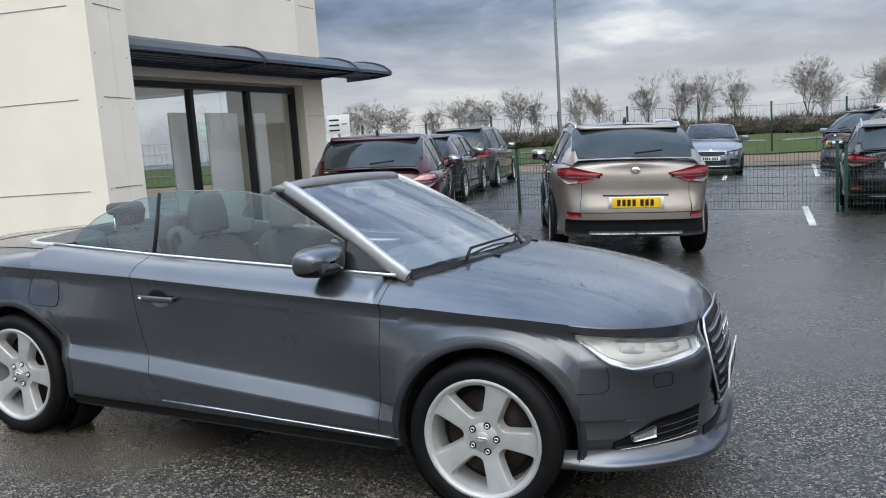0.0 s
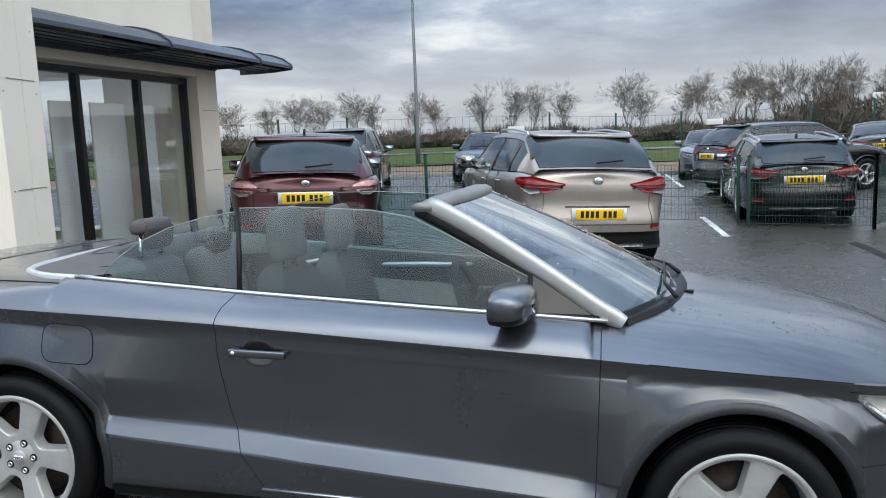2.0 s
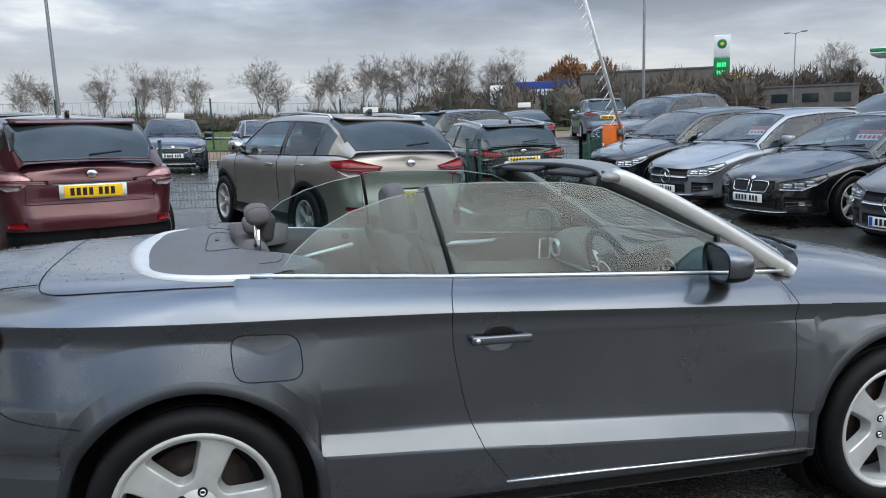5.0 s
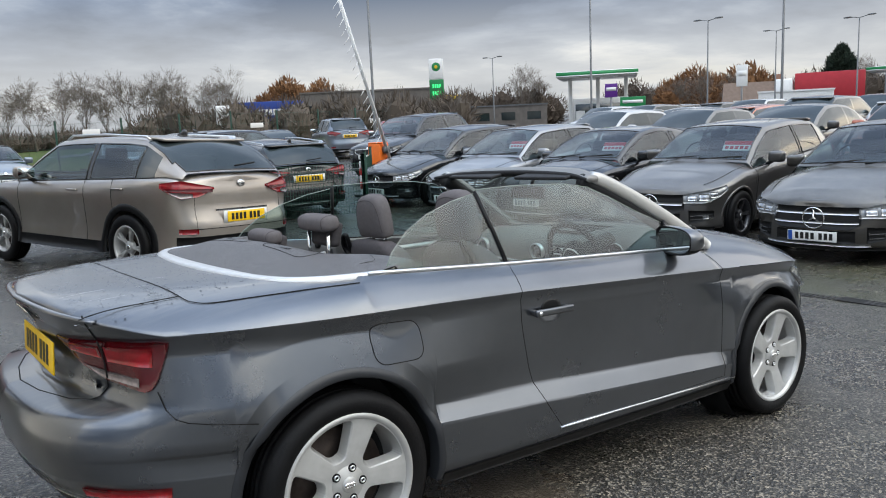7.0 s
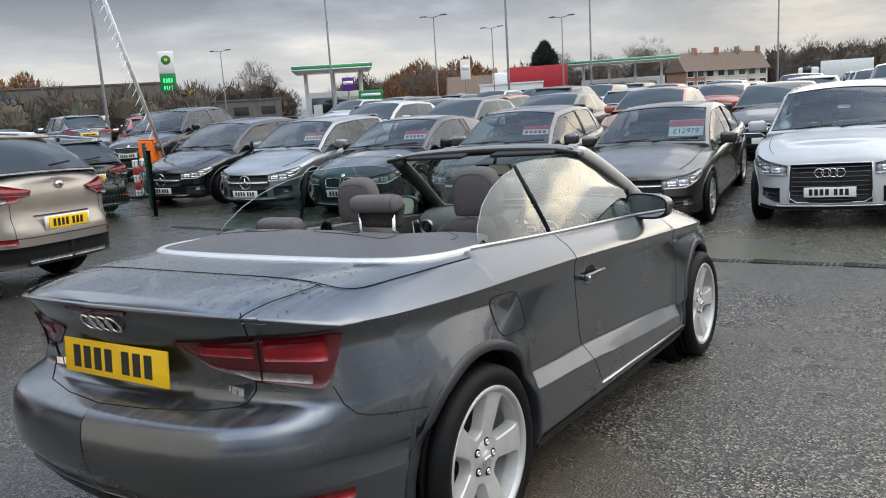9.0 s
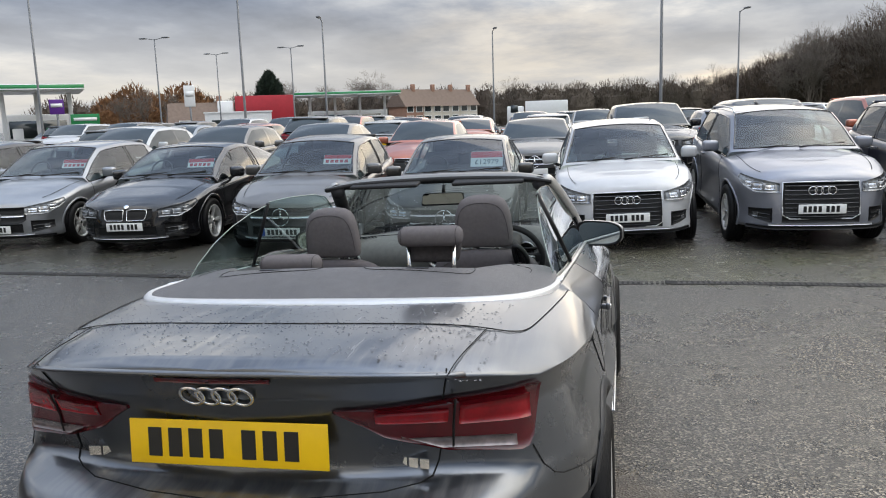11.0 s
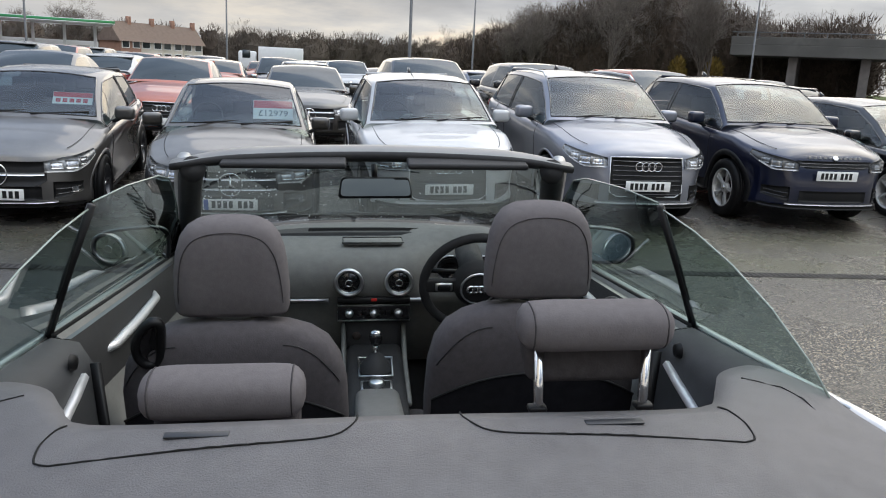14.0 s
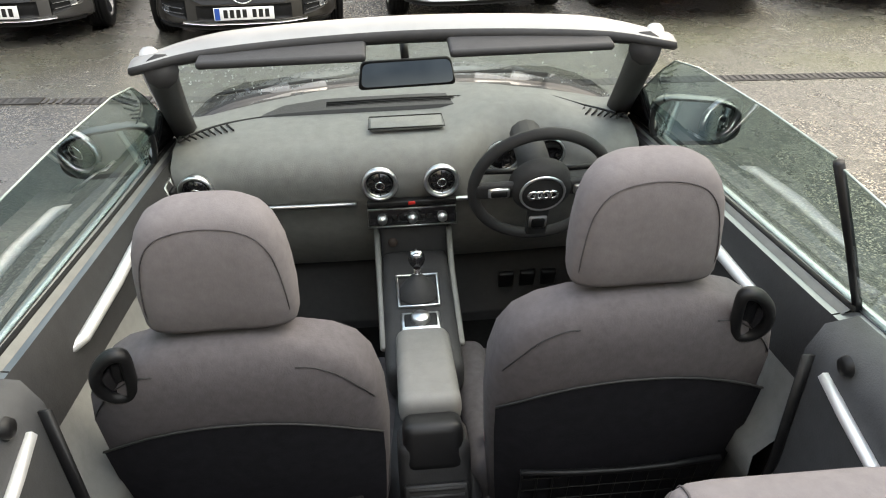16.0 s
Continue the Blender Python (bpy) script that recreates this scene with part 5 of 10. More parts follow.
    for key, faces in regions.items():
        l, r = compact(verts, [q[::-1] for q in faces]), compact(mirror, faces)
        mt = LINER if key == "underside" else TRIM if key == "tub" else GREY
        if key == "door":
            for nm, pair, flip in (("door_l", l, False), ("door_r", r, True)):
                me = mesh_from(key, *pair)
                me.normals_split_custom_set(corner_normals(faces, flip))
                made[nm] = part("door", me, mt, car_ob)
            continue
        me = mesh_from(key, *join(l, r))
        if key in ("underside", "tub"):
            bm = bmesh.new()
            bm.from_mesh(me)
            bmesh.ops.remove_doubles(bm, verts=bm.verts, dist=0.0004)
            bm.to_mesh(me)
            bm.free()
            me.polygons.foreach_set("use_smooth", [True] * len(me.polygons))
        else:
            me.normals_split_custom_set(corner_normals(faces, False) + corner_normals(faces, True))
        made[key] = part(key, me, mt, car_ob)
    # shut lines where two panels meet
    edges = {}
    for key, faces in regions.items():
        if key in ("underside", "tub"):
            continue
        name = key if key in ("door", "bonnet") else "body"
        for q in faces:
            for a, b in zip(q, q[1:] + q[:1]):
                edges.setdefault((min(a, b), max(a, b)), set()).add(name)
    links = {}
    for (a, b), keys in edges.items():
        if len(keys) > 1 and (verts[a] - verts[b]).length > 1e-4 and "bonnet" not in keys:
            links.setdefault(a, []).append(b)
            links.setdefault(b, []).append(a)
    left = {(min(a, b), max(a, b)) for a in links for b in links[a]}
    ends = [a for a in sorted(links) if len(links[a]) != 2] + sorted(links)
    for start in ends:
        for nxt in links[start]:
            if (min(start, nxt), max(start, nxt)) not in left:
                continue
            chain, at = [start], nxt
            left.discard((min(start, nxt), max(start, nxt)))
            while True:
                chain.append(at)
                go = [b for b in links[at] if (min(at, b), max(at, b)) in left]
                if len(links[at]) != 2 or not go:
                    break
                left.discard((min(at, go[0]), max(at, go[0])))
                at = go[0]
            for s in (1, -1):
                part("shut_line", tube([Vector((verts[i].x, s * verts[i].y, verts[i].z)) for i in chain], 0.0017, 4), RUBBER, car_ob)

    def skin_line(pts, r=0.0016):
        for s in (1, -1):
            part("shut_line", tube([Vector((q.x, s * q.y, q.z)) for q in (HS.skin(a, z, 0.0015) for a, z in pts)], r, 4), RUBBER, car_ob)

    def top_line(pts, r=0.0017):
        for s in (1, -1):
            part("shut_line", tube([Vector((x, s * y, deck_z(x, y) + 0.0005)) for x, y in pts], r, 4), RUBBER, car_ob)
    L = HS.length
    fwd = [(x, y) for x, y in smooth_curve([(-1.752, 0.0), (-1.750, 0.2), (-1.745, 0.45), (-1.735, 0.60), (-1.715, 0.652), (-1.66, 0.685), (-1.5, 0.715), (-1.3, 0.742), (-1.17, 0.752)], 60)]
    top_line(fwd)
    # the bonnet meets the wing along the crease
    xl = HS.at(1.05)[0][0]
    skin_line([(HS.arc_of_x(x), HS.edge(x) + 0.001) for x in np.linspace(0.99, xl, 26)])
    skin_line([(1.05, 0.750), (1.02, 0.747), (0.8, 0.729), (0.6, 0.712), (0.425, 0.704), (0.36, 0.735), (0.30, 0.752)])
    top_line([(float(x), float(y)) for x, y in np.linspace((-1.742, 0.585), (-2.03, 0.545), 14)])
    af = HS.arc_of_x(HERO_WB / 2 + 0.36)
    skin_line([(HS.arc_of_x(x), z) for x, z in ((-1.603, 0.594), (-1.66, 0.602), (-1.74, 0.612), (-1.80, 0.621), (-1.832, 0.634), (-1.858, 0.662), (-1.880, 0.715))])
    skin_line([(af, 0.520), (af - 0.10, 0.522), (af - 0.125, 0.535), (af - 0.13, 0.57), (af - 0.12, 0.62)])
    skin_line([(L - 0.572, z) for z in (0.945, 0.925, 0.90, 0.87, 0.84, 0.80, 0.77, 0.74)] + [(L - 0.565, 0.70), (L - 0.54, 0.672), (L - 0.50, 0.660), (L - 0.40, 0.656), (L - 0.2, 0.652), (L, 0.650)], 0.0022)
    return made


TRIM = mat("cabin_trim_black", (0.022, 0.022, 0.023), rough=0.62, spec=0.35, var=0.15, scale=40, bump=0.10, bscale=240)
TRIM_SOFT = mat("cabin_soft_dash", (0.146, 0.147, 0.139), rough=0.66, var=0.12, scale=30, bump=0.12, bscale=260)
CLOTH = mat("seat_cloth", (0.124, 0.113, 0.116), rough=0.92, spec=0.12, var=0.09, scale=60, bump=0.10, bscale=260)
# the headrest cloth darkened, so the seat backs carry the cabin's shade
CLOTH_BACK = mat("seat_cloth_shaded", (0.078, 0.071, 0.074), rough=0.92, spec=0.12, var=0.12, scale=60, bump=0.12, bscale=260)
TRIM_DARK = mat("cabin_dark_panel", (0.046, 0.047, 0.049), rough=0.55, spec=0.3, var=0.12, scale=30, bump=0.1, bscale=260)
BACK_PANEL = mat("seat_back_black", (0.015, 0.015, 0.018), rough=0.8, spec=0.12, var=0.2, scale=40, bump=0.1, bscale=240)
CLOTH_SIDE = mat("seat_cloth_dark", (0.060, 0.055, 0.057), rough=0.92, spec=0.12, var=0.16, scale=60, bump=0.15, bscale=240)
TONNEAU = mat("tonneau_vinyl", (0.100, 0.096, 0.098), rough=0.50, var=0.14, scale=25, bump=0.3, bscale=400)
CARPET = mat("black_carpet", (0.008, 0.008, 0.008), rough=1.0, spec=0.1, var=0.3, scale=90)
MIRROR_IN = mat("mirror_glass_anti_dazzle", (0.13, 0.145, 0.145), rough=0.03, metal=1.0)
MIRROR = mat("mirror_glass_dim", (0.42, 0.46, 0.46), rough=0.02, metal=1.0)
RED_CATCH = mat("belt_buckle_red", (0.5, 0.02, 0.015), rough=0.35)


def both(fn):
    for s in (1, -1):
        fn(s)


def side_panel(pts, off, sg, n=None):
    """A draped panel on the side of the convertible from an (x, z) outline."""
    c = Vector((sum(p[0] for p in pts) / len(pts), sum(p[1] for p in pts) / len(pts)))
    v = []
    for k in (1.0, 0.6):
        for x, z in pts:
            xx, zz = c.x + (x - c.x) * k, c.y + (z - c.y) * k
            q = HS.side(xx, zz, off)
            v.append(Vector((xx, sg * q.y, zz)))
    m = len(pts)
    q = HS.side(c.x, c.y, off)
    v.append(Vector((c.x, sg * q.y, c.y)))
    f = [(i, (i + 1) % m, m + (i + 1) % m, m + i) for i in range(m)] + [(m + i, m + (i + 1) % m, 2 * m) for i in range(m)]
    for x, z in pts:
        q = HS.side(x, z, -0.004)
        v.append(Vector((x, sg * q.y, z)))
    f += [((i + 1) % m, i, 2 * m + 1 + i, 2 * m + 1 + (i + 1) % m) for i in range(m)]
    return v, ([q[::-1] for q in f] if sg < 0 else f)


def side_line(pts, r, sg, off=0.0):
    out = []
    for x, z in pts:
        q = HS.side(x, min(z, HS.edge(x)), off)
        out.append((x, sg * q.y, z))
    return tube(out, r, 5)


def headrest(parent, at, w=0.255, h=0.235, d=0.105, lean=14):
    """A padded, arch-shaped head restraint on two steel stalks."""
    prof = [(0.0, 0.90, 0.62), (0.025, 0.965, 0.86), (0.08, 0.99, 0.96), (0.28, 1.0, 1.0), (0.50, 0.975, 1.0), (0.68, 0.93, 0.97), (0.82, 0.85, 0.90), (0.91, 0.74, 0.80), (0.965, 0.58, 0.64), (0.992, 0.38, 0.42), (1.0, 0.12, 0.10)]
    m = 28
    v = []
    for u, wf, tf in prof:
        for k in range(m):
            c, s = math.cos(2 * math.pi * k / m), math.sin(2 * math.pi * k / m)
            y = w / 2 * wf * math.copysign(abs(c) ** 0.6, c)
            v.append(Vector((d / 2 * tf * math.copysign(abs(s) ** 0.75, s) + 0.012 * math.cos(y / w * 3) + 0.02 * u, y, h * (u - 0.5))))
    f = [(i * m + k, i * m + (k + 1) % m, (i + 1) * m + (k + 1) % m, (i + 1) * m + k) for i in range(len(prof) - 1) for k in range(m)]
    f += [tuple(range(m - 1, -1, -1)), tuple((len(prof) - 1) * m + k for k in range(m))]
    ob = part("headrest", (v, f), CLOTH, parent)
    ob.matrix_basis = pose(*at, 0, -lean, 0)
    piping = []
    for u, y0 in ((0.015, -0.435), (0.25, -0.445), (0.55, -0.415), (0.72, -0.37), (0.84, -0.29), (0.90, -0.16), (0.915, 0.0), (0.90, 0.16), (0.84, 0.29), (0.72, 0.37), (0.55, 0.415), (0.25, 0.445), (0.015, 0.435)):
        y, wf, tf = y0 * w, interp(u, [q[0] for q in prof], [q[1] for q in prof]), interp(u, [q[0] for q in prof], [q[2] for q in prof])
        c = min(1.0, (abs(y) / (w / 2 * wf)) ** (1 / 0.6))
        piping.append((-d / 2 * tf * (1 - c * c) ** 0.375 + 0.012 * math.cos(y / w * 3) + 0.02 * u - 0.001, y, h * (u - 0.5)))
    piping = [tuple(q) for q in smooth_curve(piping, 50)]
    part("piping", tube(piping, 0.0013, 4), CLOTH_SIDE, ob)
    for s in (-0.062, 0.062):
        part("stalk", tube([(0.0, s, -h / 2 - 0.07), (0.0, s, -h / 2 + 0.02)], 0.006, 8), CHROME, ob)
        bmq = box_bm(0.03, 0.045, 0.012, (0.0, s, -h / 2 - 0.022), bevel=0.004)
        part("stalk_collar", bmq, BLACK, ob)
    return ob


def pad(name, w, d, h, parent, at, rot=(0, 0, 0), material=None, bevel=0.05, taper=0.0, curve=0.0, label="", seg=4):
    bm = box_bm(d, w, h, bevel=min(bevel, d * 0.45, h * 0.45, w * 0.45), seg=seg)
    for vtx in bm.verts:
        u = vtx.co.z / h + 0.5
        vtx.co.y *= 1 - taper * u
        vtx.co.x += curve * (vtx.co.y / w * 2) ** 2
    ob = part(name, bm, material or CLOTH, parent, label)
    ob.matrix_basis = pose(*at, *rot)
    return ob


def front_seat(car_ob, y, inner):
    """A front seat seen mostly from behind: shell, bolsters, cushion, map pocket, folding lever and headrest."""
    seat = new("front_seat")
    seat.parent = car_ob
    seat["label"] = "cloth front seat with grey headrest and black back panel"
    seat.matrix_basis = pose(-0.205, y, 0.30 if y > 0 else 0.333)
    # backrest as a swept shape: half widths and thickness by height
    hs = [0.06, 0.16, 0.28, 0.42, 0.53, 0.595, 0.638, 0.667, 0.686, 0.693]
    hw = [0.228, 0.238, 0.246, 0.252, 0.248, 0.234, 0.210, 0.172, 0.12, 0.05]
    th = [0.13, 0.15, 0.155, 0.150, 0.145, 0.135, 0.115, 0.085, 0.05, 0.02]
    v = []
    m = 22
    for z, w, t in zip(hs, hw, th):
        lean = -0.33 * z - 0.02
        for k in range(m):
            a = 2 * math.pi * k / m
            c, s = math.cos(a), math.sin(a)
            yy = w * math.copysign(abs(c) ** 0.55, c)
            xx = t / 2 * math.copysign(abs(s) ** 0.7, s)
            xx += 0.045 * (yy / w) ** 2 if s > 0 else 0.0
            v.append(Vector((lean + xx, yy, z)))
    f = []
    for i in range(len(hs) - 1):
        for k in range(m):
            l = (k + 1) % m
            f.append((i * m + k, i * m + l, (i + 1) * m + l, (i + 1) * m + k))
    f.append(tuple((len(hs) - 1) * m + k for k in range(m)))
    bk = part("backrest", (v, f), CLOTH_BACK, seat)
    # dark back panel with a curved upper edge
    pv = []
    nn = 15
    for k in range(nn):
        u = k / (nn - 1) * 2 - 1
        top = 0.535 - 0.075 * abs(u) ** 2.5
        for q in range(6):
            z = 0.07 + (top - 0.07) * q / 5
            w = interp(z, hs, hw)
            t = interp(z, hs, th)
            pv.append(Vector((-0.33 * z - 0.02 - t / 2 * (1 - 0.35 * abs(u) ** 4) - 0.006, u * w * 0.965, z)))
    part("back_panel", (pv, grid_faces(nn, 6, flip=True)), BACK_PANEL, seat, "black back panel")
    seamp = [(p.x - 0.003, p.y, p.z + 0.002) for p in pv[5::6]]
    part("piping", tube(seamp, 0.0025, 4), TRIM, seat)
    for s in (-1, 1):
        sh = []
        for u in np.linspace(0.48, 0.99, 9):
            z = 0.648 - 0.10 * ((u - 0.48) / 0.51) ** 2.2
            w, t = interp(z, hs, hw), interp(z, hs, th)
            c = min(1.0, (u * 0.235 / w) ** (1 / 0.55)) if u * 0.235 < w else 1.0
            sh.append((-0.33 * z - 0.02 - t / 2 * (1 - c * c) ** 0.35 - 0.001, s * min(u * 0.235, w), z))
        part("shoulder_seam", tube(sh, 0.0014, 4), TRIM, seat)
    net = []
    for k in range(13):
        u = k / 12 * 1.6 - 0.8
        net.append(tube([(-0.33 * z - 0.11, u * 0.235, z) for z in (0.12, 0.2, 0.30 - 0.02 * (1 - u * u))], 0.0022, 4))
    for z in (0.14, 0.18, 0.22, 0.26):
        net.append(tube([(-0.33 * z - 0.112, u * 0.235, z) for u in (-0.8, -0.3, 0.3, 0.8)], 0.0022, 4))
    net.append(tube([(-0.33 * 0.3 - 0.114, u * 0.235, 0.30 - 0.02 * (1 - u * u)) for u in (-0.82, -0.4, 0, 0.4, 0.82)], 0.007, 5))
    part("map_net", join(*net), BLACK, seat)
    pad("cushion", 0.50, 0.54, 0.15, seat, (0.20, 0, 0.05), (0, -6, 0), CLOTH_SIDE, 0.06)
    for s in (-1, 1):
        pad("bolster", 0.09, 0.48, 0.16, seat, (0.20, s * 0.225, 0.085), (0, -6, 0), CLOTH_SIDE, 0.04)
    # fold lever on the outer shoulder
    so = -inner
    oval = [(0.027 * math.copysign(abs(math.cos(a)) ** 0.75, math.cos(a)) * (1.15 - 0.2 * math.sin(a)) - so * 0.012 * math.sin(a) ** 2, 0.066 * math.sin(a)) for a in np.linspace(0, 2 * math.pi, 29)[:-1]]
    lv = part("fold_lever", tube([(0.0, a, b) for a, b in oval], 0.0125, 8, closed=True), BLACK, seat, "black plastic fold lever")
    lv.matrix_basis = pose(-0.292, so * 0.166, 0.660, 0, -22, so * 10) @ pose(0, 0, 0, so * 8, 0, 0) @ Matrix.Diagonal((1, 0.8, 0.86, 1))
    rec = [Vector((-0.003, a, b)) for a, b in oval] + [Vector((0.004, a * 0.55, b * 0.6)) for a, b in oval] + [Vector((0.006, 0, 0))]
    q = len(oval)
    part("lever_recess", (rec, [(i, q + i, q + (i + 1) % q, (i + 1) % q) for i in range(q)] + [(q + i, 2 * q, q + (i + 1) % q) for i in range(q)]), GLOSS, lv)
    hr = headrest(seat, (-0.235, 0, 0.809), 0.248, 0.212, 0.112)
    return seat


def hero_cabin(car_ob):
    # floor and tunnel
    part("carpet", box_bm(1.6, 1.16, 0.02, (-0.1, 0, 0.262), bevel=0.005), CARPET, car_ob)
    part("centre_tunnel", box_bm(1.30, 0.20, 0.20, (0.02, 0, 0.36), bevel=0.03), TRIM, car_ob)
    # dashboard: one swept section over the width
    sec = [(0.92, 0.915), (0.80, 0.974), (0.66, 0.970), (0.56, 0.953), (0.505, 0.925), (0.485, 0.880), (0.490, 0.835), (0.505, 0.800), (0.53, 0.770), (0.56, 0.70), (0.62, 0.60), (0.72, 0.50)]
    n = 25
    v = []
    for i in range(n):
        y = -0.655 + 1.31 * i / (n - 1)
        bow = 0.05 * (1 - (y / 0.655) ** 2)
        hood = 0.035 * math.exp(-((y + 0.33) / 0.17) ** 4)
        for k, (x, z) in enumerate(sec):
            dx = -bow * 0.6 if k > 2 else 0
            if k == 0:
                e = (abs(y) / 0.695) ** 2.2
                v.append(Vector((1.10 - 0.25 * e, y, 0.984 - 0.052 * e)))
                v.append(Vector((1.03 - 0.19 * e, y, 0.994 - 0.040 * e)))
                continue
            cut = 0.10 * math.exp(-((y + 0.33) / 0.15) ** 6) if 3 <= k <= 6 else 0.0
            v.append(Vector((x + 0.04 + dx * 0.6 + cut, y, z + (hood if 1 <= k <= 4 else 0))))
    dash = part("dashboard", (v, grid_faces(n, len(sec) + 1)), TRIM_SOFT, car_ob, "soft black dashboard")
    scr = part("screen_lid", box_bm(0.10, 0.21, 0.012, (0.68, 0.0, 0.973), bevel=0.004), TRIM_SOFT, dash)
    part("lid_gap", tube([(0.735, -0.108, 0.979), (0.735, 0.108, 0.979), (0.626, 0.110, 0.977), (0.626, -0.110, 0.977)], 0.002, 4, closed=True), RUBBER, dash)
    grl = [tube([(0.845 + 0.012 * k, -0.24, 0.982 + 0.002 * k), (0.852 + 0.012 * k, 0.0, 0.983 + 0.002 * k), (0.845 + 0.012 * k, 0.24, 0.982 + 0.002 * k)], 0.003, 4) for k in range(4)]
    part("demister_grille", join(*grl), RUBBER, dash)
    for s in (1, -1):
        slits = []
        for k in range(8):
            y = 0.500 + 0.0155 * k
            x = 0.695 - 0.011 * k
            slits.append(tube([(x, s * y, 0.9735), (x + 0.052 - 0.003 * k, s * (y + 0.026), 0.9745)], [0.003, 0.0042], 4))
        part("side_grille", join(*slits), RUBBER, dash, "row of slanting air slits")
    lipc = [(0.615, 0.640), (0.70, 0.600), (0.775, 0.520), (0.820, 0.40), (0.845, 0.22), (0.852, 0.0)]
    lipc = smooth_curve(lipc + [(x, -y) for x, y in lipc[::-1][1:]], 61)
    part("dash_lip", tube([(x, y, 0.9735 + 0.035 * math.exp(-((y + 0.33) / 0.17) ** 4) * interp(x, [0.70, 0.86], [1.0, 0.75])) for x, y in lipc], 0.0035, 5), TRIM, dash, "raised lip along the dashboard")
    # round vents
    for y, z, x in ((0.085, 0.868, 0.488), (-0.085, 0.868, 0.488), (0.590, 0.862, 0.525), (-0.590, 0.862, 0.525)):
        vt = new("vent")
        vt.parent = dash
        vt.matrix_basis = pose(x - 0.008, y, z, 0, 8, 180)
        part("ring", lathe([(0.046, -0.01), (0.050, 0.010), (0.046, 0.016), (0.040, 0.012), (0.038, -0.01)], axis="x", seg=32), SATIN, vt, "satin metal ring")
        part("inner_ring", lathe([(0.037, 0.004), (0.033, 0.010), (0.020, 0.012), (0.012, 0.016), (0.0, 0.016)], axis="x", seg=28), GLOSS, vt)
        part("centre_ring", lathe([(0.0135, 0.014), (0.0115, 0.019), (0.0095, 0.014)], axis="x", seg=20), CHROME, vt)
        bl = [tube([(0.012, 0.015 * math.cos(a), 0.015 * math.sin(a)), (0.010, 0.034 * math.cos(a), 0.034 * math.sin(a))], 0.0022, 4) for a in np.linspace(0, 2 * math.pi, 9)[:-1]]
        part("vane", join(*bl), BLACK, vt)
    # trim strip
    for y0, y1 in ((0.62, 0.155), (-0.10, -0.19), (-0.47, -0.62)):
        part("trim_strip", tube([(0.515 + 0.02 * (abs(y) / 0.6) ** 2, y, 0.795) for y in np.linspace(y0, y1, 8)], 0.007, 6), SATIN, dash)
    # switch row and climate panel
    part("switch_panel", box_bm(0.03, 0.25, 0.018, (0.500, 0.0, 0.800), bevel=0.004), BLACK, dash)
    cl = part("climate_panel", box_bm(0.04, 0.25, 0.055, (0.525, 0.0, 0.752), bevel=0.006), GLOSS, dash)
    part("frame", tube([(0.503, -0.125, 0.725), (0.503, 0.125, 0.725), (0.503, 0.125, 0.780), (0.503, -0.125, 0.780)], 0.003, 5, closed=True), SATIN, cl)
    for y in (-0.085, 0.0, 0.085):
        k = part("knob", lathe([(0.0, -0.022), (0.013, -0.020), (0.015, 0.0)], axis="x", seg=16), SATIN, cl)
        k.matrix_basis = pose(0.503, y, 0.752)
    for y in (-0.05, -0.03, 0.03, 0.05):
        part("button", box_bm(0.008, 0.014, 0.014, (0.503, y, 0.752), bevel=0.002), BLACK, cl)
    part("hazard_switch", box_bm(0.006, 0.02, 0.010, (0.484, 0.0, 0.803), bevel=0.002), RED_CATCH, dash)
    # instrument cowl
    for s in (-1, 1):
        d = part("dial", lathe([(0.0, 0.0), (0.044, 0.0), (0.046, 0.006), (0.050, 0.0)], axis="x", seg=24), GLOSS, dash)
        d.matrix_basis = pose(0.575, -0.335 + s * 0.065, 0.895, 0, 12, 180)
        part("dial_ring", lathe([(0.044, 0.002), (0.047, 0.009), (0.050, 0.002)], axis="x", seg=24), SATIN, d)
    # steering wheel
    sw = new("steering_wheel")
    sw.parent = car_ob
    sw.matrix_basis = pose(0.345, -0.335, 0.888, 0, -22, 0)
    part("rim", tube([(0, 0.178 * math.cos(a), 0.178 * math.sin(a)) for a in np.linspace(0, 2 * math.pi, 37)[:-1]], 0.0155, 10, closed=True), TRIM, sw)
    part("hub", lathe([(0.0, -0.03), (0.055, -0.028), (0.078, -0.015), (0.082, 0.02)], axis="x", seg=28), TRIM, sw)
    part("hub_ring", lathe([(0.054, -0.031), (0.058, -0.034), (0.061, -0.028)], axis="x", seg=28), SATIN, sw)
    rings_badge(sw, pose(-0.034, 0, 0), 0.011, 0.017)
    for w1, w2 in ((0.0, 0), (math.pi, 0), (-math.pi / 2, 1)):
        c, s = math.cos(w1), math.sin(w1)
        part("spoke", box_bm(0.02, 0.12, 0.05 if not w2 else 0.06, bevel=0.008), TRIM, sw).matrix_basis = pose(-0.005, 0.115 * c, 0.115 * s, math.degrees(w1), 0, 0)
        if not w2:
            part("switch_pad", box_bm(0.012, 0.058, 0.032, bevel=0.006), SATIN, sw).matrix_basis = pose(-0.016, 0.112 * c, 0.0, 0, 0, 0)
            part("switch_face", box_bm(0.012, 0.044, 0.022, bevel=0.005), BLACK, sw).matrix_basis = pose(-0.020, 0.112 * c, 0.0, 0, 0, 0)
        else:
            part("lower_trim", box_bm(0.010, 0.05, 0.045, bevel=0.006), SATIN, sw).matrix_basis = pose(-0.016, 0, -0.118)
            part("lower_face", box_bm(0.010, 0.038, 0.035, bevel=0.006), BLACK, sw).matrix_basis = pose(-0.020, 0, -0.118)
    part("column", tube([(0.02, 0, 0), (0.25, 0, -0.03)], 0.045, 12), TRIM, sw)
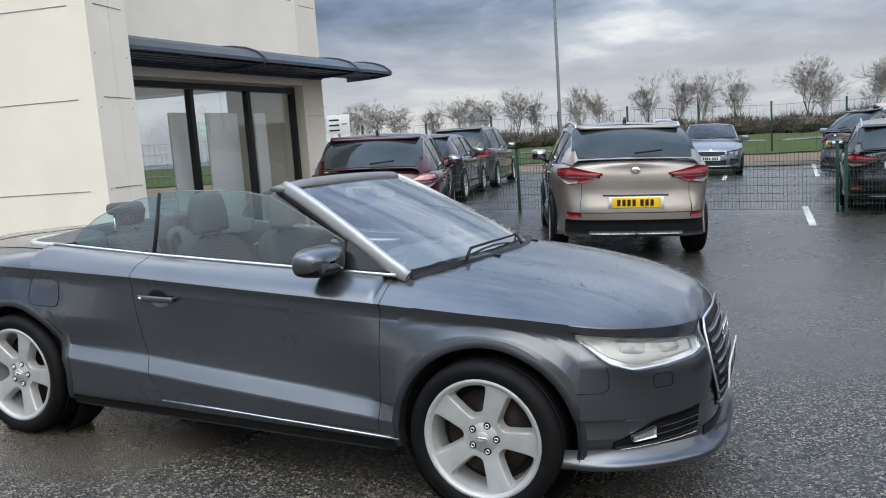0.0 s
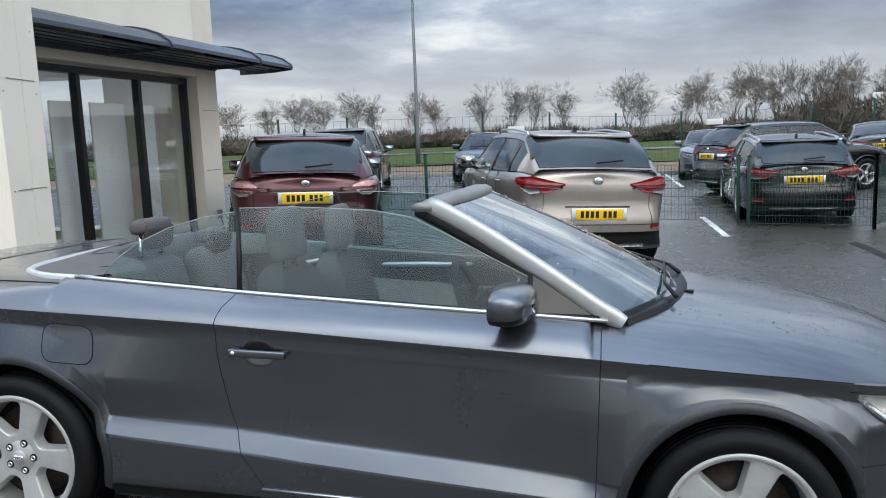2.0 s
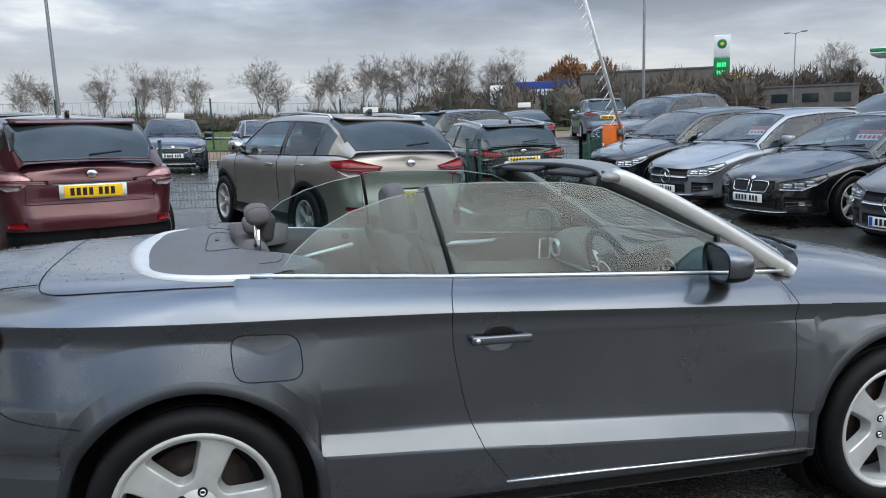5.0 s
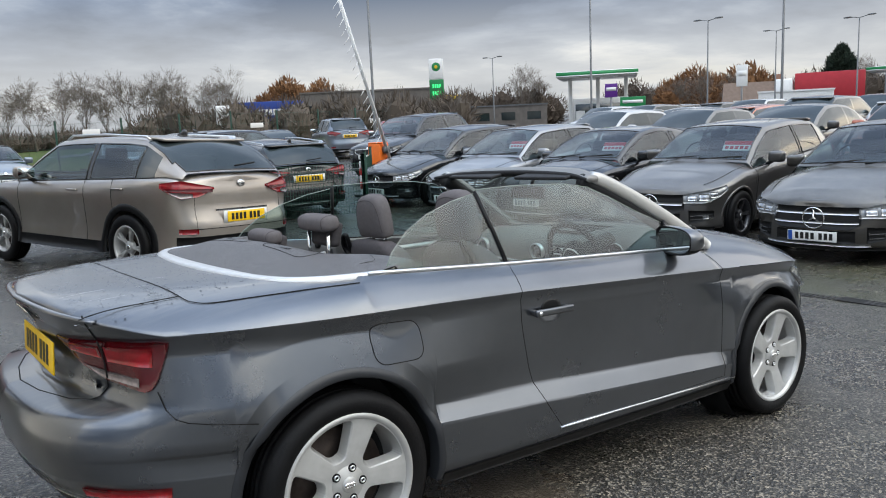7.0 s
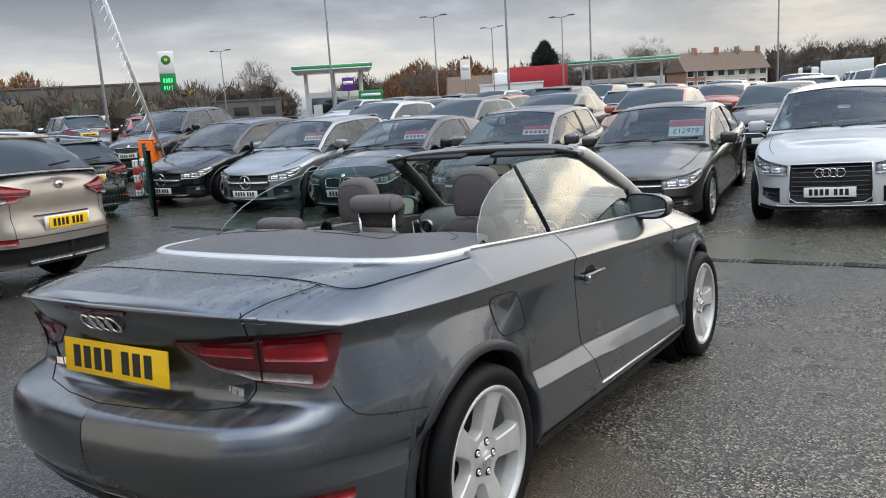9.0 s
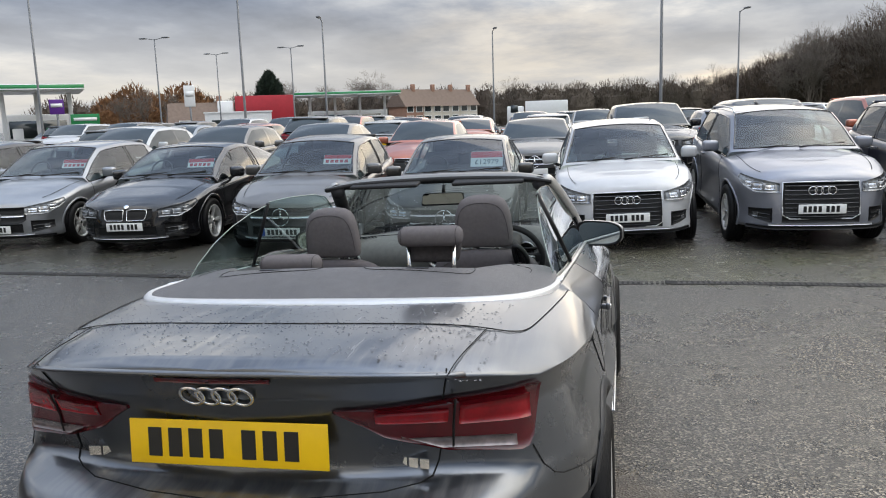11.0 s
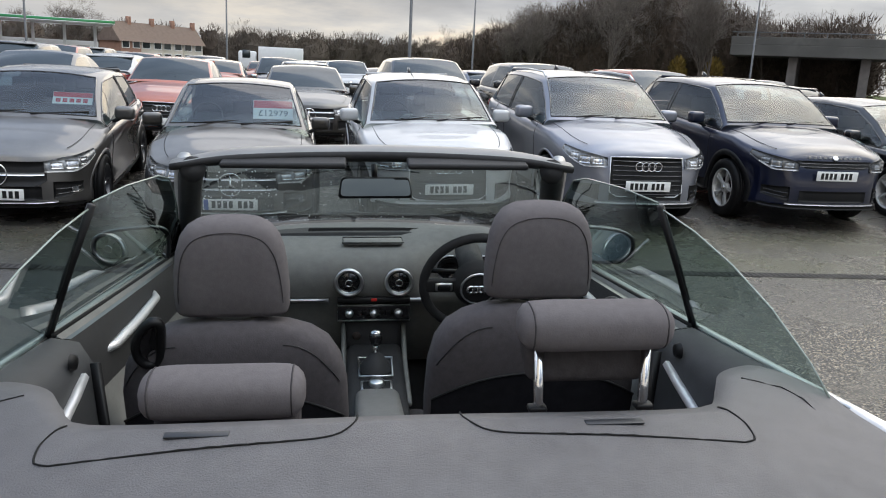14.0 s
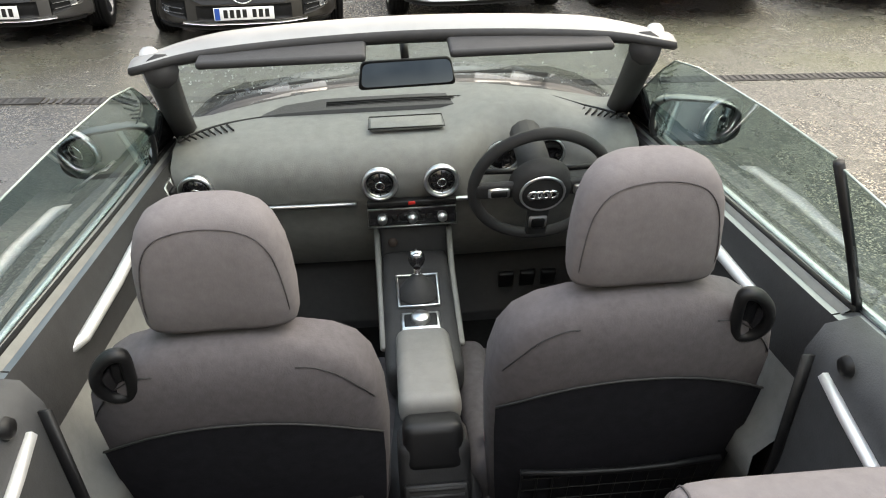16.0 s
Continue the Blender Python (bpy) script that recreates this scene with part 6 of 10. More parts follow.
    for s in (1, -1):
        part("stalk", tube([(0.04, s * 0.03, 0.02), (0.03, s * 0.16, 0.035)], 0.008, 6), BLACK, sw)
    # console: gear lever, control knob, armrest, rear vents
    con = new("centre_console")
    con.parent = car_ob
    part("dash_column", box_bm(0.10, 0.20, 0.20, (0.575, 0, 0.63), bevel=0.02, rot=None), TRIM, con)
    top = part("console_top", box_bm(0.52, 0.19, 0.10, bevel=0.025), TRIM, con)
    top.matrix_basis = pose(0.27, 0, 0.562, 0, -7, 0)
    for s in (1, -1):
        part("console_edge", tube([(0.55, s * 0.105, 0.70), (0.44, s * 0.104, 0.60), (0.12, s * 0.098, 0.565)], 0.009, 6), TRIM_SOFT, con)
    part("gate_frame", tube([(0.235, -0.052, 0.616), (0.375, -0.056, 0.632), (0.375, 0.056, 0.632), (0.235, 0.052, 0.616)], 0.004, 6, closed=True), SATIN, con)
    gaiter = lathe([(0.055, 0.0), (0.048, 0.018), (0.036, 0.036), (0.018, 0.055), (0.010, 0.06)], axis="z", seg=16)
    part("gaiter", gaiter, TRIM, con).matrix_basis = pose(0.300, 0, 0.615)
    part("gear_stick", tube([(0.30, 0, 0.66), (0.290, 0, 0.705)], 0.010, 8), CHROME, con)
    part("gear_knob", lathe([(0.0, 0.028), (0.013, 0.027), (0.021, 0.018), (0.023, 0.004), (0.016, -0.014), (0.011, -0.020)], axis="z", seg=18), GLOSS, con).matrix_basis = pose(0.286, 0, 0.722)
    part("knob_cap", lathe([(0.0, 0.0305), (0.012, 0.0295), (0.017, 0.024)], axis="z", seg=18), CHROME, con).matrix_basis = pose(0.286, 0, 0.722)
    part("control_knob", lathe([(0.0, 0.022), (0.020, 0.021), (0.024, 0.016), (0.025, 0.0)], axis="z", seg=20), SATIN, con).matrix_basis = pose(0.180, 0, 0.604, 0, -7, 0)
    part("control_plate", box_bm(0.07, 0.10, 0.010, bevel=0.004), SATIN, con).matrix_basis = pose(0.180, 0, 0.602, 0, -7, 0)
    part("control_face", box_bm(0.05, 0.085, 0.010, bevel=0.004), BLACK, con).matrix_basis = pose(0.180, 0, 0.605, 0, -7, 0)
    part("start_button", lathe([(0.0, -0.006), (0.012, -0.006), (0.015, 0.0)], axis="x", seg=14), BRAKE, con).matrix_basis = pose(0.522, 0.06, 0.665)
    pad("armrest", 0.135, 0.36, 0.075, con, (-0.04, 0, 0.600), (0, 7, 0), mat("armrest_grey", (0.135, 0.132, 0.126), rough=0.6, var=0.1, scale=30, bump=0.1, bscale=260), 0.028)
    pad("console_rear", 0.15, 0.12, 0.28, con, (-0.27, 0, 0.46), (0, 12, 0), TRIM, 0.025)
    pad("cup_holder", 0.125, 0.085, 0.105, con, (-0.262, 0, 0.585), (0, 18, 0), BLACK, 0.022)
    rv = part("rear_vent", box_bm(0.02, 0.13, 0.06, bevel=0.006), BLACK, con)
    rv.matrix_basis = pose(-0.352, 0, 0.515, 0, 30, 0)
    for k in range(4):
        part("slat", box_bm(0.006, 0.11, 0.005), SATIN if k == 2 else TRIM, rv).matrix_basis = pose(-0.012, 0, 0.02 - 0.013 * k)
    for y in (0.13, -0.13):
        part("buckle", box_bm(0.04, 0.02, 0.05, bevel=0.006), RED_CATCH, con).matrix_basis = pose(-0.16, y, 0.50)
    # pedals
    for y in (-0.30, -0.37, -0.44):
        part("pedal", box_bm(0.02, 0.05, 0.07, bevel=0.006), BLACK, car_ob).matrix_basis = pose(0.70, y, 0.42, 0, -25, 0)
    front_seat(car_ob, 0.335, -1)
    front_seat(car_ob, -0.348, 1)
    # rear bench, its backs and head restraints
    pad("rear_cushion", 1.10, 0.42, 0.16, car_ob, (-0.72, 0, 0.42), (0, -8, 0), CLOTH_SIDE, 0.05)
    for y in (0.31, -0.31):
        pad("rear_backrest", 0.40, 0.15, 0.62, car_ob, (-1.005, y * 0.86, 0.706), (0, -16, 0), CLOTH, 0.07, taper=0.05)

    def roll(parent, w, at, lean):
        """A rolled cushion with rounded ends and a thin front flap that narrows downwards."""
        prof = [(-0.5, 0.35), (-0.485, 0.62), (-0.45, 0.85), (-0.40, 0.96), (-0.3, 1.0), (0.0, 1.0), (0.3, 1.0), (0.40, 0.96), (0.45, 0.85), (0.485, 0.62), (0.5, 0.35)]
        m, v = 22, []
        for u, k in prof:
            for q in range(m):
                a = 2 * math.pi * q / m
                c, s = math.cos(a), math.sin(a)
                v.append(Vector((0.044 * k * math.copysign(abs(c) ** 0.8, c), u * w, 0.034 * k * math.copysign(abs(s) ** 0.75, s))))
        f = [(i * m + q, i * m + (q + 1) % m, (i + 1) * m + (q + 1) % m, (i + 1) * m + q) for i in range(len(prof) - 1) for q in range(m)]
        f += [tuple(range(m - 1, -1, -1)), tuple((len(prof) - 1) * m + q for q in range(m))]
        ob = part("cushion", (v, f), CLOTH, parent)
        ob.matrix_basis = pose(*at, 0, lean, 0)
        for e in (2.5, 7.5):
            i = int(e)
            u = (prof[i][0] + prof[i + 1][0]) / 2
            k = (prof[i][1] + prof[i + 1][1]) / 2 + 0.012
            part("piping", tube([(0.044 * k * math.copysign(abs(math.cos(a)) ** 0.8, math.cos(a)), u * w, 0.034 * k * math.copysign(abs(math.sin(a)) ** 0.75, math.sin(a))) for a in np.linspace(0, 2 * math.pi, 23)[:-1]], 0.0013, 4, closed=True), CLOTH_SIDE, ob)
        return ob
    r1 = new("rear_headrest")
    r1.parent = car_ob
    r1["label"] = "raised grey rear headrest on steel stalks"
    r1.matrix_basis = pose(-1.07, -0.277, 0.955)
    roll(r1, 0.228, (0.0, 0, 0.196), -8)
    pad("cushion_front", 0.185, 0.040, 0.10, r1, (0.036, 0, 0.150), (0, 8, 0), CLOTH_SIDE, 0.018, taper=-0.16)
    for s in (-0.081, 0.081):
        part("stalk", tube([(0.0, s * 0.97, -0.01), (0.0, s, 0.18)], 0.0075, 10), CHROME, r1)
        part("stalk_collar", box_bm(0.022, 0.028, 0.010, (0.0, s, 0.070), bevel=0.004), BLACK, r1)
    r2 = new("rear_headrest")
    r2.parent = car_ob
    r2["label"] = "lowered grey rear headrest"
    r2.matrix_basis = pose(-1.07, 0.255, 1.003)
    roll(r2, 0.228, (0.01, 0, 0.056), -8)
    pad("cushion_front", 0.21, 0.05, 0.12, r2, (0.045, 0, 0.006), (0, 10, 0), CLOTH_SIDE, 0.02)

    # door cards and rear side panels
    def card(s):
        card_v = []
        nx = 14
        zs = [(0.30, 0.585), (0.45, 0.60), (0.56, 0.60), (0.60, 0.565), (0.66, 0.57), (0.70, 0.615), (0.80, 0.640), (0.90, 0.662), (0.945, 0.678), (0.958, 0.700)]
        for i in range(nx):
            x = -0.47 + 1.22 * i / (nx - 1)
            dz = interp(x, BELT_X, BELT_Z) - 0.945
            for z, y in zs:
                card_v.append(Vector((x, s * (y + 0.004), z + dz * (z - 0.3) / 0.65)))
        dc = part("door_card", (card_v, grid_faces(nx, len(zs), flip=s > 0)), TRIM_SOFT, car_ob, "soft black door card")
        part("pull_handle", tube([(0.20, s * 0.660, 0.905), (0.15, s * 0.640, 0.900), (-0.05, s * 0.634, 0.895), (-0.25, s * 0.640, 0.885), (-0.30, s * 0.660, 0.880)], [0.008, 0.012, 0.013, 0.012, 0.008], 8), FRAME_SILVER, dc)
        part("speaker_frame", tube([(0.45, s * 0.652, 0.90), (0.51, s * 0.655, 0.905), (0.50, s * 0.635, 0.80), (0.44, s * 0.632, 0.80)], 0.005, 5, closed=True), SATIN, dc)
        part("door_lever", box_bm(0.045, 0.012, 0.075, bevel=0.005), BLACK, dc).matrix_basis = pose(0.475, s * 0.640, 0.852)
        part("arm_rest", box_bm(0.55, 0.07, 0.06, bevel=0.025), TRIM, dc).matrix_basis = pose(0.02, s * 0.575, 0.645)
        part("window_switch", box_bm(0.10, 0.03, 0.008, bevel=0.003), BLACK, dc).matrix_basis = pose(0.16, s * 0.57, 0.68)
        part("seal", tube([(-0.47, s * 0.700, 0.972), (0.15, s * 0.697, 0.950), (0.76, s * 0.690, 0.935)], 0.006, 5), RUBBER, dc)
        rp = []
        nx = 10
        zr = [(0.30, 0.56), (0.60, 0.585), (0.72, 0.595), (0.85, 0.605), (0.93, 0.615), (0.975, 0.64), (0.985, 0.695)]
        for i in range(nx):
            x = -1.14 + 0.645 * i / (nx - 1)
            dz = interp(x, BELT_X, BELT_Z) - 0.975
            pinch = 0.05 * max(0.0, (-0.95 - x) / 0.2)
            for z, y in zr:
                rp.append(Vector((x, s * (y - pinch * 0.3), z + dz)))
        rc = part("rear_side_panel", (rp, grid_faces(nx, len(zr), flip=s > 0)), TRIM_DARK, car_ob, "soft black side panel")
        part("trim_strip", tube([(-0.565, s * 0.612, 0.912), (-0.64, s * 0.606, 0.894), (-0.76, s * 0.600, 0.868), (-0.84, s * 0.596, 0.846)], 0.011, 6), FRAME_SILVER, rc)
        part("belt_guide", tube([(-0.53, s * 0.60, 0.93), (-0.52, s * 0.585, 0.70), (-0.47, s * 0.56, 0.45)], 0.012, 5, flat=0.3), BLACK, rc)
        part("round_catch", lathe([(0.0, -0.004), (0.014, -0.004), (0.018, 0.006)], axis="y", seg=16), BLACK, rc).matrix_basis = pose(-0.60, s * 0.616, 0.955, 0, 0, 0 if s > 0 else 180)
    both(card)


def hero_screen(car_ob):
    """Windscreen frame, glass, sun visors, mirror, wipers, and the door and quarter panes."""
    base = smooth_curve([(0.86, -0.695, 0.935), (1.00, -0.55, 0.972), (1.09, -0.30, 0.985), (1.12, 0, 0.99), (1.09, 0.30, 0.985), (1.00, 0.55, 0.972), (0.86, 0.695, 0.935)], 25)
    head = smooth_curve([(0.205, -0.580, 1.285), (0.285, -0.40, 1.308), (0.325, 0, 1.318), (0.285, 0.40, 1.308), (0.205, 0.580, 1.285)], 25)
    v = []
    R = 8
    for b, h in zip(base, head):
        for k in range(R):
            u = k / (R - 1)
            p = Vector(b) * (1 - u) + Vector(h) * u
            p += Vector((0.014, 0, 0.012)) * math.sin(math.pi * u)
            v.append(p)
    g = part("windscreen", (v, grid_faces(25, R)), SCREEN, car_ob, "clear windscreen spotted with rain")
    g.visible_shadow = False
    drops = ([], [])
    rnd = random.Random(4)
    for i in range(230):
        a = rnd.randrange(24)
        u = rnd.random() ** 1.5 * 0.9 + 0.03
        if i < 120:
            a, u = 18 + rnd.randrange(6), 0.35 + rnd.random() * 0.6
        b, h = Vector(base[a]).lerp(Vector(base[min(a + 1, 24)]), rnd.random()), Vector(head[a]).lerp(Vector(head[min(a + 1, 24)]), rnd.random())
        p = b * (1 - u) + h * u + Vector((0.018, 0, 0.016)) * math.sin(math.pi * u)
        s = 0.0009 + 0.0014 * rnd.random()
        add_box(drops, p - Vector((s, s, s)), p + Vector((s, s, s)))
    part("rain_wetting", drops, SATIN, g, "small rain drops")
    # silver pillars and header
    def pillar(s):
        pts = [(0.905, s * 0.708, 0.915), (0.82, s * 0.697, 0.955), (0.62, s * 0.662, 1.075), (0.42, s * 0.620, 1.185), (0.27, s * 0.585, 1.258), (0.195, s * 0.562, 1.288)]
        c = smooth_curve(pts, 22)
        # a broad, flat section, widest across the slope of the screen
        pv, mm = [], 14
        for k, p in enumerate(c):
            w = 0.033 * (0.72 if k == 0 else 0.80 if k == len(c) - 1 else 1.0)
            for q in range(mm):
                a = 2 * math.pi * q / mm
                ca, sa = (math.copysign(abs(t) ** 0.75, t) for t in (math.cos(a), math.sin(a)))
                pv.append(Vector((p[0] + 0.008 + 0.5 * w * ca, p[1] - s * 0.006 + s * 0.021 * sa, p[2] + 0.008 + 0.866 * w * ca)))
        pf = [(k * mm + q, k * mm + (q + 1) % mm, (k + 1) * mm + (q + 1) % mm, (k + 1) * mm + q) for k in range(len(c) - 1) for q in range(mm)]
        pf += [tuple(range(mm)), tuple((len(c) - 1) * mm + q for q in range(mm))]
        part("pillar_trim", (pv, pf if s < 0 else [q[::-1] for q in pf]), PILLAR_SILVER, car_ob, "satin silver windscreen pillar")
        inner = [(p[0] - 0.025, p[1] - s * 0.038, p[2] - 0.012) for p in c]
        part("pillar_lining", tube(inner, 0.036, 10), TRIM, car_ob, "black pillar lining")
        part("corner_pane_frame", join(tube([(0.845, s * 0.705, 0.938), (0.60, s * 0.715, 0.935)], 0.008, 5), tube([(0.60, s * 0.715, 0.935), (0.595, s * 0.668, 1.07)], 0.008, 5)), BLACK, car_ob)
        tri = [Vector((0.84, s * 0.704, 0.938)), Vector((0.60, s * 0.714, 0.936)), Vector((0.595, s * 0.668, 1.068))]
        part("mirror_triangle", (tri + [p + Vector((0, -s * 0.012, 0)) for p in tri], [(0, 1, 2), (5, 4, 3), (0, 3, 4, 1), (1, 4, 5, 2), (2, 5, 3, 0)]), GLOSS, car_ob, smooth=False)
    both(pillar)
    hv = []
    secs = [(0.035, -0.012), (0.030, 0.010), (0.005, 0.022), (-0.045, 0.020), (-0.090, 0.006), (-0.098, -0.012), (-0.072, -0.026), (-0.01, -0.030), (0.025, -0.026)]
    for h in head:
        k = interp(abs(h[1]), [0.40, 0.58], [1.0, 0.62])
        for dx, dz in secs:
            hv.append(Vector((h[0] + dx * k, h[1] * 1.012, h[2] + dz * k)))
    m = len(secs)
    hf = [(i * m + k, (i + 1) * m + k, (i + 1) * m + (k + 1) % m, i * m + (k + 1) % m) for i in range(24) for k in range(m)]
    hf += [tuple(range(m)), tuple(24 * m + k for k in range(m - 1, -1, -1))]
    me = mesh_from("header", hv, hf)
    me.materials.append(mat("header_silver", (0.22, 0.217, 0.21), rough=0.42, metal=0.35, var=0.08, scale=10))
    me.materials.append(TRIM)
    me.polygons.foreach_set("material_index", [0 if (i % m) in (0, 1, 2, 3) or i >= 24 * m else 1 for i in range(len(hf))])
    part("header", me, SATIN, car_ob, "windscreen header, silver above and black inside")
    for s in (1, -1):
        pad("sun_visor", 0.36, 0.13, 0.018, car_ob, (0.212, s * 0.27, 1.296), (0, -10, 0), TRIM, 0.008)
    rm = pad("interior_mirror", 0.238, 0.026, 0.068, car_ob, (0.335, 0, 1.205), (0, 10, 4), BLACK, 0.012, taper=0.10)
    mo = rounded_poly([(-0.112, -0.0275), (0.112, -0.0275), (0.104, 0.0275), (-0.104, 0.0275)], 0.016, 5)
    nm = len(mo)
    part("mirror_glass", ([Vector((-0.0145, p.x, p.y)) for p in mo] + [Vector((-0.011, p.x, p.y)) for p in mo], [tuple(range(nm)), tuple(range(2 * nm - 1, nm - 1, -1))] + [(k, nm + k, nm + (k + 1) % nm, (k + 1) % nm) for k in range(nm)]), MIRROR_IN, rm, smooth=False)
    part("stem", tube([(0.01, 0, 0.02), (0.03, 0, 0.075)], 0.010, 6), BLACK, rm)
    # cowl and wipers
    cowl_v = []
    for b in base:
        for dx, dz in ((-0.03, -0.014), (0.02, -0.014), (0.060, -0.004), (0.070, -0.024)):
            cowl_v.append(Vector((b[0] + dx, b[1] * 1.0, max(b[2] + dz, 0.90))))
    part("cowl", (cowl_v, grid_faces(25, 4, flip=True)), BLACK, car_ob, "black windscreen cowl")
    for p0, p1, p2 in (((1.10, -0.50, 0.985), (1.07, -0.38, 1.012), (1.115, 0.16, 1.020)), ((1.17, 0.06, 0.99), (1.13, 0.12, 1.015), (0.985, 0.60, 1.005))):
        w = new("wiper")
        w.parent = car_ob
        part("arm", tube([p0, p1, tuple(0.6 * a + 0.4 * b for a, b in zip(p2, p1))], [0.009, 0.007, 0.005], 6), BLACK, w)
        part("blade", tube([p1, p2], 0.0055, 5), BLACK, w)

    # panes
    def panes(s):
        door = [(-0.445, 0.963, 0.715), (-0.515, 1.262, 0.588), (-0.30, 1.272, 0.582), (0.0, 1.268, 0.582), (0.15, 1.248, 0.588), (0.28, 1.195, 0.606), (0.44, 1.122, 0.632), (0.585, 1.060, 0.665), (0.60, 0.936, 0.712), (0.15, 0.945, 0.716)]
        quart = [(-1.035, 0.985, 0.700), (-0.985, 1.055, 0.675), (-0.90, 1.125, 0.648), (-0.79, 1.180, 0.626), (-0.66, 1.222, 0.608), (-0.53, 1.248, 0.594), (-0.47, 0.964, 0.715), (-0.75, 0.975, 0.712)]
        for nm, pts in (("door_window", door), ("quarter_window", quart)):
            v = [Vector((x, s * y, z)) for x, z, y in pts]
            c = sum(v, Vector()) / len(v)
            n = len(v)
            v2 = v + [c + Vector((0, s * 0.012, 0))]
            f = [(i, (i + 1) % n, n) for i in range(n)]
            ob = part(nm, (v2, f if s > 0 else [q[::-1] for q in f]), GLASS, car_ob, "green-tinted frameless side window")
            ob.visible_shadow = False
            part("glass_edge", tube(v[1:8] if nm == "door_window" else v[:6], 0.0022, 4), mat("glass_edge_green", (0.26, 0.31, 0.28), rough=0.2), ob)
        part("window_strip", tube([(-0.46, s * 0.716, 0.962), (-0.485, s * 0.66, 1.10), (-0.52, s * 0.590, 1.256)], 0.009, 6), BLACK, car_ob, "black strip between panes")
        part("belt_trim", tube([(x, s * (0.722 if x < 0.6 else 0.716), interp(x, BELT_X, BELT_Z) + 0.004) for x in np.linspace(-1.12, 0.86, 20)], 0.0095, 6, flat=0.8), SATIN, car_ob, "satin silver belt trim")
    both(panes)


def hero_outside(car_ob, made):
    for x in (HERO_WB / 2, -HERO_WB / 2):
        for s in (-1, 1):
            wheel(car_ob, (x, s * 0.772, HERO_R), HERO_R, 0.225, 0.246, 5, s < 0, None, "broad", turn=radians(60 if x > 0 else 15), detail=56)
            well = lathe([(0.05, -0.09), (0.375, -0.09), (0.378, 0.11)], seg=32)
            part("wheel_housing", moved(well, pose(x, s * 0.68, HERO_R, 0, 0, 0 if s > 0 else 180)), LINER, car_ob)
    for s in (1, -1):
        for xc in (HERO_WB / 2, -HERO_WB / 2):
            v = []
            nn = 33
            for w in np.linspace(-0.22, math.pi + 0.22, nn):
                for rad, o in ((0.362, -0.05), (0.364, 0.002), (0.367, 0.006), (0.391, 0.007), (0.398, 0.001)):
                    x, z = xc + rad * math.cos(w), max(HERO_R + rad * math.sin(w), 0.225)
                    q = HS.side(x, z, o)
                    v.append(Vector((x, s * q.y, z)))
            part("arch_trim", (v, grid_faces(nn, 5, flip=s > 0)), ARCH_GREY, car_ob)
        # sill and door bottom strip
        part("sill", strip_between(HS, HS.arc_of_x(HERO_WB / 2 - 0.39), HS.arc_of_x(-HERO_WB / 2 + 0.39), lambda a: 0.205, lambda a: 0.252, 0.006, n=20, m=4, sign=s), BLACK, car_ob, "black sill")
        part("door_bottom_trim", side_line([(-0.315, 0.293), (0.0, 0.290), (0.5, 0.280), (0.93, 0.268)], 0.0045, s, 0.003), SATIN, made["door_l" if s > 0 else "door_r"])
        # handle
        hx, hz = -0.335, 0.775
        hnd = new("handle")
        hnd.parent = made["door_l" if s > 0 else "door_r"]
        q = HS.side(hx, hz, 0.0).y
        part("grip", box_bm(0.212, 0.020, 0.029, (hx, s * (q + 0.024), hz + 0.002), bevel=0.008, seg=3), GREY, hnd)
        for dx in (-0.092, 0.092):
            part("grip_post", box_bm(0.026, 0.026, 0.022, (hx + dx, s * (q + 0.008), hz + 0.002), bevel=0.005), GREY, hnd)
        # the hollow is two flat patches: shade painted black above, a highlight below
        ups = [(hx + 0.058 * math.copysign(abs(math.cos(a)) ** 0.7, math.cos(a)), hz + 0.046 * math.sin(a) ** 0.8) for a in np.linspace(0.0, math.pi, 16)]
        part("cup", side_panel(ups, 0.0012, s), BLACK, hnd, "flat black patch standing for shade in the handle recess")
        low = [(hx + 0.058 * math.copysign(abs(math.cos(a)) ** 0.7, math.cos(a)), hz - 0.046 * math.sin(a) ** 0.8) for a in np.linspace(0.0, math.pi, 16)][::-1]
        part("cup", side_panel(low, 0.0012, s), RECESS_LIT, hnd, "flat bright patch standing for light in the handle recess")
        if s < 0:
            part("lock", lathe([(0.0, -0.004), (0.008, -0.003), (0.009, 0.004)], axis="y", seg=12), SATIN, hnd).matrix_basis = pose(hx - 0.085, -(q + 0.035), hz + 0.002)
    # filler flap on the driver's side
    flap = rounded_poly([(-1.190, 0.838), (-0.985, 0.832), (-0.972, 0.695), (-1.178, 0.700)], 0.05, 6)
    fp = side_panel([(p.x, p.y) for p in flap], 0.0010, -1)
    fl = part("filler_flap", (fp[0], fp[1][:-len(flap)]), GREY, car_ob)
    part("flap_gap", tube([(p.x, -HS.side(p.x, p.y, 0.0012).y, p.y) for p in flap], 0.0018, 4, closed=True), RUBBER, fl)

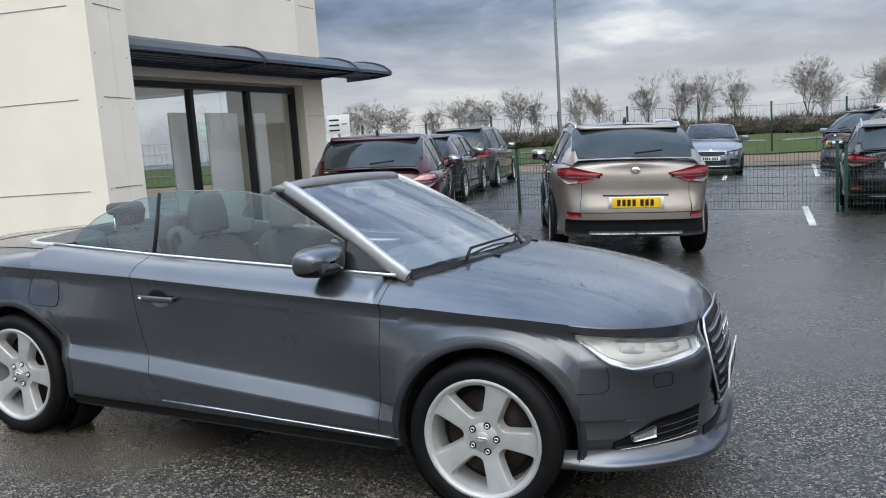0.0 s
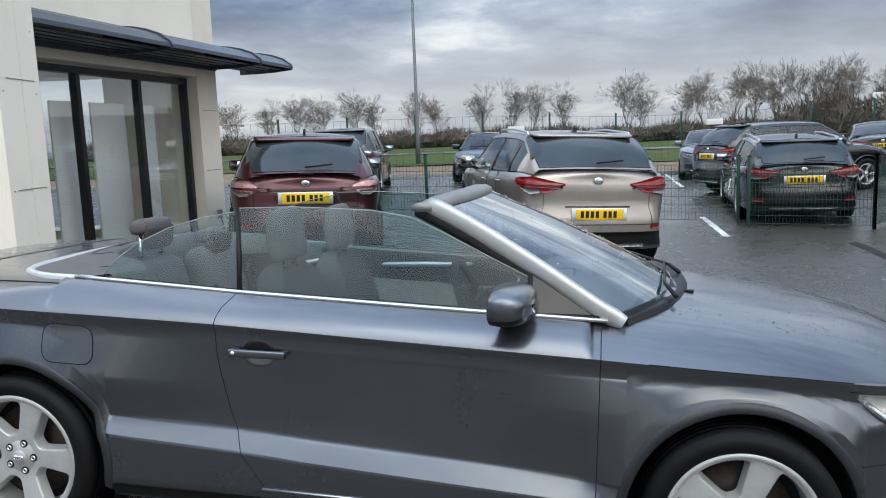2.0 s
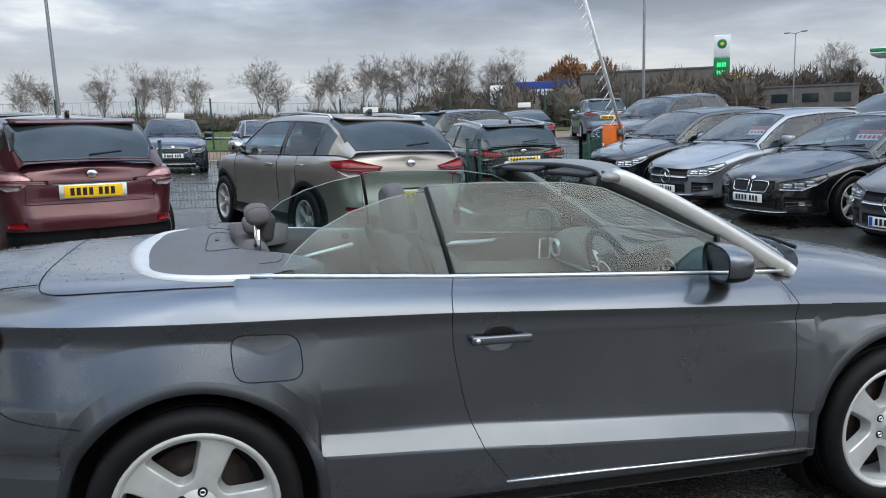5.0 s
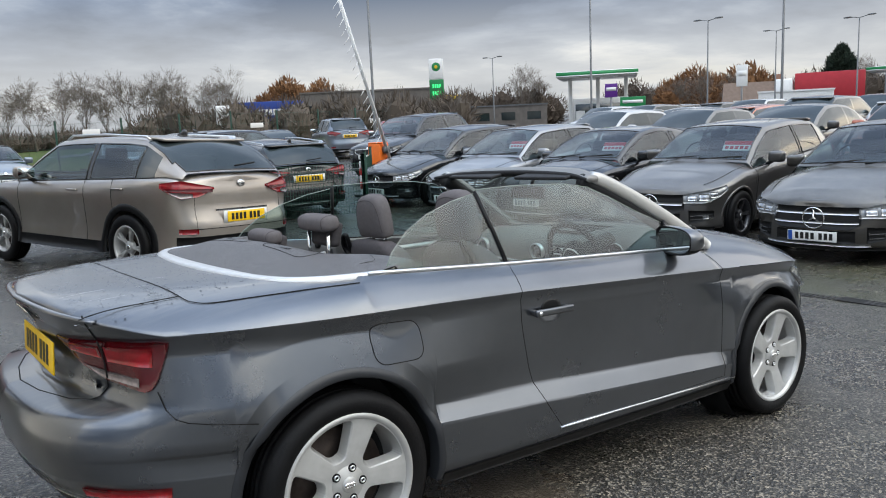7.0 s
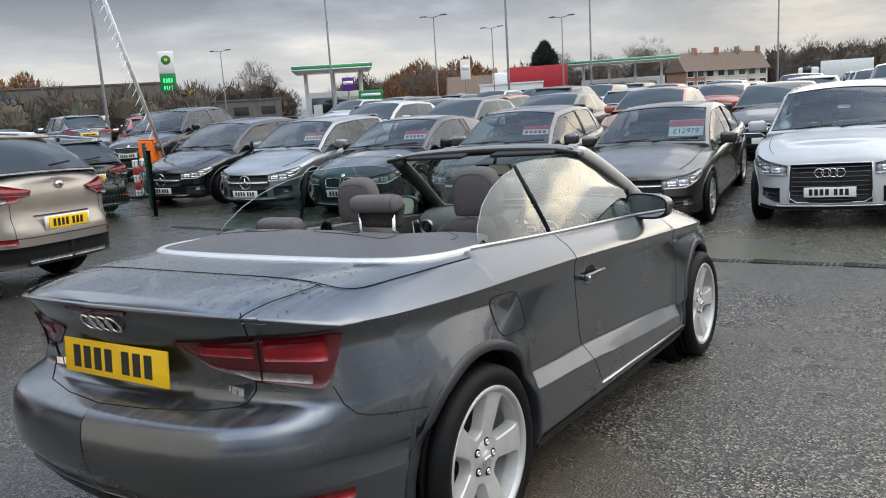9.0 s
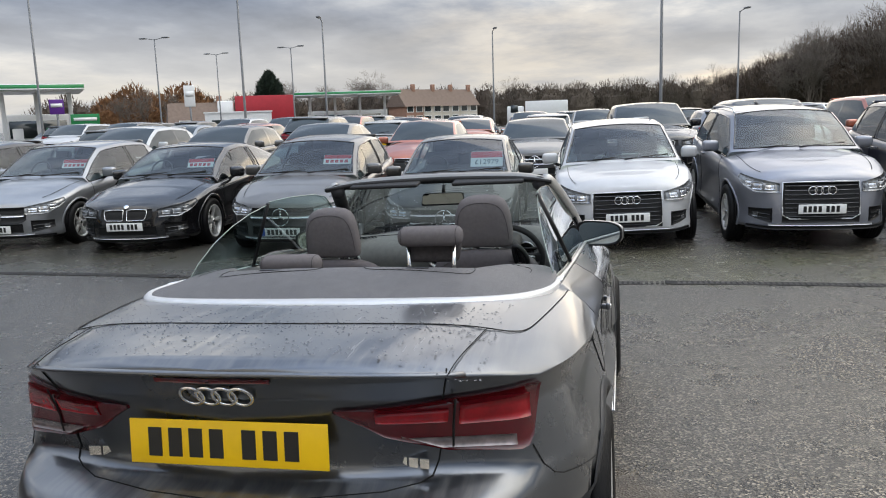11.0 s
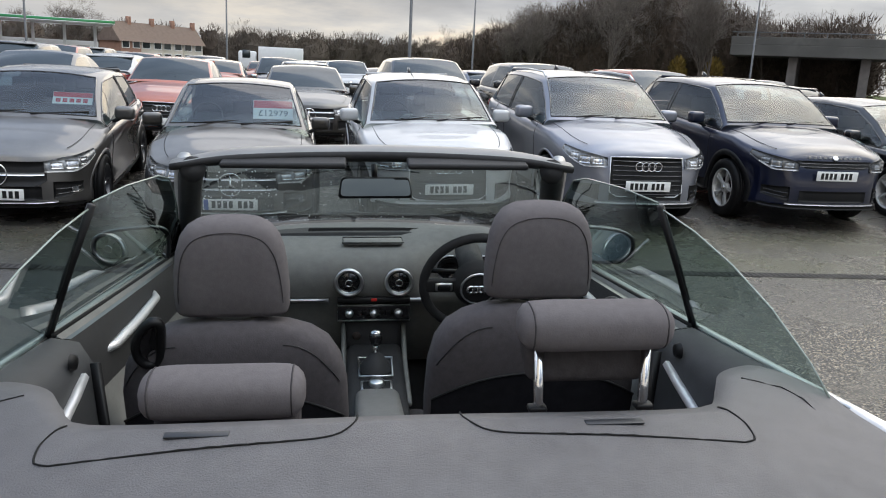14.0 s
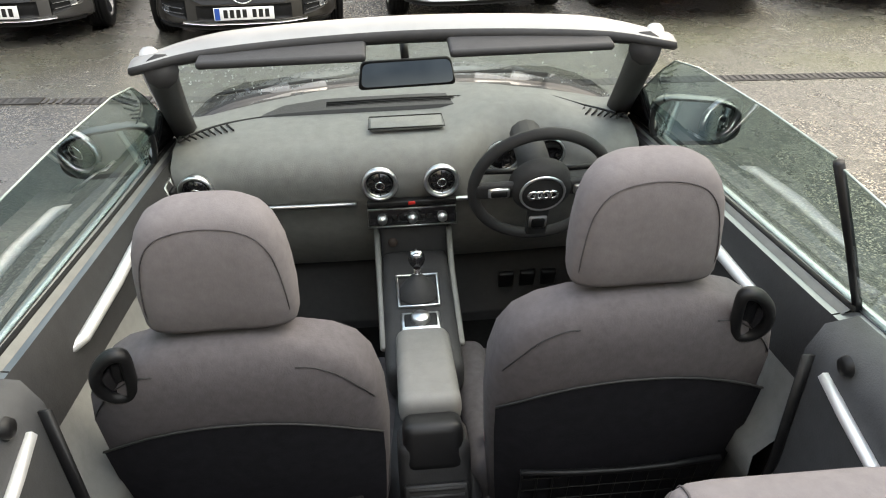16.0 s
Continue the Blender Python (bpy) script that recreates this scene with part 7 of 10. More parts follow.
    # door mirrors
    def mirror(s):
        mr = new("door_mirror")
        mr.parent = car_ob
        hv, m = [], 28
        for x, kw, kh in ((-0.045, 0.88, 0.84), (-0.051, 0.91, 0.88), (-0.056, 0.955, 0.95), (-0.052, 0.995, 0.99), (-0.02, 1.0, 1.0), (0.015, 0.95, 0.94), (0.038, 0.86, 0.83), (0.053, 0.70, 0.65), (0.061, 0.44, 0.40), (0.063, 0.12, 0.10)):
            for k in range(m):
                c, q = math.cos(2 * math.pi * k / m), math.sin(2 * math.pi * k / m)
                y = 0.124 * kw * math.copysign(abs(c) ** 0.62, c)
                z = 0.066 * kh * math.copysign(abs(q) ** 0.62, q) * (1 - (0.42 if q > 0 else 0.10) * (s * c * 0.5 + 0.5) + 0.14)
                hv.append(Vector((x, y, z)))
        hf = [(i * m + k, (i + 1) * m + k, (i + 1) * m + (k + 1) % m, i * m + (k + 1) % m) for i in range(9) for k in range(m)]
        hf += [tuple(9 * m + k for k in range(m))]
        me = mesh_from("housing", hv, hf)
        me.materials.append(GREY)
        me.materials.append(BLACK)
        me.polygons.foreach_set("use_smooth", [True] * len(me.polygons))
        me.polygons.foreach_set("material_index", [1 if q.center.z < -0.034 or q.center.x < -0.048 else 0 for q in me.polygons])
        h = part("housing", me, GREY, mr, "grey shell over a black lower half")
        h.matrix_basis = pose(0.555, s * 0.808, 0.990, 0, 0, 13 * s)
        part("mirror_glass", ([Vector((-0.047, p.y, p.z)) for p in hv[:m]] + [Vector((-0.041, p.y, p.z)) for p in hv[:m]], [tuple(range(m)), tuple(range(2 * m - 1, m - 1, -1))] + [(k, m + k, m + (k + 1) % m, (k + 1) % m) for k in range(m)]), MIRROR, h, smooth=False)
        part("arm", tube([(0.57, s * 0.70, 0.90), (0.565, s * 0.735, 0.922), (0.56, s * 0.775, 0.95)], [0.042, 0.034, 0.030], 10, flat=0.7), BLACK, mr)
    both(mirror)

    # headlamps
    def lamp(s):
        a0, a1 = 0.425, 1.02
        hl = part("headlamp", strip_between(HS, a0, a1, curve_of([(a0, 0.655), (0.50, 0.630), (0.66, 0.612), (0.80, 0.605), (0.90, 0.635), (1.02, 0.725)]), curve_of([(a0, 0.695), (0.6, 0.705), (0.8, 0.722), (1.02, 0.742)]), 0.006, n=24, m=7, sign=s, bulge=0.010), LAMP_GREY, car_ob, "headlamp with bright reflectors")
        part("daylight_strip", strip_between(HS, a0 + 0.01, a1 - 0.03, curve_of([(a0, 0.658), (0.50, 0.634), (0.66, 0.616), (0.80, 0.609), (0.90, 0.640), (1.02, 0.728)]), curve_of([(a0, 0.690), (0.50, 0.660), (0.66, 0.640), (0.80, 0.632), (0.90, 0.664), (1.02, 0.737)]), 0.017, n=24, m=4, sign=s), CLEAR_LENS, hl, "white light guide")
        part("inner_light_guide", strip_between(HS, a0 + 0.025, a0 + 0.075, curve_of([(a0, 0.662), (0.50, 0.640)]), curve_of([(a0, 0.690), (0.50, 0.699)]), 0.017, n=5, m=5, sign=s, rim=0.003), CLEAR_LENS, hl, "white light guide")
        part("reflector", strip_between(HS, 0.55, 0.68, curve_of([(0.55, 0.655), (0.68, 0.648)]), curve_of([(0.55, 0.694), (0.68, 0.702)]), 0.009, n=10, m=7, sign=s, bulge=0.012, rim=0.002), LAMP_GREY, hl)
        part("outer_reflector", strip_between(HS, 0.72, 0.86, curve_of([(0.72, 0.650), (0.86, 0.664)]), curve_of([(0.72, 0.706), (0.86, 0.718)]), 0.009, n=10, m=7, sign=s, bulge=0.014, rim=0.002), LAMP_GREY, hl)
        part("lens", strip_between(HS, a0, a1, curve_of([(a0, 0.655), (0.50, 0.630), (0.66, 0.612), (0.80, 0.605), (0.90, 0.635), (1.02, 0.725)]), curve_of([(a0, 0.695), (0.6, 0.705), (0.8, 0.722), (1.02, 0.742)]), 0.030, n=24, m=7, sign=s, rim=0.03), LAMP_GLASS, hl)
        # bumper intake with fog lamp
        f0, f1 = 0.47, 0.87
        it = part("side_intake", strip_between(HS, f0, f1, curve_of([(f0, 0.325), (f1, 0.292)]), curve_of([(f0, 0.432), (0.70, 0.395), (f1, 0.322)]), 0.004, n=14, m=5, sign=s), BLACK, car_ob, "black bumper intake")
        for k in range(3):
            z = 0.340 + 0.026 * k
            part("slat", strip_between(HS, f0 + 0.01, f1 - 0.08 - 0.05 * k, curve_of([(f0, z), (f1, z - 0.040)]), curve_of([(f0, z + 0.007), (f1, z - 0.034)]), 0.016, n=10, m=3, sign=s), GLOSS, it)
        part("fog_lamp", strip_between(HS, 0.70, 0.80, curve_of([(0.70, 0.338), (0.80, 0.326)]), curve_of([(0.70, 0.380), (0.80, 0.350)]), 0.020, n=8, m=4, sign=s), LAMP_IN, it, "clear fog lamp")
        part("intake_strip", strip_between(HS, f0 + 0.02, f1 - 0.02, curve_of([(f0, 0.322), (f1, 0.290)]), curve_of([(f0, 0.330), (f1, 0.297)]), 0.014, n=14, m=3, sign=s), SATIN, it, "bright lower strip")
        part("washer_cover", tube([Vector((q.x, s * q.y, q.z)) for q in (HS.skin(a, z, 0.002) for a, z in ((0.61, 0.535), (0.61, 0.572), (0.62, 0.58), (0.69, 0.58), (0.70, 0.572), (0.70, 0.535), (0.69, 0.528), (0.62, 0.528)))], 0.0016, 4, closed=True), RUBBER, made["front_bumper"], "fine outline of the washer cover")
    both(lamp)
    # grille
    gw = 0.335
    zt, zb = 0.742, 0.36
    gr = part("grille", strip_between(HS, -gw, gw, curve_of([(-gw, 0.47), (-gw * 0.72, zb), (gw * 0.72, zb), (gw, 0.47)]), curve_of([(-gw, 0.705), (-gw * 0.9, zt), (gw * 0.9, zt), (gw, 0.705)]), 0.006, n=23, m=9), BLACK, car_ob, "black single-frame grille")
    for k in range(8):
        z = 0.40 + 0.042 * k
        part("grille_bar", strip_between(HS, -gw * 0.96, gw * 0.96, lambda a: z - 0.006, lambda a: z + 0.006, 0.020, n=17, m=3), SATIN, gr)
    fp = []
    for a, z in [(-gw, 0.47), (-gw * 0.72, zb), (0, zb - 0.004), (gw * 0.72, zb), (gw, 0.47), (gw, 0.705), (gw * 0.9, zt), (0, zt + 0.004), (-gw * 0.9, zt), (-gw, 0.705)]:
        q = HS.skin(abs(a), z, 0.012)
        fp.append((q.x, math.copysign(q.y, a), q.z))
    part("grille_frame", tube(fp, 0.006, 8, closed=True), SATIN, gr)
    rings_badge(gr, pose(HS.skin(0, 0.655, 0.035).x, 0, 0.655), 0.044, 0.066)
    plate(car_ob, pose(HS.skin(0, 0.50, 0.03).x, 0, 0.50), False)
    # painted lip: a shelf that runs out below the intakes and turns down
    lip_v = []
    for a in np.linspace(-1.10, 1.10, 45):
        k = min(1.0, (1.10 - abs(a)) / 0.22)
        for z, off in ((0.292, 0.001), (0.268, 0.012), (0.246, 0.026), (0.238, 0.030), (0.220, 0.028), (0.204, 0.014), (0.200, -0.04)):
            q = HS.skin(abs(a), z, 0.001 + (off - 0.001) * k)
            lip_v.append(Vector((q.x, math.copysign(q.y, a), z)))
    part("front_splitter", (lip_v, grid_faces(45, 7)), GREY, made["front_bumper"])
    part("lower_intake", strip_between(HS, -0.42, 0.42, lambda a: 0.255, lambda a: 0.325, 0.004, n=17, m=4), BLACK, made["front_bumper"])

    # tail lamps, seen as one wedge across the boot seam
    Ls = HS.length

    def tail(s):
        a0, a1 = HS.arc_of_x(-1.845), Ls - 0.285
        bt = [(a0, 0.850), (a0 + 0.012, 0.812), (a0 + 0.035, 0.750), (a0 + 0.055, 0.722), (a0 + 0.075, 0.714), (a0 + 0.28, 0.728), (a1 - 0.12, 0.772), (a1, 0.838)]
        tp = [(a0, 0.862), (a0 + 0.04, 0.868), (a0 + 0.28, 0.862), (a1 - 0.15, 0.853), (a1, 0.846)]
        tl = part("tail_lamp", strip_between(HS, a0, a1, curve_of(bt), curve_of(tp), 0.010, n=30, m=7, sign=s, bulge=0.006), RED_DEEP, car_ob, "dark red wedge-shaped tail lamp")
        part("light_strip", strip_between(HS, a0 + 0.05, Ls - 0.615, curve_of([(a0, 0.790), (a1, 0.800)]), curve_of([(a0, 0.848), (a1, 0.838)]), 0.017, n=14, m=4, sign=s, bulge=0.004), RED_LENS, tl)
        part("lower_strip", strip_between(HS, Ls - 0.585, a1 - 0.10, curve_of([(a0, 0.79), (a1, 0.815)]), curve_of([(a0, 0.838), (a1, 0.838)]), 0.017, n=14, m=4, sign=s, bulge=0.003), RED_LENS, tl)
        part("reversing_lens", strip_between(HS, a0 + 0.10, a1 - 0.17, curve_of([(a0 + 0.10, 0.730), (a0 + 0.30, 0.738), (a1 - 0.17, 0.775)]), curve_of([(a0, 0.752), (a1, 0.778)]), 0.017, n=20, m=3, sign=s), TAIL_CLEAR, tl, "clear reversing lens")
        part("lamp_gap", tube([HS.skin(Ls - 0.60, z, 0.018) * 1 if s > 0 else Vector((HS.skin(Ls - 0.60, z, 0.018).x, -HS.skin(Ls - 0.60, z, 0.018).y, z)) for z in np.linspace(0.74, 0.862, 6)], 0.003, 4), RUBBER, tl)
        part("reflector", strip_between(HS, Ls - 0.86, Ls - 0.58, lambda a: 0.395, lambda a: 0.425, 0.004, n=10, m=3, sign=s), RED_LENS, made["rear_bumper"])
        part("bumper_chrome", strip_between(HS, Ls - 0.62, Ls, lambda a: 0.375, lambda a: 0.383, 0.006, n=14, m=3, sign=s), SATIN, made["rear_bumper"])
    both(tail)
    part("rear_diffuser", join(strip_between(HS, Ls - 0.78, Ls, lambda a: 0.285, lambda a: 0.362, 0.003, n=16, m=4), strip_between(HS, Ls - 0.78, Ls, lambda a: 0.285, lambda a: 0.362, 0.003, n=16, m=4, sign=-1)), BLACK, made["rear_bumper"])
    q = HS.skin(Ls, 0.755, 0.0)
    plate(made["boot_lid"], pose(q.x - 0.026, 0, 0.762, 0, -3, 180), True)
    q = HS.skin(Ls, 0.885, 0.0)
    rings_badge(made["boot_lid"], pose(q.x - 0.008, 0, 0.888, 0, -33, 0), 0.0285, 0.0415)
    for y, w in ((-0.44, 0.085), (0.40, 0.075)):
        b = ([], [])
        k = 3 if w > 0.08 else 2
        for i in range(k):
            add_box(b, (-0.004, (i - k / 2) * w / k + 0.003, -0.012), (0.0, (i - k / 2) * w / k + w / k - 0.003, 0.012))
        qq = HS.skin(Ls - abs(y) - 0.03, 0.70, 0.0)
        part("model_badge", b, CHROME, made["boot_lid"], "chrome badge bars", smooth=False).matrix_basis = pose(qq.x - 0.004, y, 0.703, 0, 0, -8 if y < 0 else 8)
    part("brake_light_bar", join(strip_between(HS, Ls - 0.15, Ls, lambda a: 0.925, lambda a: 0.937, 0.005, n=6, m=3), strip_between(HS, Ls - 0.15, Ls, lambda a: 0.925, lambda a: 0.937, 0.005, n=6, m=3, sign=-1)), RED_DEEP, made["boot_lid"], "dark red high brake light")
    # lip along the boot edge
    lip = []
    for a in np.linspace(Ls - 0.62, Ls, 20):
        e = HS.edge(HS.at(a)[0][0])
        t = HS.skin(a, e)
        lip.append((t.x - 0.004, t.y, t.z + 0.004))
    lip = lip + [(x, -y, z) for x, y, z in lip[::-1][1:]]
    part("boot_lip", tube(lip, 0.012, 8, flat=0.6), GREY, made["boot_lid"])

    # tonneau: soft cover and its silver frame on the deck
    outer = smooth_curve([(-1.05, -0.728), (-1.20, -0.722), (-1.31, -0.695), (-1.41, -0.625), (-1.475, -0.48), (-1.51, -0.24), (-1.522, 0), (-1.51, 0.24), (-1.475, 0.48), (-1.41, 0.625), (-1.31, 0.695), (-1.20, 0.722), (-1.05, 0.728)], 61)
    fv = []
    for i, (x, y) in enumerate(outer):
        u = abs(y) / 0.72
        t = Vector((x, y))
        d = (Vector((-1.02, y * 0.62)) - t).normalized()
        wd = interp(u, [0.0, 0.5, 0.75, 0.9, 1.0], [0.068, 0.062, 0.044, 0.032, 0.022])
        zb = max(deck_z(min(x, OPEN_X0 - 0.02), y), 0.985 if u < 0.8 else interp(x, BELT_X, BELT_Z))
        z = 0.992 + 0.004 * (1 - u)
        for k, dz in ((0.0, -0.022), (0.0, 0.002), (0.35, 0.010), (0.8, 0.010), (1.0, 0.004)):
            p = t + d * wd * k
            fv.append(Vector((p.x, p.y, z + dz)))
    part("deck_frame", (fv, grid_faces(61, 5)), FRAME_SILVER, car_ob, "satin silver frame round the soft cover")
    cover = []
    front = smooth_curve([(-0.98, -0.700), (-0.88, -0.655), (-0.90, -0.60), (-0.97, -0.525), (-1.06, -0.475), (-1.135, -0.42), (-1.163, -0.25), (-1.163, 0), (-1.163, 0.25), (-1.135, 0.42), (-1.06, 0.475), (-0.97, 0.525), (-0.90, 0.60), (-0.88, 0.655), (-0.98, 0.700)], 61)
    for i in range(61):
        b = Vector((fv[i * 5 + 4].x, fv[i * 5 + 4].y))
        fpt = Vector(front[i])
        for k in range(9):
            u = k / 8
            p = b.lerp(fpt, u)
            z = 0.999 + 0.066 * math.sin(math.pi / 2 * u) * max(0.0, 1 - (abs(p.y) / 0.74) ** 3)
            if k == 8:
                z -= 0.007
            cover.append(Vector((p.x, p.y, z)))
        p = fpt
        cover.append(Vector((p.x + 0.004, p.y * 0.995, 0.93)))
    tc = part("soft_cover", (cover, grid_faces(61, 10)), TONNEAU, car_ob, "dark grey soft roof cover")

    def cover_z(x, y):
        near = sorted(((p.x - x) ** 2 + (p.y - y) ** 2 + 1e-7, p.z) for p in cover if p.z > 0.96)[:4]
        return sum(z / d for d, z in near) / sum(1 / d for d, z in near)
    flap_line = smooth_curve([(-1.160, 0.068), (-1.185, 0.070), (-1.208, 0.078), (-1.228, 0.098), (-1.237, 0.14), (-1.244, 0.26), (-1.250, 0.40), (-1.248, 0.430), (-1.238, 0.445), (-1.21, 0.452), (-1.18, 0.452), (-1.142, 0.440)], 48)
    belt_line = smooth_curve([(-1.000, 0.548), (-1.010, 0.590), (-1.022, 0.613), (-1.050, 0.622), (-1.095, 0.620)], 30)
    for s in (1, -1):
        part("cover_seam", tube([(x, s * y, cover_z(x, y) + 0.0006) for x, y in flap_line], 0.0015, 4), RUBBER, tc)
        part("cover_seam", tube([(x, s * y, cover_z(x, y) + 0.0006) for x, y in belt_line], 0.0011, 4), RUBBER, tc)
        tg = part("cover_tag", box_bm(0.013, 0.078, 0.003, bevel=0.001), ARCH_GREY, tc, "small dark tag")
        tg.matrix_basis = pose(-1.212, s * 0.264, cover_z(-1.212, 0.264) + 0.001, 0, -6, 0)
    # washer jets, bonnet creases
    for s in (1, -1):
        part("washer_jet", box_bm(0.03, 0.022, 0.010, (1.17, s * 0.30, deck_z(1.17, 0.30) + 0.003), bevel=0.003), BLACK, made["bonnet"])
    rnd = random.Random(9)
    drops = ([], [])
    for i in range(3400):
        if i < 1500:
            x, y = rnd.uniform(1.0, 1.95), rnd.uniform(-0.6, 0.6)
        else:
            x, y = rnd.uniform(-2.05, -1.46), rnd.uniform(-0.62, 0.62)
            if rnd.random() < 0.3:
                x = -1.78 + rnd.uniform(-0.03, 0.05)
        z = deck_z(x, y)
        s = 0.0012 + 0.0028 * rnd.random() ** 2
        n = len(drops[0])
        drops[0].extend([(x - s, y, z), (x, y - s, z), (x + s, y, z), (x, y + s * 1.3, z), (x, y, z + s * 0.55)])
        drops[1].extend([(n, n + 1, n + 4), (n + 1, n + 2, n + 4), (n + 2, n + 3, n + 4), (n + 3, n, n + 4)])
    part("rain_wetting", drops, mat("water_drop", (0.05, 0.052, 0.055), rough=0.05, coat=1.0), car_ob, "rain drops on bonnet and boot")


def hero():
    car_ob = thing("convertible_car", "grey metallic two-door convertible with its roof folded", "car", TILT)
    made = hero_body(car_ob)
    hero_outside(car_ob, made)
    hero_screen(car_ob)
    hero_cabin(car_ob)


hero()


# ---- setting ----
def asphalt():
    m = bpy.data.materials.new("wet_asphalt")
    m.use_nodes = True
    t = m.node_tree
    b = t.nodes["Principled BSDF"]
    co = t.nodes.new("ShaderNodeTexCoord")
    v = co.outputs["Object"]
    n1 = nd(t, "ShaderNodeTexVoronoi", Scale=105.0)
    n2 = nd(t, "ShaderNodeTexNoise", Scale=0.35, Detail=6.0, Roughness=0.6)
    n3 = nd(t, "ShaderNodeTexNoise", Scale=3.0, Detail=8.0, Roughness=0.7)
    n4 = nd(t, "ShaderNodeTexNoise", Scale=0.9, Detail=5.0, Roughness=0.6)
    for n in (n1, n2, n3, n4):
        t.links.new(v, n.inputs["Vector"])
    sep = t.nodes.new("ShaderNodeSeparateXYZ")
    t.links.new(n1.outputs["Color"], sep.inputs[0])
    stone = ramp(t, sep.outputs[0], [(0.0, (0.006, 0.0057, 0.0053)), (0.38, (0.026, 0.024, 0.021)), (0.74, (0.092, 0.082, 0.069)), (1.0, (0.40, 0.355, 0.29))])
    big = ramp(t, n2.outputs[0], [(0.35, 0.0), (0.65, 1.0)])
    col = mixc(t, mathn(t, "MULTIPLY", big, 0.30), stone, (0.036, 0.036, 0.035))
    moss = ramp(t, n4.outputs[0], [(0.52, 0.0), (0.70, 1.0)])
    col = mixc(t, mathn(t, "MULTIPLY", moss, 0.15), col, (0.050, 0.054, 0.028))
    # green film along the drain, and dry brown patches where a car has stood
    sp = t.nodes.new("ShaderNodeSeparateXYZ")
    t.links.new(v, sp.inputs[0])
    green = ramp(t, mathn(t, "DIVIDE", sp.outputs[0], 10.0), [(0.40, 0.0), (0.455, 1.0), (0.55, 0.8), (0.66, 0.0)])
    green = mathn(t, "MULTIPLY", green, ramp(t, n4.outputs[0], [(0.35, 0.25), (0.6, 1.0)]))
    col = mixc(t, mathn(t, "MULTIPLY", green, 0.58), col, (0.072, 0.074, 0.028))
    far = t.nodes.new("ShaderNodeVectorMath")
    far.operation = "DISTANCE"
    t.links.new(v, far.inputs[0])
    far.inputs[1].default_value = (-0.85, -0.72, 0.0)
    spot = mathn(t, "ADD", far.outputs["Value"], mathn(t, "MULTIPLY", n3.outputs[0], 1.1))
    patch_mask = ramp(t, mathn(t, "DIVIDE", spot, 2.0), [(0.52, 1.0), (0.58, 0.0)])
    col = mixc(t, mathn(t, "MULTIPLY", patch_mask, 0.7), col, (0.075, 0.060, 0.045))
    # a slightly paler, warmer area beside the bay, and coarse pale chips
    pale_from = t.nodes.new("ShaderNodeVectorMath")
    pale_from.operation = "DISTANCE"
    t.links.new(v, pale_from.inputs[0])
    pale_from.inputs[1].default_value = (0.6, -3.9, 0.0)
    area = ramp(t, mathn(t, "DIVIDE", mathn(t, "ADD", pale_from.outputs["Value"], mathn(t, "MULTIPLY", n4.outputs[0], 2.2)), 10.0), [(0.30, 1.0), (0.50, 0.0)])
    col = mixc(t, area, col, (1.08, 1.04, 0.96), "MULTIPLY")
    n5 = nd(t, "ShaderNodeTexVoronoi", Scale=52.0)
    t.links.new(v, n5.inputs["Vector"])
    sp5 = t.nodes.new("ShaderNodeSeparateXYZ")
    t.links.new(n5.outputs["Color"], sp5.inputs[0])
    chip = mathn(t, "MULTIPLY", ramp(t, sp5.outputs[1], [(0.86, 0.0), (0.90, 1.0)]), ramp(t, n5.outputs["Distance"], [(0.25, 1.0), (0.40, 0.0)]))
    col = mixc(t, mathn(t, "MULTIPLY", chip, 0.38), col, (0.42, 0.38, 0.32))
    pit = mathn(t, "MULTIPLY", ramp(t, sp5.outputs[2], [(0.80, 0.0), (0.84, 1.0)]), ramp(t, n5.outputs["Distance"], [(0.25, 1.0), (0.40, 0.0)]))
    col = mixc(t, mathn(t, "MULTIPLY", pit, 0.5), col, (0.012, 0.012, 0.012))
    # the bays beyond the car are of a finer, closer mix
    fine = ramp(t, mathn(t, "DIVIDE", sp.outputs[1], 10.0), [(0.06, 0.0), (0.22, 1.0)])
    col = mixc(t, mathn(t, "MULTIPLY", fine, 0.62), col, (0.040, 0.039, 0.037))
    t.links.new(col, b.inputs["Base Color"])
    wet = mathn(t, "ADD", mathn(t, "MULTIPLY", n2.outputs[0], 0.6), mathn(t, "MULTIPLY", n3.outputs[0], 0.4))
    t.links.new(ramp(t, wet, [(0.35, 0.15), (0.6, 0.34)]), b.inputs["Roughness"])
    b.inputs["Specular IOR Level"].default_value = 0.5
    bp = nd(t, "ShaderNodeBump", Strength=0.5, Distance=0.010)
    t.links.new(n1.outputs["Distance"], bp.inputs["Height"])
    t.links.new(mathn(t, "SUBTRACT", 0.55, mathn(t, "MULTIPLY", fine, 0.36)), bp.inputs["Strength"])
    t.links.new(bp.outputs[0], b.inputs["Normal"])
    return m


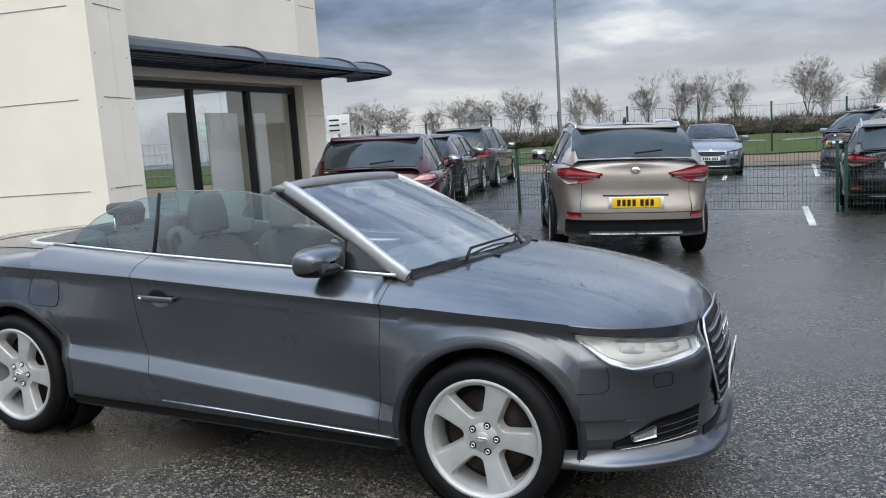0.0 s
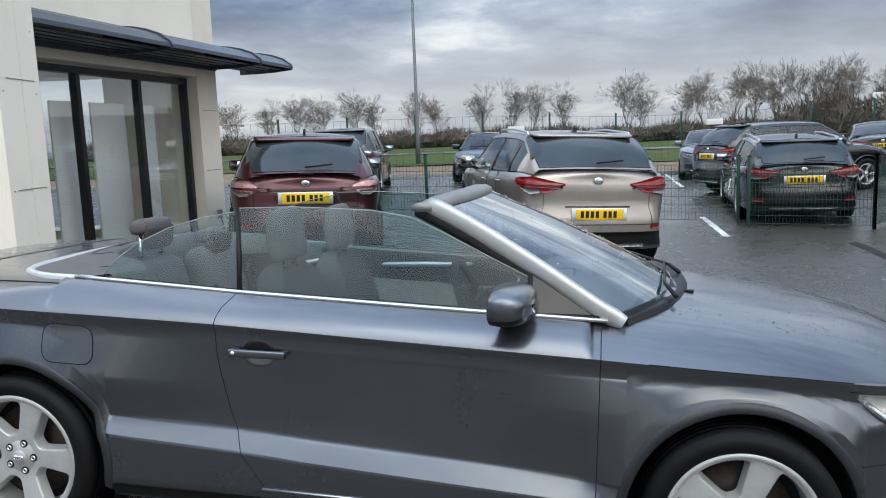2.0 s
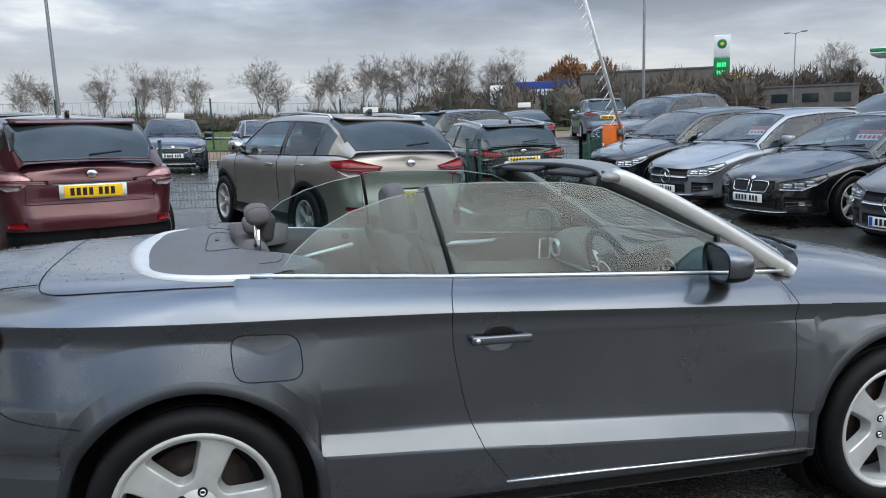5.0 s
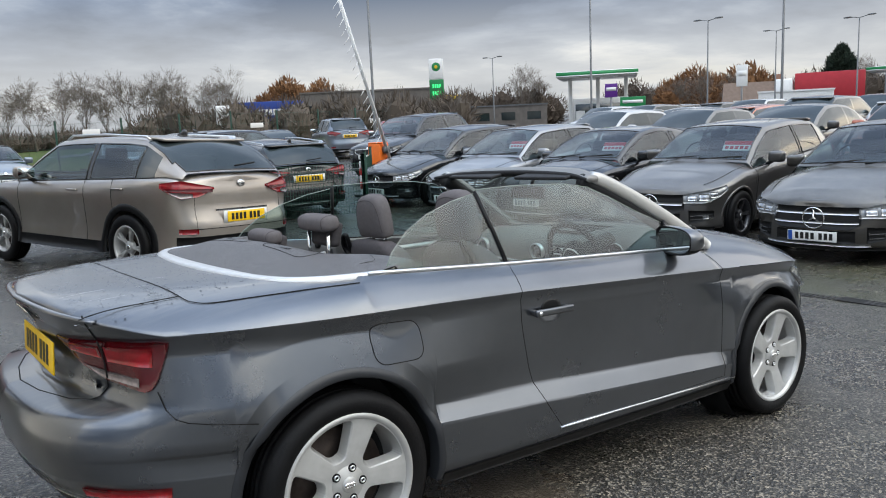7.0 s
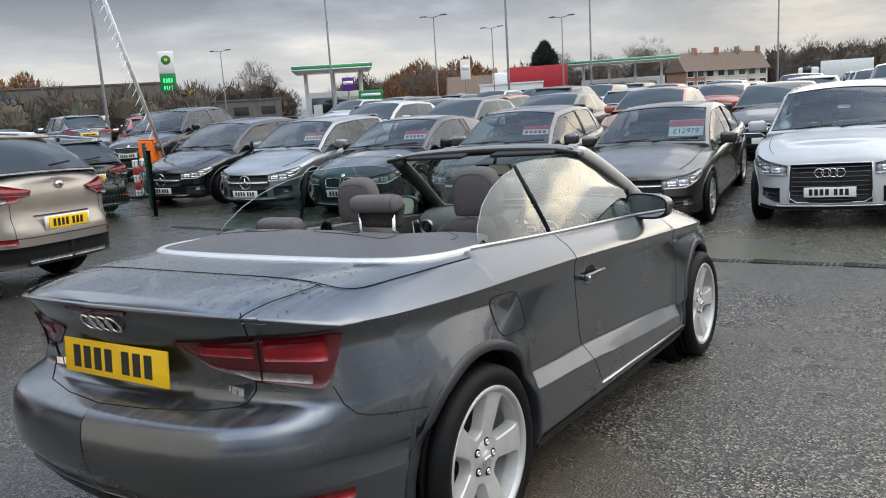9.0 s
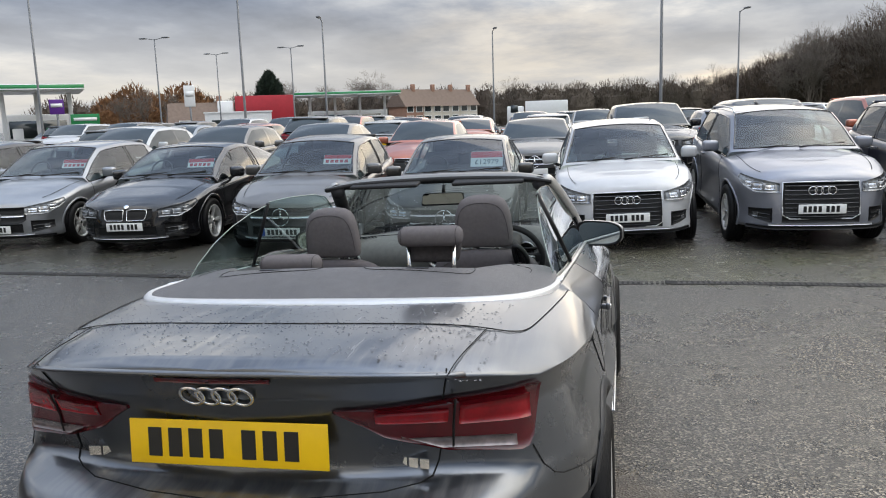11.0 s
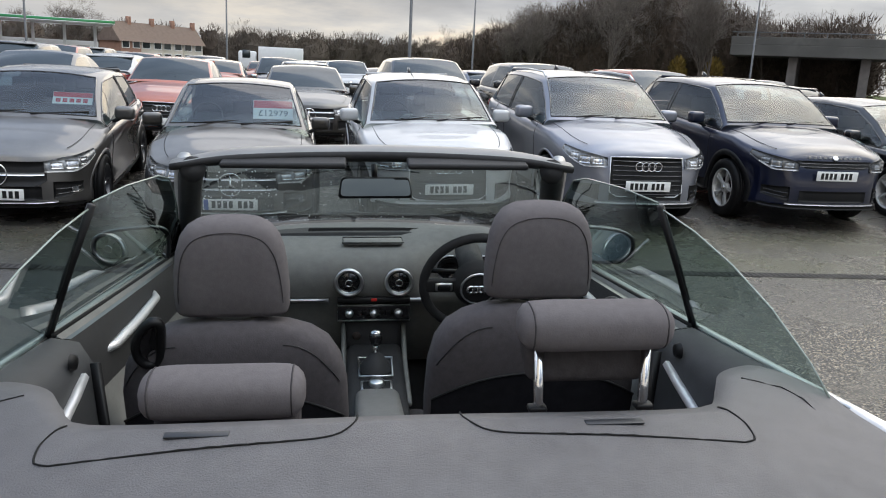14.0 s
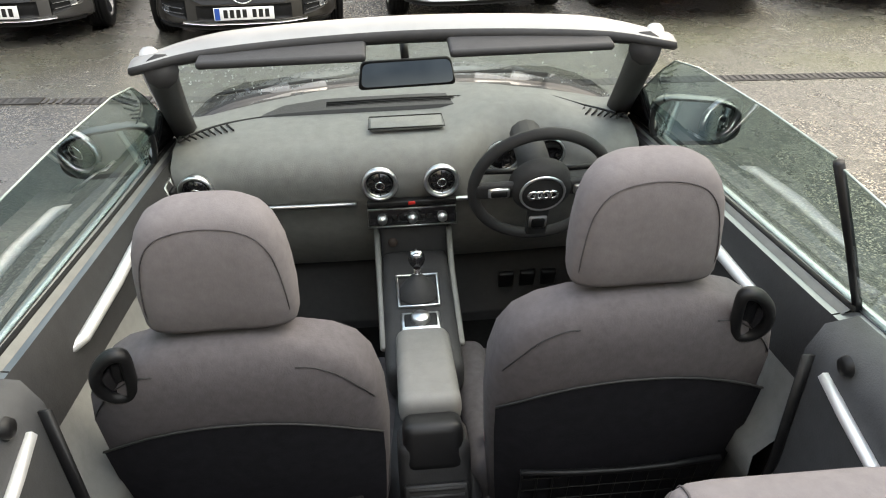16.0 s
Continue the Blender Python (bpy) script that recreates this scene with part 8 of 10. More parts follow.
ASPHALT = asphalt()
GRASS = mat("winter_grass", (0.052, 0.078, 0.020), rough=0.95, spec=0.15, var=0.5, scale=1.6, stain=0.6, sscale=0.12, dirt=(0.085, 0.078, 0.032), bump=0.6, bscale=25)
GRAVEL = mat("brown_verge", (0.17, 0.115, 0.075), rough=0.95, var=0.3, scale=5.0, bump=0.5, bscale=30)
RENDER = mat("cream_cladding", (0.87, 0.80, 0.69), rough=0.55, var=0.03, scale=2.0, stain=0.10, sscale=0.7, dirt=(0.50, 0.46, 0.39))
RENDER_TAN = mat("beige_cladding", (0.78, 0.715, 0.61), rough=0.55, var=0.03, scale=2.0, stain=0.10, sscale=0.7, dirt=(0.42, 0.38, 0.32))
STEEL_BLUE = mat("louvre_grey_blue", (0.085, 0.103, 0.130), rough=0.38, metal=0.3, var=0.12, scale=4.0)
FRAME = mat("window_frame_black", (0.012, 0.013, 0.014), rough=0.4, var=0.1)
FENCE = mat("fence_green", (0.012, 0.050, 0.034), rough=0.5, var=0.2, scale=8)
GALV = mat("galvanised_steel", (0.14, 0.145, 0.15), rough=0.5, metal=0.4, var=0.15, scale=6)
LINE = mat("road_paint_white", (0.62, 0.62, 0.58), rough=0.7, var=0.2, scale=8, stain=0.5, sscale=5, dirt=(0.20, 0.20, 0.19))
ORANGE = mat("barrier_orange", (0.80, 0.16, 0.015), rough=0.42, var=0.06, scale=6)
WHITE = mat("white_paint", (0.75, 0.75, 0.74), rough=0.45, var=0.05, scale=5)
SCREEN_WHITE = mat("display_white", (0.88, 0.88, 0.86), rough=0.5, var=0.03, scale=2)
RED = mat("signal_red", (0.55, 0.02, 0.02), rough=0.45, var=0.08)
KERB = mat("kerb_concrete", (0.30, 0.285, 0.26), rough=0.85, var=0.15, scale=6, bump=0.3, bscale=60)
DULL_CONCRETE = mat("stained_concrete", (0.105, 0.100, 0.090), rough=0.9, var=0.25, scale=0.8, stain=0.5, sscale=0.4)
JOINT = mat("cladding_joint_grey", (0.20, 0.185, 0.16), rough=0.9)
GRATE = mat("drain_iron", (0.045, 0.042, 0.040), rough=0.6, metal=0.5, var=0.4, scale=30)
BARK = mat("bark_grey", (0.135, 0.110, 0.090), rough=0.95, var=0.3, scale=4)
TWIG = mat("winter_twigs", (0.165, 0.140, 0.120), rough=0.95, island=0.5)
HEDGE = mat("winter_hedge", (0.100, 0.080, 0.062), rough=0.95, island=0.8)
LEAF_DARK = mat("dark_conifer", (0.018, 0.030, 0.018), rough=0.9, island=0.7)
LEAF_RUST = mat("rust_leaves", (0.20, 0.098, 0.042), rough=0.9, island=0.7)
WOOD_BROWN = mat("woodland_brown", (0.088, 0.066, 0.050), rough=0.95, island=0.8)
BRICK = mat("house_brick", (0.30, 0.17, 0.12), rough=0.85, var=0.15, scale=3, bump=0.2)
ROOF = mat("roof_tile_brown", (0.16, 0.115, 0.09), rough=0.85, var=0.2, scale=3)
PLASTER = mat("house_plaster", (0.58, 0.54, 0.46), rough=0.8, var=0.08)
BLUE = mat("sign_blue", (0.012, 0.04, 0.22), rough=0.4, var=0.08)
LORRY_RED = mat("trailer_red", (0.36, 0.02, 0.03), rough=0.5, var=0.1, scale=2)
BP_GREEN = mat("forecourt_green", (0.01, 0.20, 0.06), rough=0.4, var=0.06)
YELLOW = mat("sign_yellow", (0.75, 0.50, 0.02), rough=0.45)
PURPLE = mat("sign_purple", (0.10, 0.02, 0.22), rough=0.45)
SHED = mat("shed_cladding", (0.13, 0.115, 0.105), rough=0.8, var=0.2, scale=1.5)


def ground():
    xs = sorted({*np.linspace(-12, 14, 53).round(3), *(-900, -400, -150, -60, -30, -20, 18, 24, 34, 60, 150, 400, 900)})
    ys = sorted({*np.linspace(-8, 12, 41).round(3), *(-900, -400, -150, -60, -30, -16, 14, 16, 18, 20, 22, 30, 60, 150, 400, 900)})
    v = [(x, y, ground_z(x, y)) for x in xs for y in ys]
    f = []
    ny = len(ys)
    for i in range(len(xs) - 1):
        for j in range(ny - 1):
            f.append((i * ny + j, (i + 1) * ny + j, (i + 1) * ny + j + 1, i * ny + j + 1))
    tagged(part("ground", (v, f), ASPHALT), "worn wet tarmac car park", "ground", kind="structure")


def flat_strip(name, pts, material, label, category, lift, kind="structure", thick=0.0):
    """A strip lying on the ground; pts: corners in order."""
    n = 24
    a, b, c, d = [Vector(p) for p in pts]
    v = []
    for i in range(n):
        u = i / (n - 1)
        for p in (a.lerp(b, u), d.lerp(c, u)):
            v.append((p.x, p.y, ground_z(p.x, p.y) + lift))
    f = grid_faces(n, 2, flip=True)
    if thick:
        m = len(v)
        v += [(x, y, z - thick) for x, y, z in v]
        f += [(2 * i, 2 * i + 2, m + 2 * i + 2, m + 2 * i) for i in range(n - 1)] + [(2 * i + 3, 2 * i + 1, m + 2 * i + 1, m + 2 * i + 3) for i in range(n - 1)]
    return tagged(part(name, (v, f), material, smooth=False), label, category, kind=kind)


ground()
# far ground beyond the kerb: brown verge, grass, access road, more grass
flat_strip("verge", [(-70, 6.2), (30, 31.2), (28, 39.8), (-72, 14.8)], GRAVEL, "brown bare earth verge behind the kerb", "ground", 0.05)
flat_strip("lawn", [(-75, 13.2), (28, 38.8), (40, 140), (-130, 120)], GRASS, "rough winter grass behind the verge", "grass", 0.09)
flat_strip("access_road", [(-100, 36), (30, 58), (30, 63), (-100, 41)], ASPHALT, "grey access road through the grass", "road", 0.13)
flat_strip("kerb", [(-70, 6.0), (30, 31.0), (30, 31.2), (-70, 6.2)], KERB, "pale concrete kerb", "kerb", 0.11, thick=0.12)
flat_strip("wood_floor", [(60, -160), (220, -160), (220, 6), (75, 6)], GRASS, "dull grass under the woodland", "grass", 0.06)


def bay_line(x, y, heading, length=4.6, width=0.10):
    c, s = math.cos(radians(heading)), math.sin(radians(heading))
    v = []
    for i in range(6):
        u = -length / 2 + length * i / 5
        for w in (-width / 2, width / 2):
            px, py = x + u * c - w * s, y + u * s + w * c
            v.append((px, py, ground_z(px, py) + 0.006))
    tagged(part("bay_line", (v, grid_faces(6, 2, flip=True)), LINE, smooth=False), "worn white parking bay line", "road marking", "white bay lines", "structure")


for x, y, h, l in ((2.78, 9.8, 91.5, 2.2), (3.28, 21.5, 89, 6.4), (0.95, 20.2, 92, 5.7), (-4.6, 16.1, 96.7, 3.4), (-1.8, 20.4, 94, 5.0), (6.6, 25.5, 103, 4.6)):
    bay_line(x, y, h, l)


def drain():
    """A channel drain: iron frame with slots, running across the yard."""
    top = thing("channel_drain", "narrow iron channel drain set in the tarmac", "drain", kind="structure")
    x0, y0, x1, y1 = 4.33, 8.0, 4.25, -7.5
    n = 300
    bars, rails = ([], []), ([], [])
    for i in range(n):
        u = (i + 0.5) / n
        x, y = x0 + (x1 - x0) * u, y0 + (y1 - y0) * u
        z = ground_z(x, y) + 0.004
        add_box(bars, (x - 0.055, y - 0.014, z - 0.01), (x + 0.055, y + 0.014, z + 0.004))
    for s in (-0.065, 0.065):
        for i in range(20):
            u0, u1 = i / 20, (i + 1) / 20
            ya, yb = y0 + (y1 - y0) * u0, y0 + (y1 - y0) * u1
            xa = x0 + (x1 - x0) * (u0 + u1) / 2
            z = ground_z(xa, (ya + yb) / 2) + 0.004
            add_box(rails, (xa + s - 0.006, yb, z - 0.01), (xa + s + 0.006, ya, z + 0.002))
    part("grate", bars, GRATE, top, smooth=False)
    part("rail", rails, GRATE, top, smooth=False)
    bed = ([], [])
    for i in range(20):
        u0, u1 = i / 20, (i + 1) / 20
        ya, yb = y0 + (y1 - y0) * u0, y0 + (y1 - y0) * u1
        xa = x0 + (x1 - x0) * (u0 + u1) / 2
        z = ground_z(xa, (ya + yb) / 2)
        add_box(bed, (xa - 0.06, yb, z - 0.02), (xa + 0.06, ya, z + 0.0035))
    part("channel", bed, LINER, top, smooth=False)


drain()

# ---- showroom ----
B = Matrix(((0.98294, -0.18395, 0, -3.70), (0.18395, 0.98294, 0, 2.20), (0, 0, 1, 0), (0, 0, 0, 1)))   # x: out of the east face, y: along it
BZ = 0.16


def wall(name, lo, hi, material, label):
    d = ([], [])
    add_box(d, lo, hi)
    ob = tagged(part(name, d, material, smooth=False), label, "wall", kind="structure")
    ob.matrix_world = B
    return ob


G = B @ pose(-1.30, 0.60, 0, 0, 0, -13)   # the recessed front: x out of the glazing, y along it


def prism(name, pts, z0, z1, material, label, category="wall"):
    """An upright prism over a plan outline in the showroom's own axes."""
    ob = tagged(part(name, slab(pts, z1 - z0, Matrix.Translation((0, 0, z0))), material, smooth=False), label, category, kind="structure")
    ob.matrix_world = B
    return ob


def front(s, off=0.0):
    """A plan point on the recessed front."""
    return -1.30 + 0.225 * s + 0.974 * off, 0.60 + 0.974 * s - 0.225 * off


def showroom():
    H = 7.0
    wall("wall_south", (-14, 0.0, BZ - 0.6), (-0.002, 0.35, H), RENDER, "cream panel-clad showroom wall")
    wall("wall_pillar", (-1.75, 0.354, BZ - 0.6), (0.0, 0.64, H), RENDER, "cream clad corner pillar of the showroom")
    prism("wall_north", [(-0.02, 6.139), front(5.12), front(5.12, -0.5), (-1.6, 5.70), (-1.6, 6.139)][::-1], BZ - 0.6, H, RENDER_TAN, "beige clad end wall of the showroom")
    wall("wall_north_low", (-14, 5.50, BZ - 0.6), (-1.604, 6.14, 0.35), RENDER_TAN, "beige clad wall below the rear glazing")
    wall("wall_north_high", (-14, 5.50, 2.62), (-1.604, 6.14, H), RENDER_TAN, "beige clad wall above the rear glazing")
    for k in range(4):
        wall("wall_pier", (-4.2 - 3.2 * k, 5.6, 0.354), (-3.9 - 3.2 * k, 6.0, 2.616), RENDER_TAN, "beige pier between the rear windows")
    prism("wall_upper", [front(0.06), front(5.116), front(5.116, -0.35), front(0.06, -0.35)], 2.56, H, RENDER, "cream cladding above the glazing")
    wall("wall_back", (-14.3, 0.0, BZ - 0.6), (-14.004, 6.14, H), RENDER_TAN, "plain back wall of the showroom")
    room = [(-1.78, 0.36), (-0.78, 5.45), (-13.9, 5.45), (-13.9, 0.36)]
    prism("ceiling", room, 2.95, 3.05, WHITE, "white showroom ceiling", "ceiling")
    prism("showroom_floor", room, BZ + 0.01, BZ + 0.07, RENDER_TAN, "pale showroom floor tiles", "floor")
    tagged(part("roof_slab", box_bm(14.4, 6.2, 0.12, (-7.1, 3.07, H + 0.08)), RENDER_TAN), "flat showroom roof", "roof", kind="structure").matrix_world = B
    joints = thing("cladding_joints", "fine dark joints between cladding panels", "trim", B, kind="structure")
    for z in (0.32, 1.215, 2.115, 3.01, 3.91, 4.81, 5.71):
        for k in range(4):
            part("joint", box_bm(3.1, 0.006, 0.008, (-1.75 - 3.3 * k, -0.001, z)), JOINT, joints, smooth=False)
        part("joint", box_bm(0.006, 0.44, 0.008, (0.0, 0.34, z + 0.02)), JOINT, joints, smooth=False)
        q = front(5.42)
        part("joint", box_bm(0.006, 0.42, 0.008), JOINT, joints, smooth=False).matrix_basis = pose(q[0], q[1], z - 0.05, 0, 0, -13)
        if z > 2.8:
            q = front(3.4)
            part("joint", box_bm(0.006, 3.2, 0.010), JOINT, joints, smooth=False).matrix_basis = pose(q[0], q[1], z + 0.9, 0, 0, -13)
    for z in (2.0, 2.52, 1.2):
        for y in (0.06, 0.57):
            part("fixing", box_bm(0.008, 0.014, 0.014, (0.0, y, z + 0.03), bevel=0.003), KERB, joints, smooth=False)
    win = tagged(new("window_1"), "tall black-framed showroom glazing", "window", kind="structure")
    win.matrix_world = G
    ys = [0.16, 1.43, 2.70, 3.93, 5.08]
    gx = -0.22
    for y in ys:
        part("mullion", box_bm(0.10, 0.075, 2.32, (gx, y, BZ + 1.17)), FRAME, win, smooth=False)
    part("window_head", box_bm(0.12, 4.98, 0.085, (gx, 2.62, 2.49)), FRAME, win, smooth=False)
    part("window_sill", box_bm(0.14, 4.98, 0.08, (gx, 2.62, BZ + 0.05)), FRAME, win, smooth=False)
    for a, b in zip(ys, ys[1:]):
        p = part("pane", box_bm(0.012, b - a - 0.075, 2.24, (gx, (a + b) / 2, BZ + 1.21)), SHOP, win, smooth=False)
        p.visible_shadow = False
    for y, w, x in ((1.35, 0.55, -0.46), (2.75, 0.48, -0.46), (3.60, 0.70, -0.46), (4.50, 0.28, -0.46)):
        s = thing("display_screen", "plain white display screen standing inside the window", "screen", G @ pose(x, y, BZ + 0.07), "white display screens")
        part("panel", box_bm(0.03, w, 1.90, (0, 0, 0.96), bevel=0.006), SCREEN_WHITE, s)
        part("foot", box_bm(0.34, w * 0.8, 0.02, (0, 0, 0.012), bevel=0.004), SATIN, s)
    can = thing("louvre_canopy", "grey-blue louvred steel canopy over the glazing", "canopy", G)
    y0, y1 = 0.05, 6.54
    arc = [(0.0, 2.985), (0.20, 2.985), (0.40, 2.965), (0.60, 2.925), (0.78, 2.86), (0.91, 2.765)]
    for (xa, za), (xb, zb) in zip(arc, arc[1:]):
        # one blade: flat above, with a turned-down front edge that shows as a line from below
        prof = [(xa, za), (xb, zb), (xb, zb - 0.045), (xb - 0.012, zb - 0.045), (xb - 0.012, zb - 0.012), (xa, za - 0.012)]
        m = len(prof)
        v = [Vector((a, y, c)) for y in (y0, y1) for a, c in prof]
        f = [(i, m + i, m + (i + 1) % m, (i + 1) % m) for i in range(m)] + [tuple(range(m)), tuple(range(2 * m - 1, m - 1, -1))]
        part("louvre", (v, f), STEEL_BLUE, can, smooth=False)
    part("back_rail", box_bm(0.05, y1 - y0 - 0.9, 0.10, (0.03, (y0 + y1 - 0.9) / 2, 2.72)), STEEL_BLUE, can, smooth=False)
    for k in range(4):
        part("underside_slat", box_bm(0.10, y1 - y0, 0.014, (0.13 + 0.19 * k, (y0 + y1) / 2, 2.73 - 0.004 * k), rot=None), STEEL_BLUE, can, smooth=False)
    for y in (0.64, 3.03, 5.42, 6.52):
        up = [(a, c + 0.03) for a, c in arc] + [(0.93, 2.745)]
        low = [(0.90, 2.70), (0.6, 2.675), (0.3, 2.668), (0.0, 2.668)]
        v = [Vector((a, y + d, c)) for d in (-0.02, 0.02) for a, c in up + low]
        m = len(up) + len(low)
        f = [(i, (i + 1) % m, m + (i + 1) % m, m + i) for i in range(m)] + [tuple(range(m - 1, -1, -1)), tuple(range(m, 2 * m))]
        part("bracket", (v, f), STEEL_BLUE, can, smooth=False)
    sk = thing("wall_socket", "small grey outdoor socket with a black cable", "socket", G @ pose(0.0, 5.45, BZ + 0.32))
    part("box", box_bm(0.06, 0.09, 0.13, (0.02, 0, 0), bevel=0.01), GALV, sk)
    part("cable", tube([(0.04, 0, -0.06), (0.06, 0.01, -0.15), (0.05, -0.02, -0.26), (0.12, -0.05, -0.30)], 0.008, 6), BLACK, sk)


showroom()


# ---- fences, barrier ----
def mesh_fence(points, height, name, label, post_mat, wire_mat, panel_gap=0.05, wire=0.0028, lift=0.05, post=0.05, rows=8):
    fn = thing(name, label, "fence")
    for i, (x, y) in enumerate(points):
        z = ground_z(x, y)
        part("post", box_bm(post, post, height + 0.25, (x, y, z + (height + 0.15) / 2 - 0.05), bevel=0.006), post_mat, fn)
        part("post_cap", box_bm(post + 0.012, post + 0.012, 0.015, (x, y, z + height + 0.155)), BLACK, fn)
        if i + 1 < len(points):
            a, b = Vector((x, y, z)), Vector((*points[i + 1], ground_z(*points[i + 1])))
            L = (b - a).length
            d = ([], [])
            cnt = int(L / panel_gap)
            for k in range(cnt + 1):
                p = a.lerp(b, k / cnt)
                add_box(d, (p.x - wire, p.y - wire, p.z + lift), (p.x + wire, p.y + wire, p.z + height))
            for k in range(rows):
                h = lift + (height - lift) * k / (rows - 1)
                t = tube([a + Vector((0, 0, h)), b + Vector((0, 0, h))], wire * 1.4, 4)
                n = len(d[0])
                d[0].extend(t[0])
                d[1].extend([tuple(q + n for q in r) for r in t[1]])
            part("mesh_panel", d, wire_mat, fn, smooth=False)
    return fn


mesh_fence([(-4.3, 9.3), (-1.9, 9.75), (0.6, 10.0), (3.2, 10.1)], 0.95, "low_fence", "low green mesh fence between yard and car park", FENCE, FENCE, 0.055)
mesh_fence([(3.3, 9.75), (5.0, 9.3)], 0.95, "mesh_gate", "short green mesh gate panel", FENCE, FENCE, 0.05)
mesh_fence([(5.0, 9.3), (5.6, 10.2), (6.6, 11.6)], 0.95, "mesh_gate", "green mesh panel beside the barrier", FENCE, FENCE, 0.05)
far_posts = [(-40 + 3.0 * k, 34.5 + 0.25 * (3.0 * k - 43)) for k in range(24)]
mesh_fence(far_posts, 2.15, "perimeter_fence", "tall green mesh perimeter fence on the verge", FENCE, FENCE, 0.30, 0.004, post=0.08, rows=5)
for k, (x, y) in enumerate(far_posts[::3]):
    n = thing("fence_notice", "small white notice fixed to the fence", "sign", pose(x + 1.5, y + 0.12, 1.75), "white fence notices")
    part("board", box_bm(0.75, 0.01, 0.26, bevel=0.003), WHITE, n)


def barrier():
    x, y = 7.26, 12.3
    z = ground_z(x, y)
    b = thing("car_park_barrier", "orange car park barrier with its white arm raised", "barrier", pose(x, y, z, 0, 0, -160))
    part("cabinet", box_bm(0.36, 0.34, 1.10, (0, 0, 0.57), bevel=0.03), ORANGE, b)
    part("plinth", box_bm(0.42, 0.40, 0.06, (0, 0, 0.0)), GALV, b)
    part("cabinet_cap", box_bm(0.34, 0.32, 0.03, (0, 0, 1.135), bevel=0.012), ORANGE, b)
    ang = radians(67)
    d = Vector((math.cos(ang), 0, math.sin(ang)))
    n = Vector((-math.sin(ang), 0, math.cos(ang)))
    o = Vector((0.0, 0.24, 0.98))
    part("arm", tube([o - d * 0.35, o + d * 3.9], 0.045, 10, flat=0.7), WHITE, b, "white barrier arm")
    part("pivot", lathe([(0.0, -0.05), (0.09, -0.05), (0.09, 0.07), (0.0, 0.07)], seg=18), GALV, b).matrix_basis = pose(0, 0.20, 0.98)
    for k in range(18):
        p = o + d * (0.4 + 0.19 * k)
        part("skirt_rod", tube([p, p - n * 0.40 * 0.6 + Vector((0, 0, -0.3)) * 0.4], 0.007, 4), WHITE, b)
    for k, (px, py) in enumerate(((-0.55, -0.15), (-0.95, -0.35))):
        q = thing("striped_post", "red and white striped plastic post", "bollard", pose(x - 0.45 - 0.35 * k, y - 0.3 - 0.25 * k, ground_z(x, y)), "striped posts")
        for i in range(5):
            part("band", box_bm(0.09, 0.09, 0.15, (0, 0, 0.10 + 0.15 * i), bevel=0.01), RED if i % 2 else WHITE, q)
        part("foot", box_bm(0.3, 0.3, 0.05, (0, 0, 0.03), bevel=0.01), BLACK, q)


barrier()


# ---- lamp posts ----
def lamp_post(x, y, h, arms=1, r=0.075, heading=0, top=True):
    z = ground_z(x, y)
    lp = thing("lamp_post", "tall grey steel lamp post", "lamp post", pose(x, y, z, 0, 0, heading), "car park lamp posts")
    part("pole", tube([(0, 0, -0.1), (0, 0, 1.4), (0, 0, 1.45), (0, 0, h)], [r * 1.25, r * 1.2, r, r * 0.6], 10), GALV, lp)
    part("base_plate", box_bm(0.35, 0.35, 0.03, (0, 0, 0.015)), GALV, lp)
    for k in range(arms):
        s = 1 if k == 0 else -1
        part("arm", tube([(0, 0, h - 0.05), (s * 0.8, 0, h + 0.08)], 0.03, 6), GALV, lp)
        hd = part("lamp_head", box_bm(0.62, 0.24, 0.10, (s * 1.05, 0, h + 0.09), bevel=0.03), GALV, lp)
        part("lens", box_bm(0.45, 0.18, 0.02, (s * 1.05, 0, h + 0.035)), WHITE, hd)
    return lp


def polar(az, d):
    return -3.0 + d * math.cos(radians(az)), -1.0 + d * math.sin(radians(az))


for az, d, h, arms, hd in ((9.42, 63, 8.0, 1, 200), (21.55, 54, 8.0, 1, 190), (-7.35, 60, 8.1, 1, 200), (-26.1, 61, 8.0, 2, 60), (23.75, 73, 8.0, 2, 80), (-2.27, 37.8, 14, 1, 0), (32.8, 70, 8.5, 2, 90), (28.8, 85, 8.5, 2, 90), (48.0, 90, 8.0, 2, 100)):
    lamp_post(*polar(az, d), h, arms, heading=hd)
def cross_bearing(p, a, d):
    return p[0] + d * math.cos(radians(a)), p[1] + d * math.sin(radians(a))


lamp_post(*cross_bearing((1.0, -3.4), 102.6, 36), 14.0)
lamp_post(*cross_bearing((-2.47, -3.02), 57.73, 42), 14.0)
lamp_post(*cross_bearing((-3.0, -2.2), 41.2, 55), 14.0)
lamp_post(*cross_bearing((-3.4, -0.9), 27.0, 48), 14.0)


